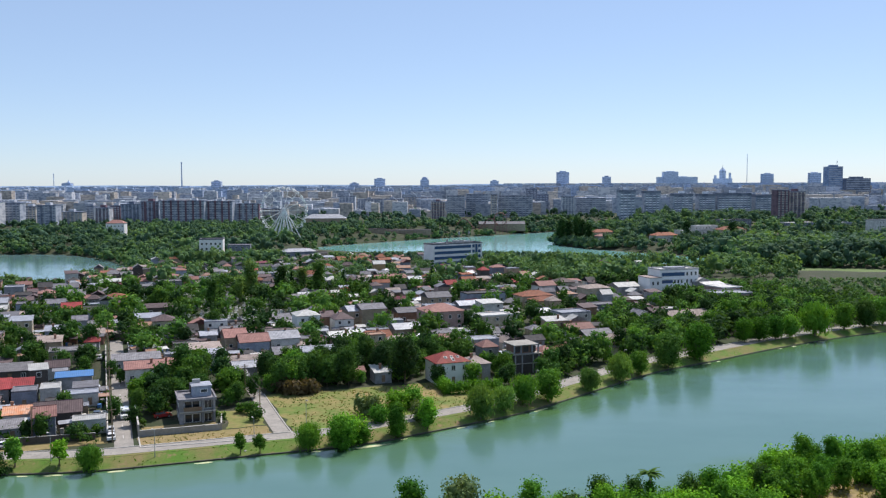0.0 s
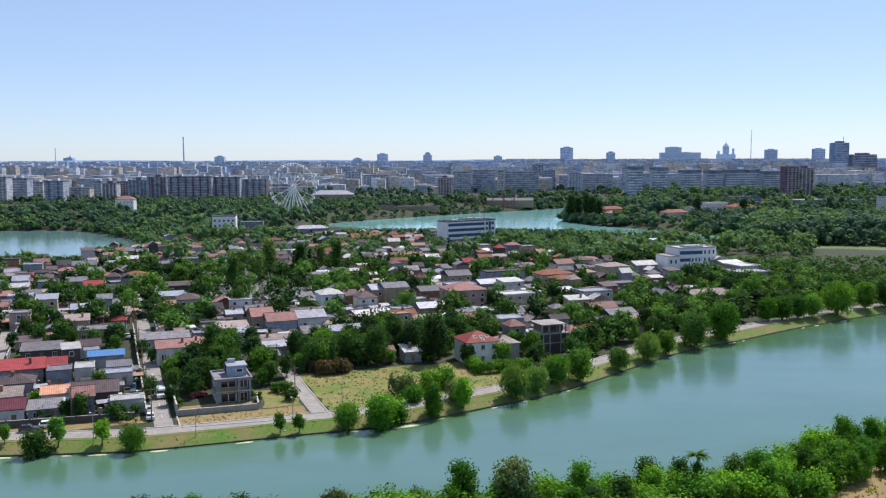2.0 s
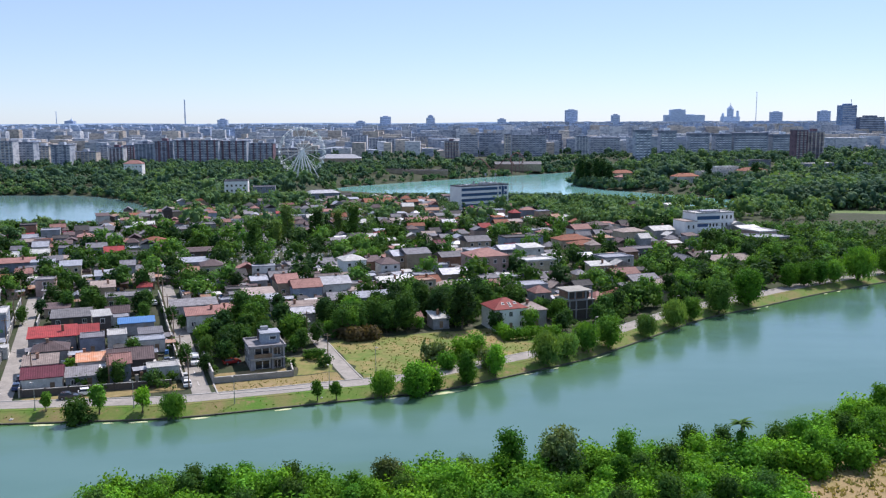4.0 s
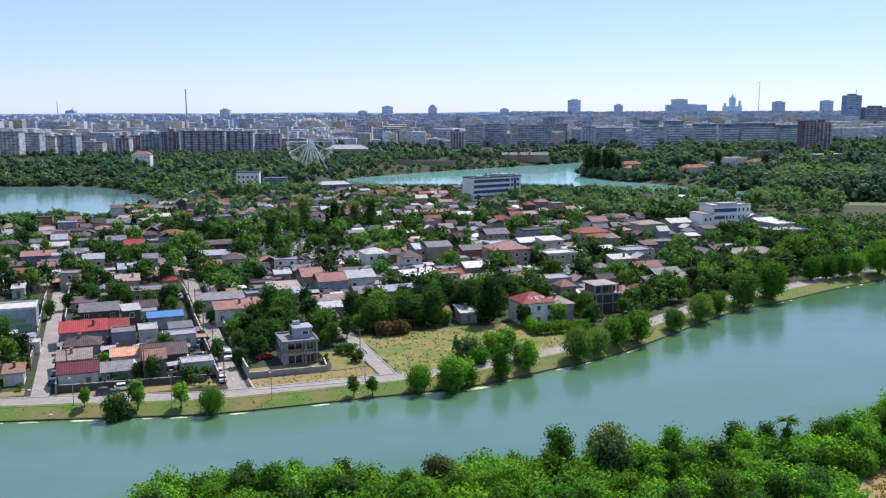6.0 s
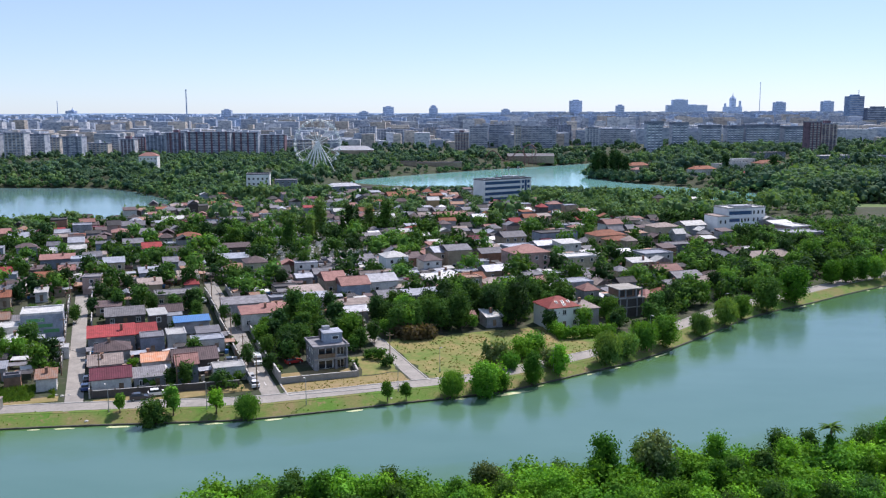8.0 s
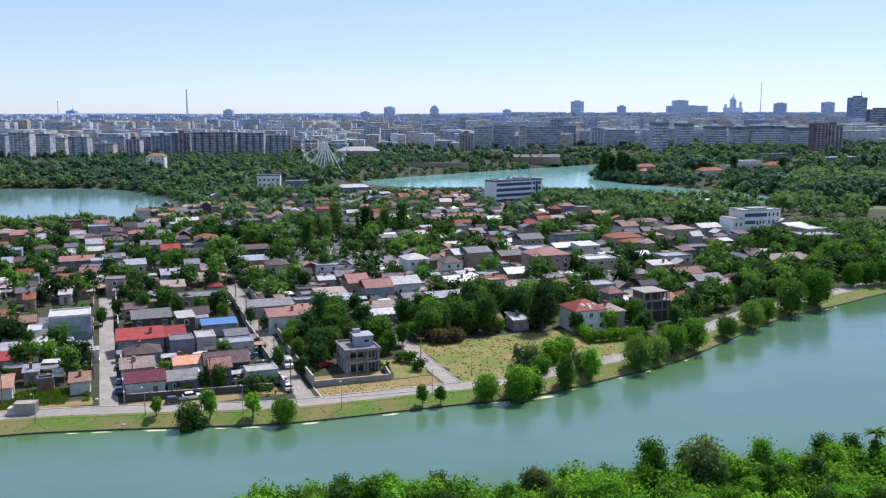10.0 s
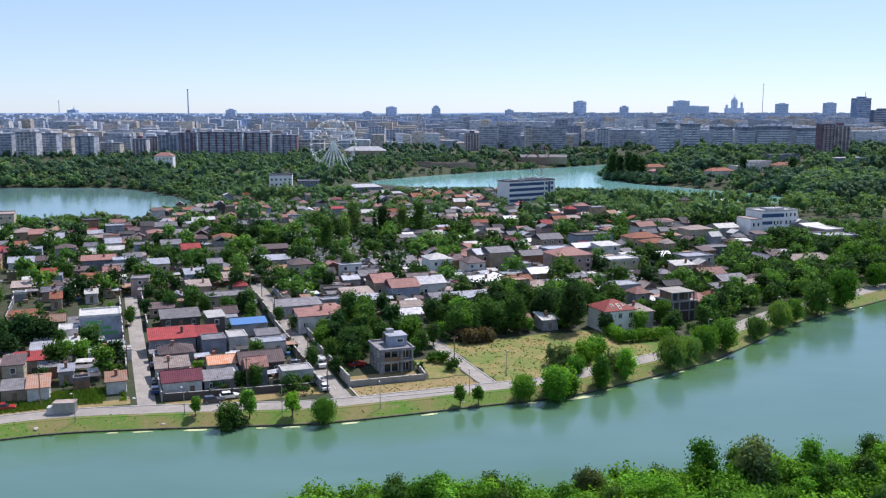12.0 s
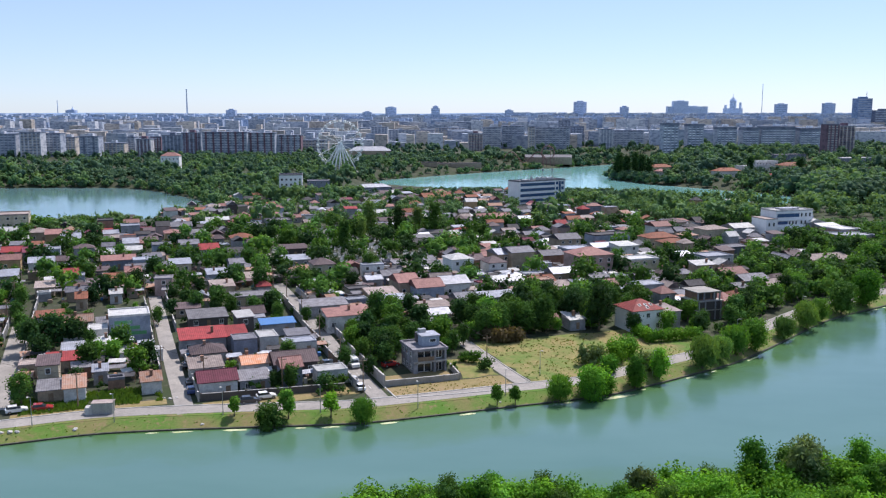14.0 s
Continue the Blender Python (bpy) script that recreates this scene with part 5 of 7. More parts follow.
def hedge(x, y, n, turn):
    """A clipped bright green hedge."""
    top = tagged(anchor("hedge", pose(x, y, land_at(x, y), 0, 0, turn)), "clipped bright green hedge bordering a garden", "hedge")
    g = np.random.default_rng(8)
    c = [np.array([i * 0.9, 0.2 * g.normal(), 1.35]) for i in range(int(n / 0.9))]
    v, f = crown_parts(c, [(1.0, 1.5, 1.75)] * len(c), 3800, 0.3, 0, False, g)
    part("foliage", tri_mesh("foliage", v, f, ["leaf_lime"]), top)


TAKEN.append((6.5, 228.5, 8.0))
hedge(1.0, 226.5, 16, 16)
hedge(1.0, 226.5, 9, 100)


def algae(x, y, n, turn, k):
    """A pale mat of floating algae at the water's edge."""
    g = random.Random(k)
    v, m = [(0, 0, 0.02)], 16
    for i in range(m):
        t = 6.283 * i / m
        rr = g.uniform(0.65, 1.15)
        v.append((n * rr * math.cos(t), 0.55 * rr * math.sin(t) * min(1.4, 0.4 + n * 0.2), 0.02))
    ob = new("algae_mat", mesh_of("algae_mat", v, [(0, i + 1, (i + 1) % m + 1) for i in range(m)], ["algae"]))
    ob.matrix_basis = pose(x, y, 0.015, 0, 0, turn)
    tagged(ob, "pale yellow-green algae mat floating by the bank", "algae", "algae mats")


mats = random.Random(21)
edge_line = shifted(shore, -0.9)
for i, p in enumerate(edge_line):
    if -130 < p[0] < 150 and mats.random() < (0.34 if p[0] > -22 else 0.14):
        way = edge_line[min(i + 1, len(edge_line) - 1)] - p
        algae(p[0], p[1], mats.uniform(0.7, 2.4), math.degrees(math.atan2(way[1], way[0])), i)
algae(-14.5, 186.0, 4.4, 24, 900)


def stone(x, y, s, k, mat="kerb", label="pale broken stones lying on the bank"):
    g = np.random.default_rng(k)
    v = ICO_V * (0.8 + 0.4 * g.random((12, 1))) * np.array([1.0, 0.7, 0.45]) * s
    ob = new("stone", mesh_of("stone", v, ICO_F, [mat]))
    ob.matrix_basis = pose(x, y, land_at(x, y) + 0.15 * s, 0, 0, k * 37)
    tagged(ob, label, "stone", "bank stones")


for k, (x, y, s) in enumerate([(-60.2, 168.4, 0.8), (-61.4, 168.2, 0.5), (-121.0, 163.8, 0.7), (-132.0, 161.0, 0.8), (-130.8, 161.3, 0.6), (-133.4, 160.6, 0.6), (-98.0, 167.2, 0.5), (-40.0, 180.6, 0.4), (-108.0, 180.0, 0.6), (-106.8, 180.6, 0.5), (-109.5, 180.4, 0.5)]):
    stone(x, y, s, k)

# gravestones under the old trees
grave = Build()
gr = random.Random(14)
for _ in range(520):
    a, b = gr.uniform(12, 70), gr.uniform(328, 436)
    x, y = town(a, b)
    z, w, h = land_at(x, y), gr.uniform(0.4, 1.1), gr.uniform(0.7, 1.7)
    grave.box(x - w / 2, y - 0.15, z - 0.2, x + w / 2, y + 0.15, z + h)
    grave.box(x - w * 0.6, y - 1.6, z - 0.2, x + w * 0.6, y - 0.15, z + 0.35)
tagged(new("gravestones", grave.done("gravestones", "wall_white")), "rows of pale gravestones between cemetery trees", "graves", "", "stuff")

# pavilions and halls round the upper lakes
house(-39, 900, 46, 9, 3.4, "flat", 0.8, "pale", "tan", 1, 4, label="long lakeside pavilion with a pale flat roof", near=False, sides="")
house(-70, 885, 20, 8, 3.0, "flat", 0.6, "pale", "tan", 1, 4, label="lakeside terrace hall with a grey roof", near=False, sides="")
house(-135, 1000, 46, 18, 9, "hip", 4.5, "zinc", "tan", 1, 4, label="exhibition hall with a shining metal roof", near=False, sides="")
house(60, 985, 50, 14, 6.5, "gable", 2.6, "grey", "tan", 1, 0, label="park hall with a long grey roof", near=False, sides="")
house(-296, 806, 16, 10, 14, "hip", 3.0, "rose", "bright", 3, 4, label="white villa on the wooded slope", near=False, sides="f")


def coaster(x, y):
    """The pink fairground track showing above the trees."""
    z = land_at(x, y)
    top = tagged(anchor("roller_coaster", pose(x, y, z)), "pink steel roller coaster loops above the park trees", "roller coaster")
    pts = [(-34 + 3.4 * i, 3 * math.sin(i), 9 + 6 * math.sin(i * 0.75)) for i in range(14)] + [(12 + 7 * math.cos(t), 0, 14 + 7 * math.sin(t)) for t in np.linspace(-2.2, 4.0, 14)]
    for p, q in zip(pts, pts[1:]):
        part("track_section", Build().tube(p, q, 0.5, 0.5, 5).done("track_section", "roof_rose"), top)
    for p in pts[::3]:
        part("support", Build().tube((p[0], p[1], -1), p, 0.3, 0.25, 5).done("support", "roof_rose"), top)


coaster(45, 962)


def skylight(x, y, u, v, h, rise, d):
    """A small roof window lying in the front slope of a hipped roof."""
    half = d / 2 + 0.35
    z = h + rise * (1 + v / half) + 0.19
    top = tagged(anchor("roof_window", pose(x, y, land_at(x, y), 0, 0, AXIS) @ pose(u, v, z, math.degrees(math.atan2(rise, half)))), "small pale roof window in the red tiles", "window", "roof windows")
    sub_box("frame", top, "frame_white", -0.4, -0.5, -0.05, 0.4, 0.5, 0.05)
    sub_box("pane", top, "glass", -0.3, -0.4, 0.05, 0.3, 0.4, 0.07)


def shell_house(x, y):
    """The unfinished dark house: bare slabs and columns, dark infill walls, a set-back top floor."""
    top = tagged(anchor("unfinished_house", pose(x, y, land_at(x, y), 0, 0, AXIS)), "dark unfinished house with bare concrete slabs and columns", "house")
    TAKEN.append((x, y, 7.0))
    w, d = 9.0, 8.5
    sub_box("lower_wall", top, "wall_dark", -w / 2 + 0.3, -d / 2 + 0.3, -1, w / 2 - 0.3, d / 2 - 0.3, 5.2)
    for z in (2.6, 5.2):
        sub_box("slab", top, "concrete", -w / 2, -d / 2, z, w / 2, d / 2, z + 0.22)
    sub_box("upper_wall", top, "wall_brick", -w / 2 + 1.6, -d / 2 + 1.8, 5.4, w / 2 - 1.4, d / 2 - 0.4, 7.7)
    sub_box("roof_slab", top, "concrete", -w / 2 + 0.6, -d / 2 + 0.6, 7.7, w / 2 - 0.6, d / 2, 7.95)
    for u in (-w / 2 + 0.8, -1.6, 1.8, w / 2 - 0.8):
        sub_box("column", top, "wall_grey", u - 0.17, -d / 2 + 0.7, 5.4, u + 0.17, -d / 2 + 1.04, 7.7)
        sub_box("column", top, "wall_grey", u - 0.17, -d / 2 + 0.02, -1, u + 0.17, -d / 2 + 0.3, 5.2)
    for u in (-2.3, 0.3, 2.6):
        # dark panels on the wall stand in for the shade inside openings
        sub_box("opening", top, "wall_dark", u - 0.8, -d / 2 + 1.76, 5.7, u + 0.8, -d / 2 + 1.9, 7.3, "dark panel standing in for an unlit window opening")


def marking(a, b, n, wide, turn=0.0):
    x, y = town(a, b)
    ob = new("road_marking", Build().box(-wide / 2, -n / 2, 0, wide / 2, n / 2, 0.012).done("road_marking", "paint_line"))
    ob.matrix_basis = pose(x, y, land_at(x, y) + 0.115, 0, 0, AXIS + turn)
    tagged(ob, "worn white painted line on the asphalt", "marking", "road markings")


for i in range(7):
    marking(4.3, 200 + 9.0 * i, 2.5, 0.12)

plant("olive", 3.8, 132.2, 0.4, 0.9)
plant("olive", -22.6, 127.1, 2.4, 0.68)
plant("snag", 33.2, 139.6, 0.0, 1.0)
plant("front0", -4.1, 132.7, 0.0, 1.1)

# ---- houses, trees and city blocks at their places ----
house(-85.7, 198.3, 9.5, 8.0, 3.2, 'gable', 1.9, 'brown', 'dark', 1, label='low house with a broad brown tiled roof')
house(-76.6, 192.6, 6.7, 5.0, 2.9, 'flat', 0.3, 'white', 'white', 1, label='white flat-roofed garage beside the street')
house(-94.4, 197.9, 5.8, 6.0, 2.8, 'gable', 1.3, 'orange', 'white', 1, label='white shed with a rusty ribbed metal roof')
house(-95.0, 229.3, 8.6, 4.0, 3.0, 'shed', 0.7, 'blue', 'grey', 1, label='narrow outbuilding with a bright blue metal roof')
house(-94.9, 215.3, 4.5, 7.0, 4.0, 'flat', 0.3, 'white', 'white', 1)
house(-110.6, 215.0, 10.6, 7.0, 3.6, 'shed', 1.3, 'red', 'grey', 1, label='long building with a bright red sheet roof')
house(-103.2, 218.2, 4.8, 6.0, 3.4, 'shed', 1.2, 'red', 'grey', 1, label='outbuilding with a bright red sheet roof')
house(-106.8, 205.4, 7.6, 7.0, 3.0, 'hip', 1.6, 'brown', 'grey', 1)
house(-99.6, 185.0, 7.8, 7.0, 3.1, 'gable', 1.6, 'maroon', 'white', 1, label='low white house with a maroon sheet roof')
house(-104.6, 195.1, 7.0, 6.0, 2.8, 'shed', 0.9, 'pale', 'white', 1)
house(-99.9, 212.6, 5.5, 6.0, 4.0, 'flat', 0.3, 'grey', 'slate', 1)
house(-92.5, 187.8, 6.3, 6.0, 2.5, 'shed', 0.6, 'asbestos', 'grey', 1)
house(-132.0, 225.6, 9.8, 9.0, 6.2, 'flat', 0.5, 'white', 'blue', 2, sides='r', label='blue-grey block with faded green stripes and a white flat roof')
stripes(-132.0, 225.6, 9.0, 9.0)
house(-138.1, 220.4, 4.6, 7.0, 3.8, 'flat', 0.3, 'white', 'white', 1)
house(-137.9, 199.2, 6.8, 5.0, 2.6, 'shed', 0.9, 'red', 'tan', 1, label='low shed with a red sheet roof')
house(-113.6, 185.6, 3.9, 5.0, 2.6, 'shed', 0.8, 'rust', 'white', 1, label='white shed with a patchy rusty roof')
house(-126.3, 190.8, 2.9, 4.0, 2.9, 'shed', 0.6, 'zinc', 'grey', 1)
house(-132.2, 179.7, 4.9, 6.0, 2.7, 'shed', 0.6, 'asbestos', 'tan', 1)
house(-127.7, 180.5, 4.1, 6.0, 2.9, 'shed', 1.2, 'rust', 'white', 1)
house(-143.1, 195.3, 5.5, 5.0, 2.8, 'flat', 0.3, 'pale', 'tan', 1)
house(-138.6, 206.8, 4.9, 6.0, 2.9, 'shed', 0.5, 'zinc', 'white', 1)
house(-122.7, 206.5, 9.5, 4.0, 2.6, 'flat', 0.2, 'white', 'white', 1)
house(-88.3, 219.9, 5.4, 5.0, 3.0, 'shed', 0.5, 'grey', 'grey', 1)
house(-86.8, 213.7, 7.6, 5.0, 3.0, 'flat', 0.3, 'zinc', 'white', 1)
house(-138.5, 292.9, 6.4, 7.0, 6.0, 'shed', 0.8, 'zinc', 'cream', 2, near=False)
house(-166.9, 315.2, 11.2, 6.0, 3.4, 'shed', 1.0, 'rose', 'slate', 1, near=False)
house(-156.8, 312.8, 7.9, 7.0, 4.0, 'flat', 0.3, 'zinc', 'blue', 1, near=False)
house(-159.9, 342.1, 7.2, 8.0, 5.0, 'flat', 0.3, 'grey', 'blue', 1, near=False)
house(-163.6, 367.7, 6.2, 8.0, 6.0, 'hip', 1.2, 'rose', 'ochre', 2, near=False, label='tall ochre house with a pink hipped roof')
house(-151.1, 346.9, 7.2, 8.0, 4.5, 'gable', 1.4, 'grey', 'slate', 1, near=False)
house(-140.8, 337.5, 6.8, 8.0, 4.0, 'gable', 1.8, 'red', 'white', 1, near=False)
house(-175.8, 353.3, 5.7, 9.0, 4.0, 'gable', 1.6, 'zinc', 'white', 1, near=False)
house(-191.3, 397.5, 7.8, 9.0, 5.0, 'flat', 0.5, 'zinc', 'grey', 1, near=False)
house(-206.7, 409.3, 6.8, 9.0, 6.0, 'flat', 0.5, 'dark', 'brick', 2, near=False)
house(-173.1, 404.5, 13.4, 9.0, 4.0, 'gable', 1.6, 'grey', 'blue', 1, near=False)
house(-250.6, 405.4, 20.5, 14.0, 9.0, 'flat', 0.6, 'pale', 'cream', 3, near=False, label='long three-storey cream block with a flat roof')
house(-225.7, 384.1, 7.3, 9.0, 4.0, 'hip', 1.6, 'pale', 'tan', 1, near=False)
house(-203.7, 363.9, 7.2, 12.0, 4.0, 'gable', 2.0, 'zinc', 'grey', 1, near=False)
house(-214.0, 371.5, 6.0, 9.0, 5.0, 'gable', 1.6, 'rose', 'ochre', 1, near=False)
house(-211.5, 330.1, 6.8, 8.0, 4.0, 'gable', 1.6, 'red', 'white', 1, near=False)
house(-203.5, 330.2, 7.2, 8.0, 4.0, 'gable', 1.6, 'maroon', 'grey', 1, near=False)
house(-199.3, 336.2, 5.5, 7.0, 4.0, 'flat', 0.3, 'zinc', 'blue', 1, near=False)
house(-203.6, 312.5, 6.3, 8.0, 4.0, 'gable', 1.5, 'rose', 'ochre', 1, near=False)
house(-191.8, 310.1, 8.1, 8.0, 3.5, 'gable', 1.5, 'zinc', 'white', 1, near=False)
house(-181.1, 300.9, 6.1, 7.0, 3.8, 'flat', 0.3, 'grey', 'slate', 1, near=False)
house(-171.7, 286.2, 4.2, 7.0, 3.4, 'gable', 1.8, 'red', 'white', 1, near=False)
house(-168.9, 284.7, 4.0, 6.0, 3.4, 'flat', 0.3, 'zinc', 'blue', 1, near=False)
house(-191.3, 284.3, 6.2, 8.0, 3.5, 'shed', 1.0, 'zinc', 'grey', 1, near=False)
house(-172.3, 268.4, 5.2, 7.0, 3.0, 'shed', 0.8, 'pale', 'tan', 1, near=False)
house(-155.4, 253.6, 2.9, 6.0, 3.0, 'gable', 1.5, 'tile', 'tan', 1)
house(-148.1, 260.6, 3.3, 5.0, 2.8, 'shed', 0.6, 'white', 'white', 1)
house(-115.3, 237.4, 9.8, 8.0, 2.6, 'shed', 0.8, 'asbestos', 'dark', 1)
house(-156.0, 279.9, 5.0, 7.0, 3.2, 'gable', 1.6, 'tile', 'cream', 1, near=False)
house(-154.4, 293.6, 4.9, 7.0, 3.2, 'gable', 1.4, 'rose', 'cream', 1, near=False)
house(-125.5, 288.4, 6.1, 7.0, 3.5, 'shed', 0.8, 'zinc', 'blue', 1, near=False)
house(-119.3, 270.2, 6.7, 7.0, 3.2, 'shed', 0.9, 'pale', 'tan', 1, near=False)
house(-91.9, 292.8, 7.0, 8.0, 6.0, 'hip', 1.6, 'brown', 'cream', 2, near=False, label='two-storey cream house with a brown hipped roof')
house(-57.3, 268.1, 8.6, 9.0, 4.2, 'gable', 1.9, 'rose', 'blue', 1, near=False, label='wide house with a salmon-pink gabled roof')
house(-64.0, 272.7, 6.5, 10.0, 4.6, 'gable', 2.0, 'rose', 'tan', 1, near=False)
house(-49.5, 274.8, 8.7, 9.0, 4.0, 'gable', 1.8, 'zinc', 'white', 1, near=False)
house(-78.4, 233.9, 9.6, 6.0, 4.2, 'shed', 1.0, 'rose', 'white', 1, label='long white-walled house with a patched pink roof')
house(-85.5, 248.2, 12.5, 6.0, 3.0, 'shed', 0.9, 'asbestos', 'grey', 1)
house(-75.9, 242.7, 6.9, 5.0, 2.8, 'shed', 0.8, 'rose', 'white', 1)
house(-70.4, 262.9, 8.8, 7.0, 3.0, 'shed', 0.8, 'pale', 'tan', 1, near=False)
house(-66.4, 256.0, 7.2, 6.0, 2.8, 'shed', 0.7, 'zinc', 'white', 1)
house(-74.5, 282.1, 5.0, 6.0, 3.0, 'gable', 1.0, 'zinc', 'grey', 1, near=False)
house(-53.8, 240.9, 6.1, 6.0, 3.0, 'gable', 1.3, 'zinc', 'grey', 1)
house(-53.0, 232.1, 4.1, 5.0, 2.8, 'shed', 0.6, 'asbestos', 'grey', 1)
house(-107.2, 257.7, 12.6, 8.0, 3.4, 'flat', 0.3, 'asbestos', 'tan', 1)
house(-55.2, 249.9, 10.1, 6.0, 2.6, 'shed', 0.6, 'pale', 'tan', 1)
house(-129.5, 329.5, 6.5, 8.0, 4.0, 'gable', 1.5, 'dark', 'blue', 1, near=False)
house(-121.4, 297.8, 4.5, 8.0, 5.4, 'gable', 1.2, 'grey', 'grey', 2, near=False)
house(-135.2, 367.9, 9.1, 8.0, 4.0, 'hip', 1.6, 'tile', 'tan', 1, near=False)
house(-129.6, 419.6, 11.0, 10.0, 5.0, 'flat', 0.4, 'asbestos', 'grey', 1, near=False)
house(-109.9, 344.4, 9.8, 7.0, 3.2, 'shed', 0.8, 'brown', 'dark', 1, near=False)
house(-105.5, 319.6, 9.7, 7.0, 3.0, 'shed', 0.8, 'zinc', 'grey', 1, near=False)
house(-47.1, 304.6, 7.8, 9.0, 6.0, 'hip', 1.5, 'white', 'bright', 2, near=False, label='two-storey pale villa with a white hipped roof')
house(-41.1, 311.5, 4.3, 8.0, 4.5, 'gable', 1.6, 'brown', 'brick', 1, near=False)
house(-35.0, 305.5, 6.5, 8.0, 4.8, 'hip', 1.8, 'brown', 'white', 2, near=False)
house(-26.1, 315.1, 8.7, 10.0, 7.0, 'gable', 1.4, 'grey', 'tan', 2, near=False, label='tall bare-rendered house with a grey gabled roof')
house(-32.1, 316.3, 5.7, 10.0, 6.0, 'gable', 1.4, 'zinc', 'tan', 2, near=False)
house(-21.0, 317.1, 4.2, 7.0, 5.0, 'gable_y', 1.3, 'brown', 'cream', 1, near=False)
house(-13.7, 324.6, 8.7, 8.0, 4.4, 'gable', 1.4, 'grey', 'brick', 1, near=False)
house(-1.4, 312.6, 13.4, 11.0, 7.2, 'hip', 2.2, 'rose', 'pink', 2, near=False, label='large square pink house with a brown hipped roof')
house(-12.8, 297.5, 9.1, 7.0, 3.4, 'gable', 1.6, 'zinc', 'tan', 1, near=False)
house(-21.2, 284.1, 7.6, 7.0, 3.2, 'gable', 1.6, 'tile', 'tan', 1, near=False)
house(-19.8, 311.8, 10.3, 5.0, 3.2, 'flat', 0.3, 'zinc', 'blue', 1, near=False)
house(-3.4, 359.8, 9.7, 9.0, 5.0, 'gable', 1.8, 'grey', 'tan', 2, near=False)
house(-2.3, 337.9, 10.8, 8.0, 4.6, 'flat', 0.4, 'zinc', 'slate', 1, near=False)
house(8.2, 348.1, 7.8, 8.0, 3.6, 'gable', 1.4, 'zinc', 'grey', 1, near=False)
house(17.1, 343.9, 8.3, 8.0, 5.2, 'shed', 0.6, 'white', 'white', 2, near=False)
house(15.8, 372.1, 16.9, 8.0, 5.0, 'flat', 0.4, 'dark', 'blue', 1, near=False)
house(17.3, 318.2, 11.9, 8.0, 5.0, 'flat', 0.5, 'white', 'cream', 2, near=False)
house(-16.7, 239.4, 4.5, 5.0, 2.8, 'shed', 1.2, 'white', 'grey', 1, label='garden hut with a bright white sheet roof')
house(1.2, 240.8, 9.4, 9.0, 5.8, 'hip', 2.3, 'wine', 'bright', 2, label='white two-storey house with a red hipped tile roof')
for u, v in ((-1.6, -2.6), (0.2, -2.6), (1.9, -2.6), (0.2, -3.7)):
    skylight(1.2, 240.8, u, v, 5.8, 2.3, 9.0)
house(8.7, 244.7, 5.9, 8.0, 4.6, 'hip', 1.6, 'pale', 'grey', 1)
house(-36.2, 262.1, 10.7, 6.0, 3.0, 'shed', 0.7, 'zinc', 'blue', 1, near=False)
house(-46.4, 256.3, 5.4, 8.0, 3.4, 'gable', 1.6, 'grey', 'tan', 1)
house(-31.5, 284.1, 9.9, 6.0, 3.0, 'shed', 0.8, 'white', 'white', 1, near=False)
house(-23.2, 239.4, 3.4, 5.0, 2.6, 'gable', 1.2, 'rose', 'tan', 1)
house(0.3, 282.7, 4.1, 6.0, 3.2, 'gable', 1.5, 'rose', 'cream', 1, near=False)
house(11.7, 281.2, 9.4, 7.0, 4.0, 'flat', 0.3, 'zinc', 'grey', 1, near=False)
shell_house(22.3, 255.6)
house(29.1, 258.3, 4.2, 7.0, 4.8, 'hip', 1.8, 'rose', 'tan', 1)
house(45.0, 303.2, 9.3, 8.0, 3.8, 'gable', 1.8, 'rose', 'white', 1, near=False)
house(45.9, 326.0, 11.9, 9.0, 5.4, 'flat', 0.5, 'zinc', 'white', 2, near=False)
house(49.9, 296.9, 10.1, 8.0, 3.2, 'gable', 1.6, 'grey', 'grey', 1, near=False)
house(55.4, 291.2, 9.6, 8.0, 3.0, 'gable', 1.4, 'pale', 'tan', 1, near=False)
house(89.0, 332.8, 17.5, 10.0, 4.0, 'gable', 1.8, 'pale', 'cream', 1, near=False, label='long low house with a faded pink roof')
house(71.5, 326.7, 5.4, 9.0, 4.4, 'gable_y', 2.0, 'grey', 'white', 1, near=False)
house(79.5, 339.0, 6.7, 8.0, 4.0, 'gable', 1.6, 'brown', 'tan', 1, near=False)
house(123.3, 396.7, 10.5, 12.0, 5.5, 'flat', 0.5, 'white', 'pink', 1, near=False, label='low industrial hall with a white flat roof')
house(119.5, 406.4, 10.4, 12.0, 5.0, 'gable', 1.2, 'white', 'pink', 1, near=False)
house(114.3, 411.9, 8.5, 12.0, 6.0, 'gable_y', 1.6, 'white', 'grey', 1, near=False)
house(65.7, 395.3, 12.0, 9.0, 4.5, 'hip', 1.4, 'pale', 'cream', 1, near=False)
house(80.6, 404.9, 10.9, 9.0, 4.0, 'gable', 1.6, 'white', 'grey', 1, near=False)
house(36.4, 370.3, 13.7, 9.0, 4.4, 'hip', 1.8, 'tile', 'cream', 1, near=False)
house(44.5, 404.4, 8.4, 8.0, 4.4, 'gable', 1.8, 'rose', 'white', 1, near=False)
house(54.9, 419.3, 8.4, 9.0, 4.4, 'hip', 1.6, 'brown', 'cream', 1, near=False)
house(39.8, 360.1, 10.7, 8.0, 4.0, 'hip', 1.4, 'tile', 'tan', 1, near=False)
house(62.5, 353.8, 10.8, 8.0, 4.0, 'flat', 0.4, 'grey', 'slate', 1, near=False)
house(36.6, 334.0, 5.0, 7.0, 3.6, 'gable', 1.4, 'zinc', 'grey', 1, near=False)
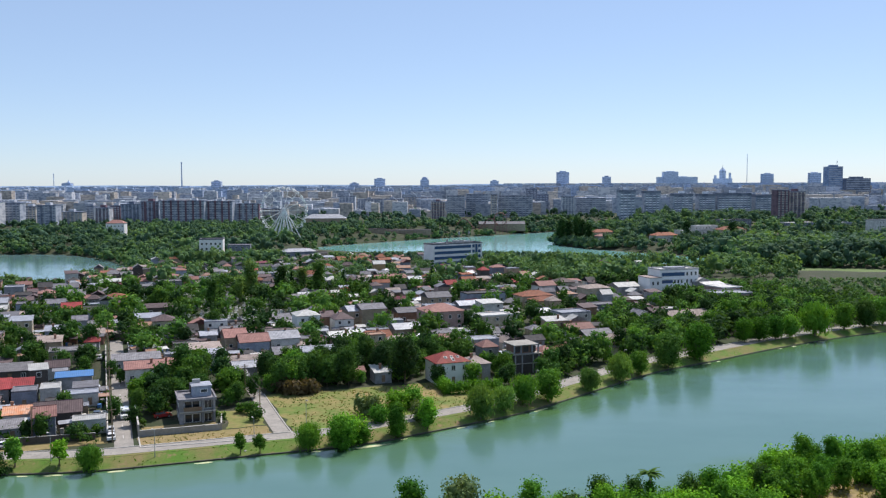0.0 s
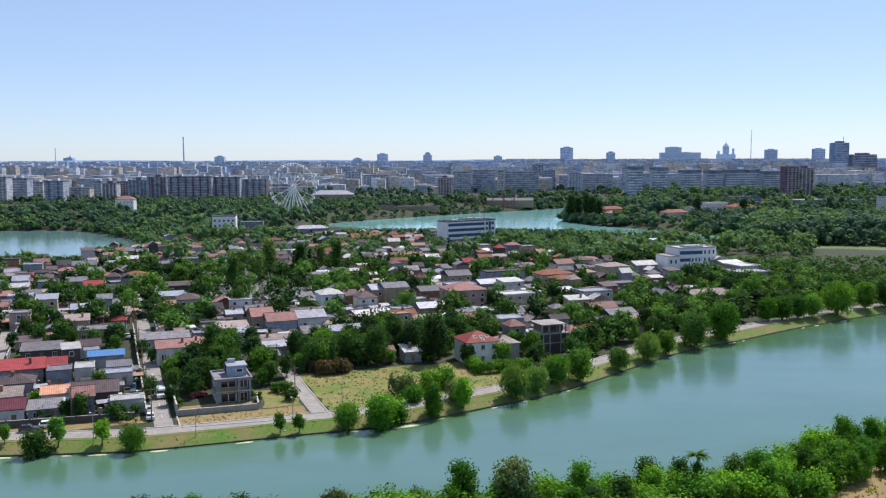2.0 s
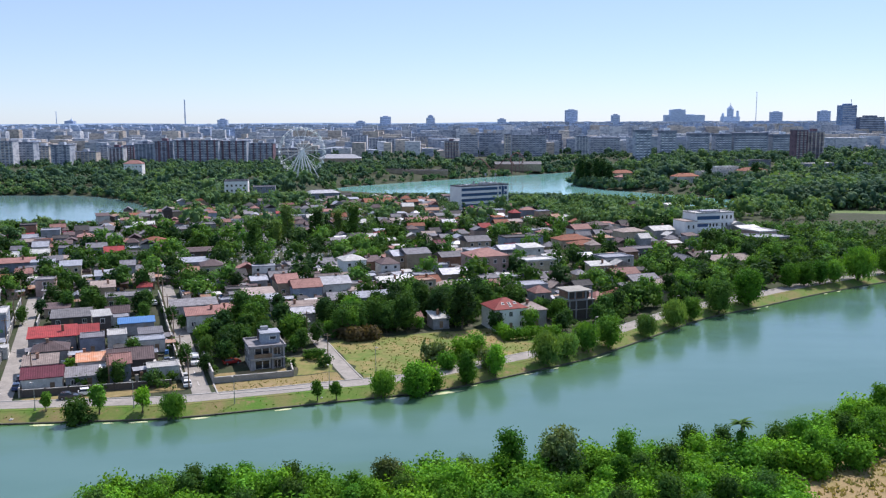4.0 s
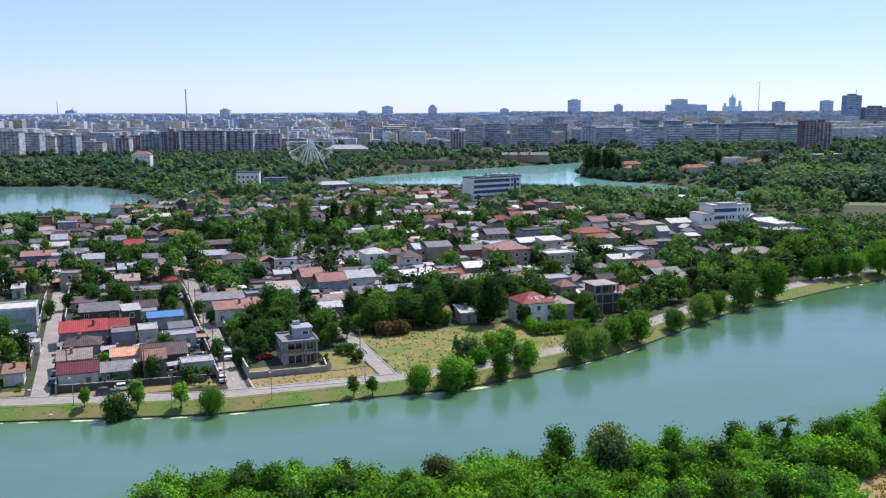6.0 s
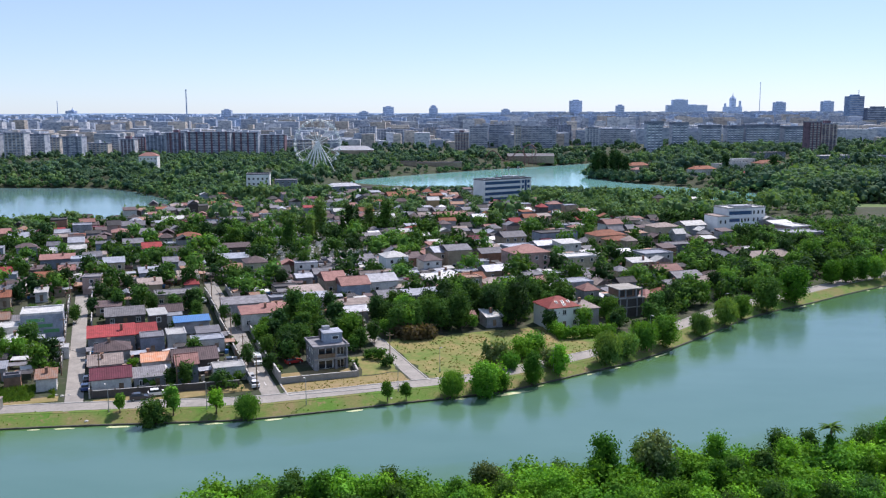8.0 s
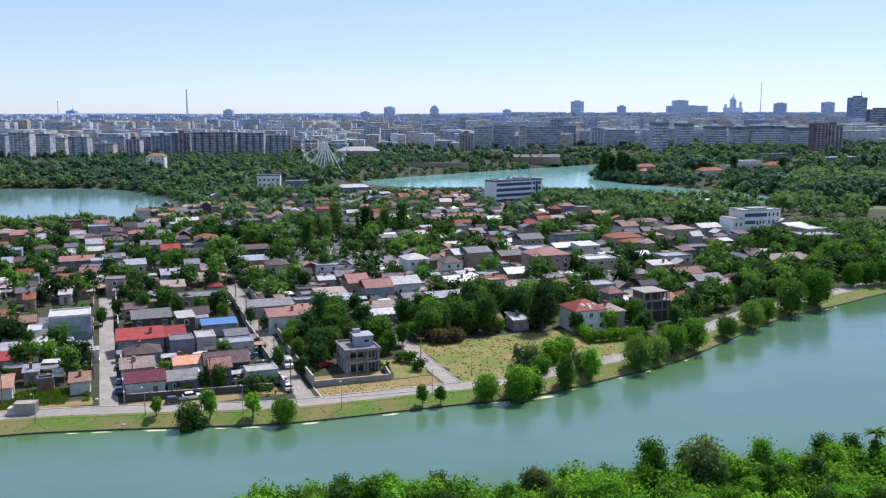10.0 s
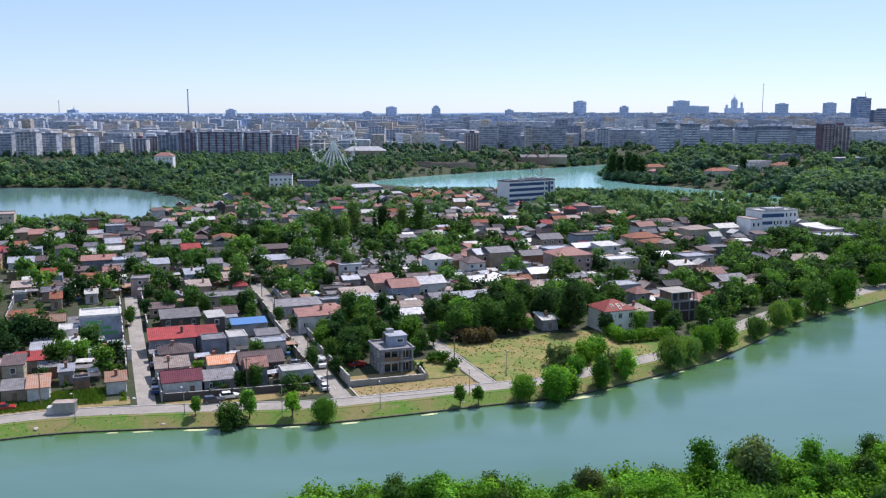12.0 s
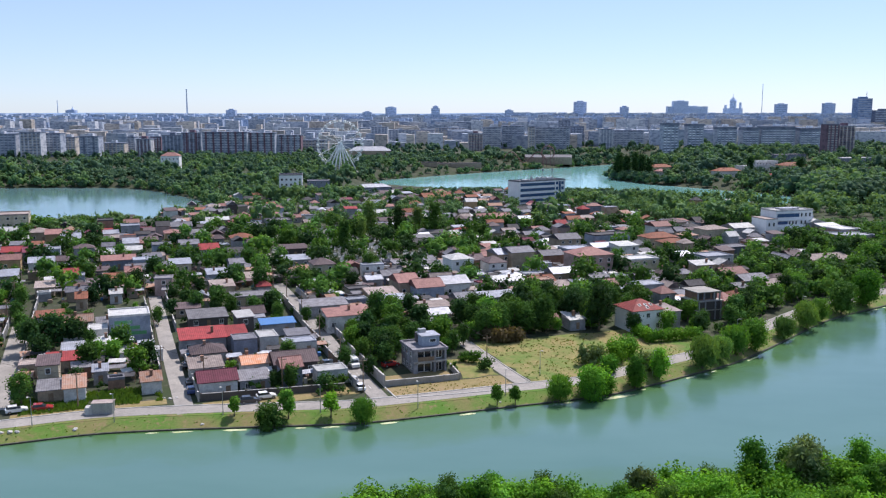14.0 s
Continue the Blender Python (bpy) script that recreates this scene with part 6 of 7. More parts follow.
house(-57.5, 546.7, 18.2, 9.0, 4.0, 'gable', 2.2, 'tile', 'white', 1, near=False)
house(-25.4, 443.3, 10.7, 8.0, 3.8, 'gable', 1.8, 'rose', 'cream', 1, near=False)
house(121.2, 383.3, 17.3, 12.0, 5.0, 'flat', 0.6, 'zinc', 'pink', 1, near=False, turn=6)
house(145.3, 349.4, 3.9, 7.0, 3.5, 'gable', 1.4, 'white', 'grey', 1, near=False)
plant('young0', -92.4, 170.1, 2.54, 0.87)
plant('darkbush', -84.9, 167.0, 4.00, 1.0)
plant('young1', -81.9, 169.7, 5.24, 1.29)
plant('young2', -73.7, 170.5, 0.10, 1.14)
plant('willow2', -67.3, 169.2, 1.72, 0.68)
plant('young0', -40.7, 179.3, 5.84, 0.94)
plant('young1', -36.9, 180.1, 0.80, 0.89)
plant('willow2', -27.4, 182.9, 5.00, 0.75)
plant('shore1', -20.9, 183.5, 4.58, 1.09)
plant('shore2', -9.7, 192.3, 3.52, 0.78)
plant('willow1', 8.9, 206.1, 0.36, 1.05)
plant('willow0', 14.7, 212.0, 5.52, 0.8)
plant('willow2', 20.1, 217.8, 4.56, 0.95)
plant('shore0', 26.6, 222.2, 5.48, 1.2)
plant('willow0', 38.5, 234.8, 1.52, 0.8)
plant('willow1', 48.6, 245.9, 0.08, 1.05)
plant('shore0', 56.0, 254.3, 5.40, 1.0)
plant('shore2', 66.5, 263.8, 0.90, 1.49)
plant('shore1', 78.3, 273.4, 0.48, 1.64)
plant('shore1', 101.1, 300.8, 0.44, 1.15)
plant('shore1', 107.1, 303.3, 2.86, 1.16)
plant('shore1', 113.2, 305.9, 5.28, 1.17)
plant('shore0', 119.2, 308.5, 0.40, 1.18)
plant('willow2', 130.1, 314.2, 1.32, 1.59)
plant('shore0', 145.4, 325.8, 4.12, 1.42)
plant('shore2', 155.1, 330.8, 3.16, 1.50)
plant('shore0', 164.8, 337.3, 4.40, 1.53)
plant('shore1', 188.1, 358.5, 0.76, 1.79)
plant('shore0', 216.9, 381.8, 3.08, 1.90)
plant('greybush', -17.2, 205.8, 5.60, 1.05)
plant('shrub0', -10.8, 208.8, 0.24, 1.25)
plant('shrub2', -7.1, 212.8, 3.84, 1.2)
plant('greybush', -4.4, 201.8, 4.92, 0.95)
plant('shrub1', -14.1, 199.5, 0.56, 0.95)
plant('bush1', -44.7, 206.9, 0.68, 1.17)
plant('bush0', -42.4, 201.2, 1.22, 1.14)
plant('bush1', -47.1, 207.7, 1.16, 0.96)
plant('drybush', -40.6, 227.0, 0.04, 1.64)
plant('drybush', -38.1, 224.1, 5.84, 1.62)
plant('drybush', -34.5, 225.3, 6.22, 1.63)
plant('biggreen', -136.3, 174.9, 1.08, 0.69)
plant('garden2', -132.2, 203.3, 3.84, 0.81)
plant('garden2', -128.3, 203.4, 3.04, 0.85)
plant('garden1', -119.6, 201.6, 3.48, 0.92)
plant('garden0', -84.2, 186.3, 4.06, 0.80)
plant('garden1', -87.2, 186.3, 3.68, 0.62)
plant('bush2', -76.9, 186.4, 2.46, 1.44)
plant('garden1', -68.2, 196.4, 2.42, 0.66)
plant('bigdark', -10.1, 237.5, 1.04, 1.10)
plant('bigdark', -16.2, 242.7, 5.38, 0.80)
plant('biggreen', -25.6, 234.6, 5.80, 0.96)
plant('biggreen', -33.9, 232.7, 6.22, 0.88)
plant('biggreen', -40.5, 234.8, 4.28, 0.71)
plant('garden2', 7.8, 235.9, 4.12, 0.89)
plant('garden1', -1.4, 235.3, 5.72, 0.85)
plant('tall0', -84.0, 387.8, 2.42, 1.15)
plant('tall1', -90.7, 348.8, 0.48, 0.92)
plant('tall1', -56.0, 396.9, 0.40, 1.07)
plant('tall2', -72.3, 396.8, 3.18, 0.95)
plant('tall0', -86.9, 379.3, 5.96, 0.75)
plant('tall0', -63.6, 400.5, 1.20, 0.87)
plant('conifer', -76.6, 406.0, 0.44, 0.97)
plant('conifer', -48.3, 426.1, 5.88, 0.91)
plant('conifer', -6.5, 455.4, 3.06, 1.08)
plant('conifer', -83.2, 513.0, 0.44, 0.85)
plant('conifer', -124.8, 478.9, 3.26, 0.74)
plant('conifer', -70.4, 411.8, 0.82, 0.98)
block(-548, 1017, 35, 14, 26, 0, 'grey', 'pale', 9, 8)
block(-512, 1012, 23, 14, 28, 0, 'pale', 'cream', 9, 5)
block(-500, 1037, 22, 14, 26, 0, 'grey', 'pale', 9, 5)
block(-493, 1067, 17, 14, 21, 0, 'cream', 'pale', 8, 4)
block(-441, 997, 21, 14, 24, 0, 'grey', 'pale', 9, 5, stripes='dim')
block(-423, 1016, 27, 12, 16, 0, 'cream', 'pale', 7, 6)
block(-413, 1046, 10, 12, 22, 0, 'grey', 'pale', 9, 2)
block(-395, 1036, 17, 12, 20, 0, 'pale', 'brick', 8, 4)
block(-387, 1056, 12, 12, 22, 0, 'brick', 'pale', 9, 3)
block(-364, 1042, 22, 14, 24, 0, 'grey', 'dim', 10, 5)
block(-340, 1037, 22, 14, 27, 0, 'grey', 'brick', 10, 5, stripes='brick')
block(-300, 1027, 50, 14, 28, 0, 'grey', 'pale', 10, 12, stripes='brick')
block(-261, 1037, 31, 14, 27, 0, 'grey', 'pale', 10, 8, stripes='brick')
block(-233, 1052, 30, 14, 24, 0, 'brick', 'pale', 9, 8, stripes='grey')
block(-207, 1086, 31, 12, 17, 0, 'cream', 'pale', 5, 8)
block(-150, 1357, 25, 14, 27, 0, 'pale', 'grey', 11, 5)
block(-104, 1407, 71, 14, 21, 0, 'pale', 'grey', 9, 14)
block(-45, 1457, 47, 14, 23, 0, 'cream', 'grey', 9, 9)
block(-12, 1207, 19, 14, 22, 0, 'cream', 'brick', 6, 5)
block(12, 1257, 25, 14, 29, 0, 'grey', 'pale', 10, 6)
block(42, 1267, 31, 14, 31, 0, 'grey', 'pale', 10, 7)
block(63, 1216, 8, 12, 31, 0, 'cream', 'pale', 10, 2)
block(93, 1237, 47, 14, 29, 0, 'grey', 'pale', 10, 10)
block(131, 1407, 17, 14, 35, 0, 'dim', 'grey', 13, 3)
block(137, 1307, 18, 14, 28, 0, 'dim', 'grey', 10, 4)
block(161, 1207, 16, 14, 26, 0, 'pale', 'grey', 10, 4)
block(196, 1237, 41, 14, 22, 0, 'grey', 'pale', 9, 9)
block(216, 1088, 19, 16, 33, 0, 'grey', 'white', 10, 4, attic=3.2)
block(247, 1093, 19, 16, 29, 0, 'grey', 'white', 10, 4, attic=3.2)
block(281, 1083, 23, 16, 25, 0, 'grey', 'white', 9, 5, attic=3.2)
block(311, 1088, 19, 16, 24, 0, 'grey', 'white', 9, 5, attic=3.2)
block(345, 1093, 40, 16, 25, 0, 'grey', 'white', 9, 9, attic=3.2)
block(383, 1088, 27, 16, 23, 0, 'grey', 'white', 9, 6, attic=3.2)
block(357, 968, 13, 16, 32, 0, 'brick', 'cream', 13, 3)
block(374, 973, 17, 16, 30, 0, 'cream', 'brick', 12, 4)
house(213.3, 769.6, 37.0, 12.0, 7.0, 'flat', 0.6, 'white', 'white', 2, near=False, label='white modern lakeside house with flat roofs')
house(221.4, 778.8, 23.5, 10.0, 10.0, 'flat', 0.6, 'white', 'white', 3, near=False)
house(180.9, 749.4, 22.3, 10.0, 5.0, 'hip', 2.5, 'tile', 'white', 1, near=False)
house(239.6, 762.2, 24.5, 12.0, 8.0, 'hip', 2.5, 'tile', 'cream', 2, near=False)
house(262.8, 742.5, 24.8, 12.0, 5.0, 'hip', 2.5, 'rose', 'cream', 1, near=False)
house(247.6, 741.4, 14.3, 10.0, 4.0, 'hip', 2.0, 'pale', 'cream', 1, near=False)
house(136.7, 793.1, 20.0, 10.0, 5.0, 'hip', 2.5, 'tile', 'cream', 1, near=False)
house(133.0, 775.9, 9.0, 8.0, 4.0, 'hip', 2.0, 'rose', 'white', 1, near=False)
house(271.4, 861.2, 36.1, 14.0, 8.0, 'flat', 0.6, 'grey', 'slate', 2, near=False)
house(333.3, 856.7, 37.1, 14.0, 5.0, 'flat', 0.5, 'white', 'slate', 1, near=False)
house(358.7, 831.8, 24.0, 14.0, 7.0, 'flat', 0.5, 'zinc', 'slate', 1, near=False)
house(363.7, 749.4, 26.9, 14.0, 16.0, 'flat', 0.8, 'white', 'white', 5, near=False, label='tall white apartment house above the trees')
house(-101.0, 615.6, 22.8, 9.0, 4.0, 'hip', 2.0, 'zinc', 'slate', 1, near=False)
house(210, 712, 15, 11, 4.5, 'hip', 2.6, 'red', 'brick', 1, near=False, label='lakeside pavilion with a dark red hipped roof')
plant('tall2', 219, 690, 1.0, 1.35)
plant('tall2', 196, 735, 2.0, 1.2)
plant('tall2', 102.9, 803.6, 3.40, 1.53)
plant('tall2', 107.5, 794.8, 3.08, 1.37)
plant('tall2', 114.7, 791.2, 0.56, 1.50)
plant('tall2', 117.7, 780.2, 4.48, 1.42)
plant('tall2', 122.0, 771.9, 4.16, 1.20)
plant('tall2', 101.1, 808.0, 4.58, 1.05)
plant('biggreen', -74.2, 201.6, 2.52, 0.51)
plant('biggreen', -71.0, 206.8, 5.96, 0.55)
plant('biggreen', -67.6, 210.5, 3.12, 0.56)
plant('biggreen', -63.3, 212.5, 4.36, 0.59)
plant('biggreen', -59.8, 218.7, 1.52, 0.55)
plant('biggreen', -72.3, 220.4, 5.96, 0.56)
plant('biggreen', -65.5, 225.7, 0.44, 0.57)
plant('biggreen', -49.7, 214.5, 5.88, 0.54)
plant('biggreen', -46.8, 220.7, 1.16, 0.56)
plant('biggreen', -51.1, 226.5, 1.96, 0.54)
plant('garden1', -150.0, 210.9, 4.68, 1.24)
plant('garden1', -146.3, 213.4, 2.70, 1.34)
plant('garden1', -141.3, 214.6, 5.82, 1.18)
plant('biggreen', -179.6, 297.4, 5.44, 0.52)
plant('garden0', -167.0, 289.5, 6.20, 0.87)
plant('biggreen', -152.0, 275.7, 5.78, 0.55)
plant('garden1', -145.9, 273.3, 4.98, 1.08)
plant('garden1', -148.0, 294.6, 1.12, 1.16)
plant('garden1', -153.4, 256.6, 5.02, 0.78)
plant('garden1', -125.7, 254.4, 3.76, 0.77)
plant('garden0', -115.3, 248.4, 3.34, 1.08)
plant('garden1', -132.9, 310.7, 5.70, 0.76)
plant('garden0', -120.1, 310.9, 2.92, 1.17)
plant('biggreen', -107.9, 272.4, 0.24, 0.79)
plant('garden0', -117.5, 282.3, 1.36, 1.06)
plant('garden0', -94.4, 272.7, 4.44, 1.03)
plant('garden0', -92.7, 305.6, 2.46, 0.75)
plant('garden1', -80.6, 277.1, 0.16, 0.94)
plant('biggreen', -77.3, 300.4, 5.64, 0.79)
plant('garden0', -114.8, 360.1, 5.24, 1.21)
plant('garden1', -126.8, 387.4, 6.04, 0.94)
plant('biggreen', -208.2, 321.7, 1.56, 0.48)
plant('biggreen', -191.9, 321.8, 1.52, 0.48)
plant('garden1', -126.4, 272.1, 4.14, 0.77)
plant('garden1', -127.0, 245.1, 3.38, 0.70)
plant('garden1', -111.2, 254.8, 1.36, 0.63)
plant('garden0', -86.1, 290.2, 2.84, 0.82)
plant('garden1', -92.8, 285.4, 6.00, 0.81)
plant('biggreen', -180.1, 262.8, 1.56, 0.43)
plant('garden1', -61.3, 247.6, 4.74, 0.94)
plant('garden1', -64.8, 238.8, 4.36, 0.90)
plant('garden1', -57.0, 233.9, 5.12, 0.80)

for x, y, k in ((103, 326, 1.15), (75, 297, 0.85), (60, 283, 0.8), (92, 312, 0.9), (118, 338, 0.9), (132, 352, 0.85), (66, 306, 0.7), (48, 268, 0.75), (84, 322, 0.6)):
    plant("bigbright", x, y, x * 1.7, k)
for x, y, k in ((98, 338, 0.8), (110, 350, 0.8), (82, 300, 0.7), (55, 280, 0.7), (39, 262, 0.75), (34, 252, 0.7), (70, 290, 0.7), (122, 330, 0.75), (140, 345, 0.8)):
    plant("bigdark", x, y, x * 1.3, k)
for x, y, k in ((-155, 217, 0.6), (-151, 223, 0.6), (-145, 220, 0.55), (-137.5, 214, 0.5), (-160, 226, 0.55), (-166, 236, 0.6), (-150, 232, 0.5), (-172, 252, 0.6), (-176, 258, 0.55), (-104, 244, 0.6), (-111, 247, 0.55), (-97, 241, 0.5), (-89, 239, 0.45), (-121, 249, 0.6), (-84, 232, 0.4), (-100, 252, 0.6), (-128, 236, 0.5)):
    plant("biggreen", x, y, x * 1.9, k)
# the grove along the back of the meadow
grove = random.Random(41)
for i in range(46):
    a, b = grove.uniform(39, 96), grove.uniform(226, 246)
    x, y = town(a, b)
    if all((x - tx) ** 2 + (y - ty) ** 2 > (1.2 + tr) ** 2 for tx, ty, tr in TAKEN):
        plant(grove.choice(["biggreen", "bigdark", "garden0", "garden1", "garden2"]), x, y, grove.uniform(0, 6.28), grove.uniform(0.55, 0.85), group="grove behind the meadow")

# ---- the rest of the neighbourhood: houses and garden trees, plot by plot ----


def free(x, y, r):
    return all((x - tx) ** 2 + (y - ty) ** 2 > (r + tr) ** 2 for tx, ty, tr in TAKEN)


def dry_land(x, y, gap):
    d, e = edges_at(x, y)
    return d > gap + 6 and e > gap


def on_street(a, b, gap=3.6):
    if b < 335 and abs(a + 69.0) < gap:
        return True
    if b < 303 and abs(a + 34.0) < gap:
        return True
    if b < 308 and abs(a - 4.3) < gap:
        return True
    return b < 262 and abs(a - 36.4) < gap


def wooded(a, b):
    """How likely a plot is trees rather than a house."""
    x, y = town(a, b)
    if 38 < a < 84 and 186 < b < 223 or 6 < a < 35 and 180 < b < 206 or -66 < a < -37 and 190 < b < 217:
        return None                          # the open meadow and plots
    if -31 < a < 2.5 and b < 207:
        return 1.0                           # the bushes behind the lakeside fence
    if 7 < a < 35 and 204 < b < 250:
        return 1.0                           # the grove behind the villa
    if 38 < a < 100 and 222 < b < 258 or 84 < a < 102 and b < 232:
        return 0.97
    if 10 < a < 72 and 325 < b < 440:
        return 0.89                          # the old graveyard's trees
    if -31 < a < 1 and 236 < b < 300 or -66 < a < -38 and 250 < b < 300:
        return 0.62
    if a > 100 and b < 236:
        return 0.93
    if a > 165 and b < 300 or a > 225:
        return 0.95
    if y > 610 or x < -210 and y > 470:
        return 0.9
    if y > 430:
        return 0.5
    if a > 110:
        return 0.36
    return 0.47


def head_room(x, y):
    """How high things may stand here above the ground, where the upper lakes show over them."""
    if -125 < x < 190 and 470 < y < 735:
        top = 52 * (1 - y / 742.0)
    elif x < -150 and y < 500 and x < -0.42 * y:
        top = 60 * (1 - y / 522.0)
    elif x > 0.25 * y and 380 < y < 548:
        top = 40 * (1 - y / 552.0)
    else:
        return 99.0
    return top - land_at(x, y)


ROOF_MIX = ["asbestos"] * 5 + ["zinc"] * 3 + ["grey"] * 5 + ["pale"] * 3 + ["rose"] * 4 + ["tile"] * 3 + ["brown"] * 5 + ["red"] + ["dark"] * 5 + ["white"] * 3 + ["rust"] * 2 + ["maroon"]
WALL_MIX = ["cream"] * 3 + ["white"] * 3 + ["grey"] * 6 + ["tan"] * 5 + ["blue"] * 2 + ["slate"] * 2 + ["pink"] * 2 + ["ochre", "brick", "brick", "dark", "dark", "dark"]
fill = random.Random(77)
far_green, mid_green, low_green = [], [], []
far_houses = Many()
shore_green = []
for bi in range(48):
    b = 196 + 8.9 * bi
    for ai in range(60):
        a = -205 + 8.3 * ai + (bi % 2) * 3 + fill.uniform(-1.6, 1.6)
        bb = b + fill.uniform(-2.2, 2.2)
        x, y = town(a, bb)
        odds = wooded(a, bb)
        if odds is None or not dry_land(x, y, 9.0) or on_street(a, bb) or x < -330:
            continue
        if abs(x + 22) > 0.56 * y + 26:       # beyond what lies before the lake view
            continue
        grave_yard = odds == 0.89
        if grave_yard and fill.random() < 0.5:
            continue
        if fill.random() > odds and not grave_yard:
            if on_street(a, bb, 6.8) or not free(x, y, 3.5):
                continue
            room = head_room(x, y)
            if room < 4.2:
                continue
            two = fill.random() < 0.1 and room > 9
            kind = fill.choice(["gable", "gable", "gable_y", "hip", "hip", "shed", "shed", "shed", "flat"])
            w, d, h = fill.uniform(4.0, 7.6), fill.uniform(3.8, 6.2), fill.uniform(4.4, 5.6) if two else fill.uniform(2.1, 3.1)
            roof = fill.choice(ROOF_MIX)
            if roof in ("tile", "red", "brown", "rose") and kind == "flat":
                roof = "zinc"
            rise = {"shed": fill.uniform(0.5, 1.1), "flat": 0.35}.get(kind, fill.uniform(1.1, 1.9))
            wall, turn = fill.choice(WALL_MIX), AXIS + fill.gauss(0, 4)
            if y > 330:
                far_houses.house(x, y, w, d, h, kind, rise, roof, wall, turn)
            else:
                house(x, y, w, d, h, kind, rise, roof, wall, 2 if two else 1, turn, near=False, annex=fill.random() < 0.6)
        else:
            if odds == 1.0 and bb < 208:
                low_green += [(x + fill.uniform(-3, 3), y + fill.uniform(-3, 3), fill.uniform(1.8, 3.6)) for _ in range(3)]
                continue
            for _ in range(3 if odds > 0.9 else 1):
                tx, ty = x + fill.uniform(-3, 3), y + fill.uniform(-3, 3)
                if not free(tx, ty, 1.7) or on_street(*to_town(tx, ty), 3.2):
                    continue
                s = fill.uniform(0.6, 1.15)
                s = min(s * (0.75 if y > 430 else 1.0), head_room(tx, ty) / 8.0)
                if s < 0.25:
                    continue
                if y > 262 or a > 120:
                    (mid_green if y < 430 else far_green).append((tx, ty, 8.0 * s))
                    continue
                key = fill.choice(["garden0", "garden0", "garden1", "garden1", "garden2", "bush0", "bush1"]) if odds < 0.9 else fill.choice(["garden0", "garden1", "garden2", "garden0", "biggreen"])
                plant(key, tx, ty, fill.uniform(0, 6.28), s if key != "biggreen" else s * 0.8, group="garden trees")
far_houses.done("far_houses", "crowded small houses with grey, red and white roofs")
# undergrowth between the plots
for _ in range(1300):
    a, bb = fill.uniform(-150, 170), fill.uniform(192, 430)
    x, y = town(a, bb)
    if wooded(a, bb) is None or not dry_land(x, y, 8) or on_street(a, bb, 3.0) or not free(x, y, 0.5):
        continue
    low_green.append((x, y, fill.uniform(1.2, 3.4)))
for _ in range(700):                          # the wooded bank towards the east
    x, y = fill.uniform(30, 330), fill.uniform(225, 430)
    a, bb = to_town(x, y)
    d = edges_at(x, y)[0]
    if 13 < d < 60 and a > 100 and free(x, y, 2.6):
        mid_green.append((x, y, fill.uniform(4, 7.5)))
woods("garden_undergrowth", low_green, "bushes and undergrowth filling the gardens", "leaf", 6, 60, 1.0, 0.55)
woods("garden_trees", mid_green[::3], "bright green garden trees crowding between the farther houses", "leaf_garden", 5, 240, 0.72, 0.5)
woods("garden_trees", mid_green[1::3], "garden trees crowding between the farther houses", "leaf", 7, 240, 0.72, 0.5)
woods("garden_trees", mid_green[2::3], "dark garden trees crowding between the farther houses", "leaf_dark", 8, 240, 0.72, 0.5)
# outbuildings and lean-tos in the yards
for _ in range(1300):
    a, bb = fill.uniform(-130, 130), fill.uniform(196, 345)
    x, y = town(a, bb)
    odds = wooded(a, bb)
    if odds is None or odds > 0.6 or not dry_land(x, y, 12) or on_street(a, bb, 4.2) or not free(x, y, 1.7):
        continue
    w, d = fill.uniform(2.4, 4.4), fill.uniform(2.0, 3.6)
    house(x, y, w, d, fill.uniform(1.9, 2.5), fill.choice(["shed", "shed", "flat", "gable"]), fill.uniform(0.3, 0.7), fill.choice(["asbestos", "zinc", "rust", "dark", "pale", "grey", "brown", "white"]), fill.choice(["grey", "tan", "dark", "white", "brick"]), 1, AXIS + fill.uniform(-5, 5), near=False, chimney=False, over=0.2, sides="", name="garden_shed", category="shed")

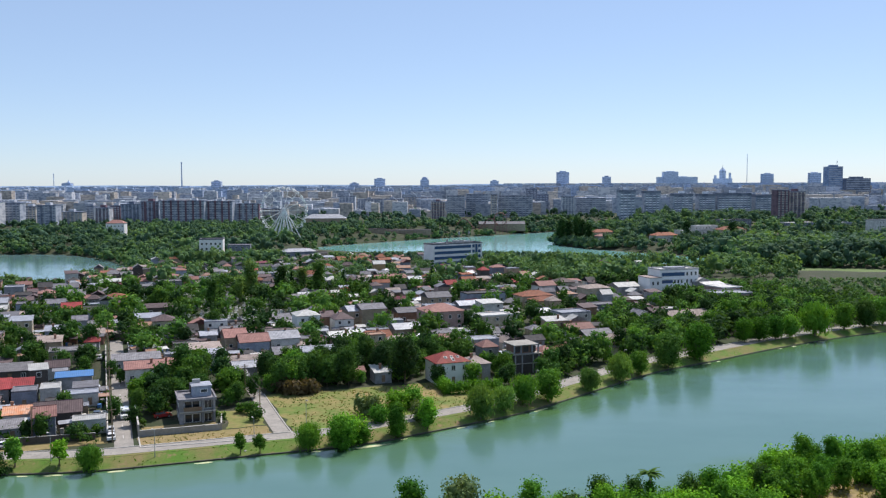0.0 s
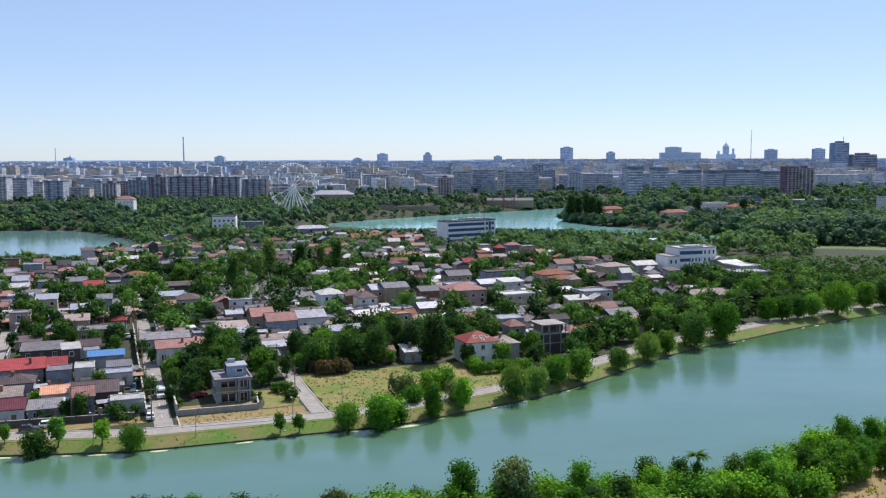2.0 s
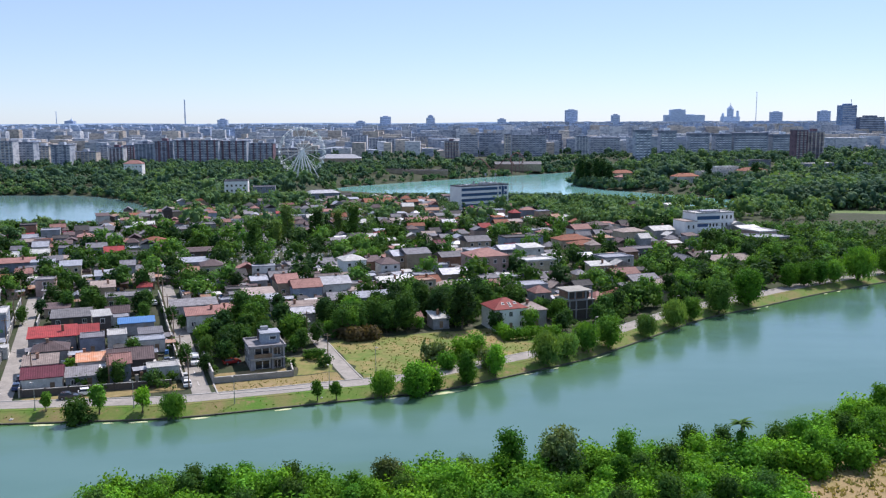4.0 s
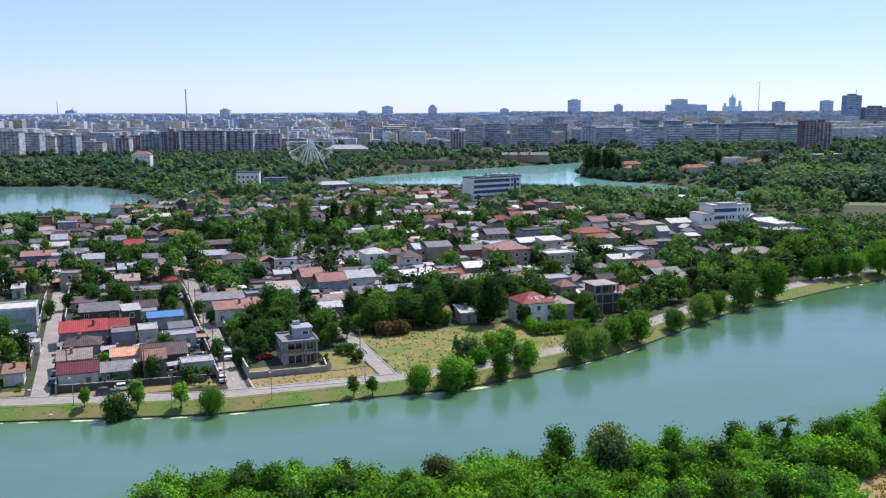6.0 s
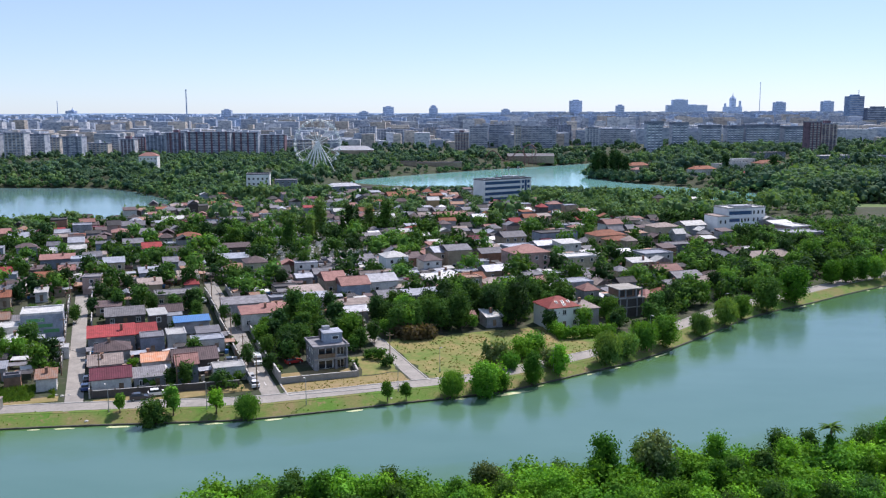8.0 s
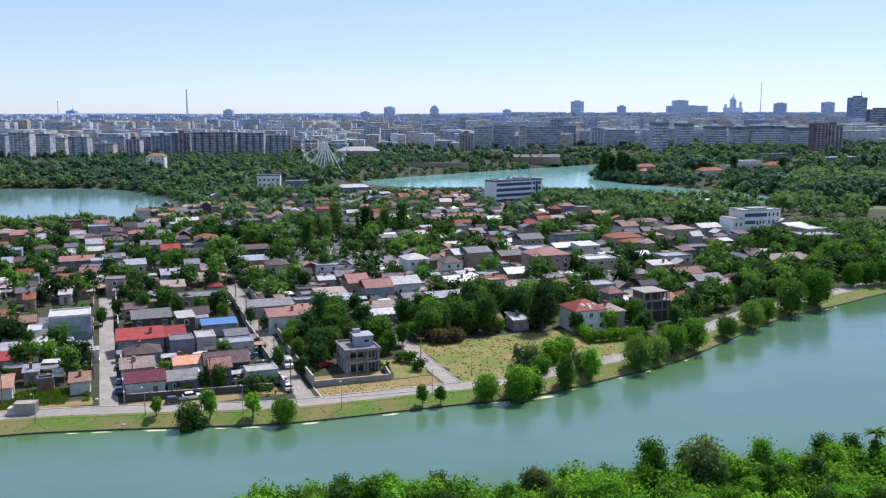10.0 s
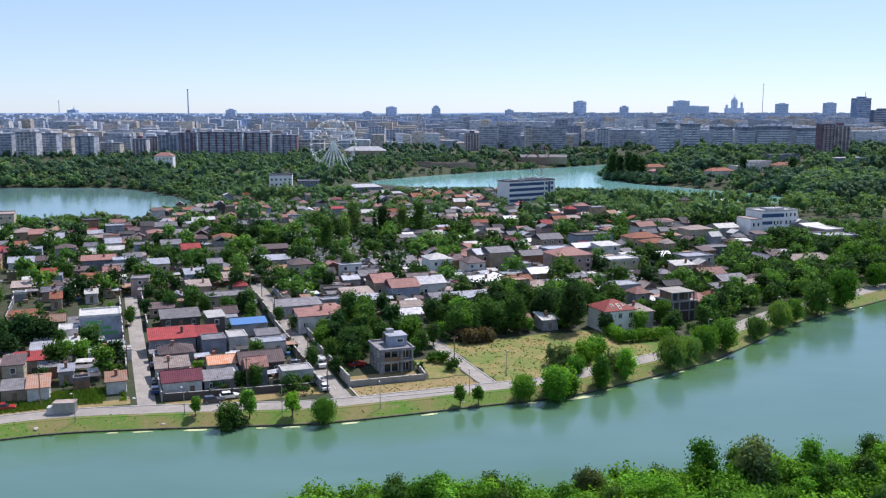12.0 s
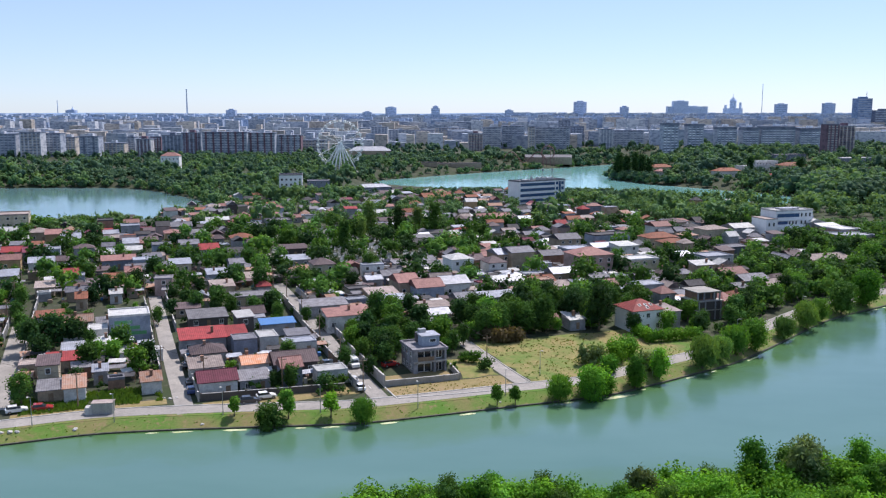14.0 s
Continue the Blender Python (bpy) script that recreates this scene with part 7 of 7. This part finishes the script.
# odds and ends that fill the yards: lean-to canopies on posts, crates, tanks, stacked boards
yard = Many()
for _ in range(4600):
    a, bb = fill.uniform(-130, 130), fill.uniform(200, 330)
    x, y = town(a, bb)
    odds = wooded(a, bb)
    if odds is None or odds > 0.6 or not dry_land(x, y, 14) or on_street(a, bb, 3.6):
        continue
    m = pose(x, y, land_at(x, y), 0, 0, AXIS + fill.uniform(-12, 12))
    k = len(yard.b.v)
    if fill.random() < 0.25 and free(x, y, 0.6):
        w, d, z = fill.uniform(1.0, 2.2), fill.uniform(0.8, 1.6), fill.uniform(1.8, 2.3)
        yard.slot(fill.choice(["roof_zinc", "roof_asbestos", "roof_rust", "roof_dark", "roof_white", "roof_brown"]))
        yard.b.add([(-w, -d, z), (w, -d, z), (w, d, z + 0.4), (-w, d, z + 0.4), (-w, -d, z + 0.06), (w, -d, z + 0.06), (w, d, z + 0.46), (-w, d, z + 0.46)], [(3, 2, 1, 0), (4, 5, 6, 7), (0, 1, 5, 4), (1, 2, 6, 5), (2, 3, 7, 6), (3, 0, 4, 7)])
        yard.slot("wood")
        for px in (-w + 0.1, w - 0.1):
            for py in (-d + 0.1, d - 0.1):
                yard.b.box(px - 0.05, py - 0.05, -0.3, px + 0.05, py + 0.05, z)
    elif free(x, y, -1.0):
        w, d, h = fill.uniform(0.25, 0.9), fill.uniform(0.2, 0.7), fill.uniform(0.3, 1.3)
        yard.slot(fill.choice(["wood", "metal", "wall_white", "wall_dark", "roof_rust", "roof_blue", "concrete", "wall_brick"]))
        yard.b.box(-w, -d, -0.3, w, d, h)
    else:
        continue
    yard.b.v[k:] = [tuple(m @ Vector(p)) for p in yard.b.v[k:]]
tagged(yard.done("yard_clutter", "lean-to canopies, crates and stacked junk in the yards"), category="clutter")

# ---- woods farther off ----
for _ in range(950):                          # the wooded shore east of the upper lake
    x, y = fill.uniform(90, 420), fill.uniform(660, 1150)
    if dry_land(x, y, 1.5) and free(x, y, 3.0) and fill.random() < 0.75:
        far_green.append((x, y, fill.uniform(5, 9)))
for _ in range(420):                          # the tall wood beyond the weedy pond
    x, y = fill.uniform(196, 430), fill.uniform(590, 690)
    if dry_land(x, y, 1.5) and free(x, y, 3.0) and all((x - p) ** 2 + (y - q) ** 2 > 20 for p, q, _h in far_green[-60:]):
        far_green.append((x, y, fill.uniform(11, 15)))
for _ in range(700):                          # the park between the upper lake and the city
    x, y = fill.uniform(-330, 130), fill.uniform(790, 1030)
    if dry_land(x, y, 1.5) and free(x, y, 3.0) and math.hypot(x + 144.5, y - 796) > 17 and not (-160 < x < -100 and y < 800):
        far_green.append((x, y, fill.uniform(5.5, 8.5)))
for _ in range(900):                          # the wooded shore of the western lake
    x, y = fill.uniform(-420, -150), fill.uniform(540, 800)
    if dry_land(x, y, 1.5) and edges_at(x, y)[1] < 60 and free(x, y, 3.0):
        far_green.append((x, y, fill.uniform(5, 9)))
for _ in range(3600):
    x, y = fill.uniform(-620, 640), fill.uniform(430, 1040)
    if abs(x + 22) > 0.53 * y + 25 or not dry_land(x, y, 1.5):
        continue
    a, bb = to_town(x, y)
    built = a < 205 and y < 600 and x > -250
    if built and fill.random() < 0.8 or not free(x, y, 2.0):
        continue
    if x > 250 and y > 760 and fill.random() < 0.4:
        continue
    near_water = edges_at(x, y)[1] < 26 and (y < 640 and x < -180 or y < 720 and x > -130 and x < 160)
    tall = min(head_room(x, y), fill.uniform(3.5, 6.0) if near_water else 7.0 + 7.5 * fill.random() ** 2)
    if y > 830 and x < 70:
        tall *= 0.62
    if tall > 1.8:
        far_green.append((x, y, tall))
for _ in range(420):                          # the dense shore wood at the upper lake's eastern arm
    x, y = fill.uniform(95, 240), fill.uniform(640, 900)
    e = edges_at(x, y)[1]
    if 1.5 < e < 32 and free(x, y, 2.0) and from_edge(x, y, LAKE_EAST) < 34:
        far_green.append((x, y, fill.uniform(6.5, 9.5)))
for _ in range(420):                          # low growth before the weedy pond
    x, y = fill.uniform(130, 330), fill.uniform(385, 506)
    tall = min(head_room(x, y), fill.uniform(2.2, 6.0))
    if tall > 1.3 and dry_land(x, y, 0.5) and free(x, y, 1.5) and abs(x + 22) < 0.53 * y + 25:
        far_green.append((x, y, tall))
edge_green = [s for s in far_green if s[1] < 560]
far_green = [s for s in far_green if s[1] >= 560]
woods("garden_trees", edge_green, "fresh green trees and scrub behind the last houses", "leaf_park", 12, 110, 0.85, 0.55)
patchy = [noise.noise(Vector((s[0] * 0.02, s[1] * 0.02, 4.0))) + 0.5 * fill.uniform(-1, 1) + (0.6 if s[0] > 0.25 * s[1] and s[1] < 515 else 0.0) for s in far_green]
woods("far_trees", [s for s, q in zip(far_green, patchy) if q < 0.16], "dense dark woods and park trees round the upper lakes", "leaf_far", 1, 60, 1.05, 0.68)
woods("far_trees", [s for s, q in zip(far_green, patchy) if q >= 0.16], "lighter green park trees round the upper lakes", "leaf_park", 2, 60, 1.05, 0.68)
for poly, k in ((LAKE_WEST, 1), (LAKE_EAST, 1), (POND, 1)):
    for (x0, y0), (x1, y1) in zip(poly, np.roll(poly, -1, axis=0)):
        n = int(math.hypot(x1 - x0, y1 - y0) / 3.4)
        for i in range(n):
            t = (i + fill.random()) / n
            x, y = x0 + (x1 - x0) * t + fill.uniform(-7, 7), y0 + (y1 - y0) * t + fill.uniform(-7, 7)
            e = edges_at(x, y)[1]
            if 0.5 < e < 9 and abs(x + 22) < 0.53 * y + 25:
                tall = min(head_room(x, y), fill.uniform(3.0, 7.5))
                if tall > 1.5:
                    shore_green.append((x, y, tall))
for _ in range(150):
    shore_green.append((fill.uniform(-300, -205), fill.uniform(398, 446), fill.uniform(4, 7)))
for _ in range(60):
    shore_green.append((fill.uniform(-178, -105), fill.uniform(548, 566), fill.uniform(7.5, 11)))
woods("shore_trees", shore_green, "fresh green trees and bushes edging the upper lakes", "leaf_park", 9, 70, 0.95, 0.68)
belt = []
for _ in range(1200):
    x, y = fill.uniform(-900, 1000), 990 + 910 * fill.random() ** 2
    if abs(x + 22) < 0.56 * y + 30 and dry_land(x, y, 3.0):
        belt.append((x, y, fill.uniform(7, 11)))
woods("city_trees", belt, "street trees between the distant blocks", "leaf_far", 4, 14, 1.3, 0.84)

# ---- wild grass ----
tuft = np.random.default_rng(31)


def tufts(name, n, a0, b0, a1, b1, size, leaf, label):
    ab = tuft.random((n, 2)) * (a1 - a0, b1 - b0) + (a0, b0)
    keep = [p for p in ab if edges_at(*town(*p))[0] > 10.9 and noise.noise(Vector((p[0] * 0.16, p[1] * 0.16, 1.0))) > -0.35]
    v, f = [], []
    for a, b in keep:
        x, y = town(a, b)
        z = land_at(x, y)
        for _ in range(3):
            t, s = tuft.random() * 6.28, size * (0.5 + tuft.random())
            dx, dy = math.cos(t) * s * 0.5, math.sin(t) * s * 0.5
            ox, oy = (tuft.random() - 0.5) * 0.5, (tuft.random() - 0.5) * 0.5
            k = len(v)
            v += [(x + ox - dx, y + oy - dy, z), (x + ox + dx, y + oy + dy, z), (x + ox + dx * 1.3 + oy * 0.5, y + oy + dy * 1.3, z + s)]
            f.append((k, k + 1, k + 2))
    tagged(new(name, tri_mesh(name, np.array(v), np.array(f), [leaf])), label, "grass", "", "stuff")


tufts("meadow_grass", 420, 39.5, 191.5, 85, 223, 0.30, "grass_green", "tall green grass tufts over the meadow")
tufts("meadow_straw", 420, 39.5, 194, 85, 223, 0.32, "grass_straw", "straw-coloured dry grass over the meadow")
tufts("weeds", 1500, -66, 206, -38, 216, 0.6, "grass_green", "rank weeds on the empty plot")
tufts("plot_straw", 120, 8, 191, 34, 197.5, 0.3, "grass_straw", "short dry grass on the empty plot")

edge_tufts_v, edge_tufts_f = [], []
for p in shore:
    for _ in range(7 if -150 < p[0] < 190 else 0):
        d = 0.5 + 4.9 * tuft.random()
        x, y = p[0] + 5 * (tuft.random() - 0.5) - 0.45 * d, p[1] + 5 * (tuft.random() - 0.5) + 0.85 * d
        e = edges_at(x, y)[0]
        if 0.35 < e < 5.6:
            z, t, s = land_at(x, y) + 0.04, tuft.random() * 6.28, 0.1 + 0.22 * tuft.random()
            k = len(edge_tufts_v)
            edge_tufts_v += [(x - s * math.cos(t), y - s * math.sin(t), z), (x + s * math.cos(t), y + s * math.sin(t), z), (x + 0.1, y, z + s)]
            edge_tufts_f.append((k, k + 1, k + 2))
tagged(new("bank_tufts", tri_mesh("bank_tufts", np.array(edge_tufts_v), np.array(edge_tufts_f), ["grass_green"])), "uneven green grass tufts along the bank", "grass", "", "stuff")

tufts("bank_straw", 1500, 74, 90, 126, 126, 0.5, "grass_straw", "dry grass on the clearing behind the thicket")

# ---- the thicket on the near bank ----
bank = random.Random(5)
spots = []
for _ in range(4200):
    x, y = bank.uniform(-82, 150), bank.uniform(106, 205)
    d = edges_at(x, y)[0]
    if abs(x + 22) > 0.52 * y + 32 or not (0.3 < d < 34) or y > 0.62 * x + 200 or (x > 36 and d > 13 and x < 75):
        continue
    if all((x - p) ** 2 + (y - q) ** 2 > 2.95 ** 2 for p, q in spots):
        spots.append((x, y))
fringe = []                                   # shrubs close to the water's edge
for _ in range(2600):
    x, y = bank.uniform(-84, 110), bank.uniform(106, 190)
    d = edges_at(x, y)[0]
    if y < 150 + max(0.0, 0.5 * x) and abs(x + 22) < 0.52 * y + 30 and 0.2 < d < 5.5 and all((x - p) ** 2 + (y - q) ** 2 > 2.3 ** 2 for p, q in fringe):
        fringe.append((x, y))
for x, y in fringe[:75]:
    plant(bank.choice(["shrub0", "shrub1", "shrub2"]), x, y, bank.uniform(0, 6.28), bank.uniform(0.8, 1.15), 0.3, "bank thicket")
for x, y in spots:
    key = bank.choice(["front0", "front1", "front2", "shrub0", "shrub1", "shrub2", "shrub0"])
    plant(key, x, y, bank.uniform(0, 6.28), bank.uniform(0.64, 0.94) if key[0] == "f" else bank.uniform(0.95, 1.5), 0.2, "bank thicket")

# ---- distance ----
far = random.Random(9)
CUBES = {k: Build() for k in ("pale", "grey", "cream", "haze", "mist")}
for i in range(3600):
    y = 1250 + 3500 * far.random() ** 1.25
    x = far.uniform(-0.6, 0.6) * y - 20
    w, d, h = far.uniform(9, 46), far.uniform(10, 18), far.choice([10, 12, 16, 22, 26, 28, 30])
    if y < 1600:
        h *= 0.7
    # farther blocks take colours with more haze painted in
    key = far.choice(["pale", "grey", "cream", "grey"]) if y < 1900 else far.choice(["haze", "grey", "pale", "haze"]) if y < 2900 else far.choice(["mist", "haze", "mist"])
    z = land_at(x, y)
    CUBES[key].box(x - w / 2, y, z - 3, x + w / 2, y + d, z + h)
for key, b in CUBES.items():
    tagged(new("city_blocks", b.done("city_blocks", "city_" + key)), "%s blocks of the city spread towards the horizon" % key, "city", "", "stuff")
# an emissive strip added behind the city, its glow standing in for haze
MAT["horizon"], _n, _l, _b = nodes_of("distant_haze_glow")
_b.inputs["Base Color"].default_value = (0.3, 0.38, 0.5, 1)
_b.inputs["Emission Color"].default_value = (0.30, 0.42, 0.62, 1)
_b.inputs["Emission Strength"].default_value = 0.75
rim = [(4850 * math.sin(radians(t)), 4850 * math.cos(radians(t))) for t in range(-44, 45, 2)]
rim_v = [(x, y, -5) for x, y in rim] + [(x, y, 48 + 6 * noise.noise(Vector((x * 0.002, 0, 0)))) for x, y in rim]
tagged(new("backdrop", mesh_of("backdrop", rim_v, [(i + 1, i, i + len(rim), i + len(rim) + 1) for i in range(len(rim) - 1)], ["horizon"])), "glowing pale blue band standing in for distant haze", "horizon", "", "structure")
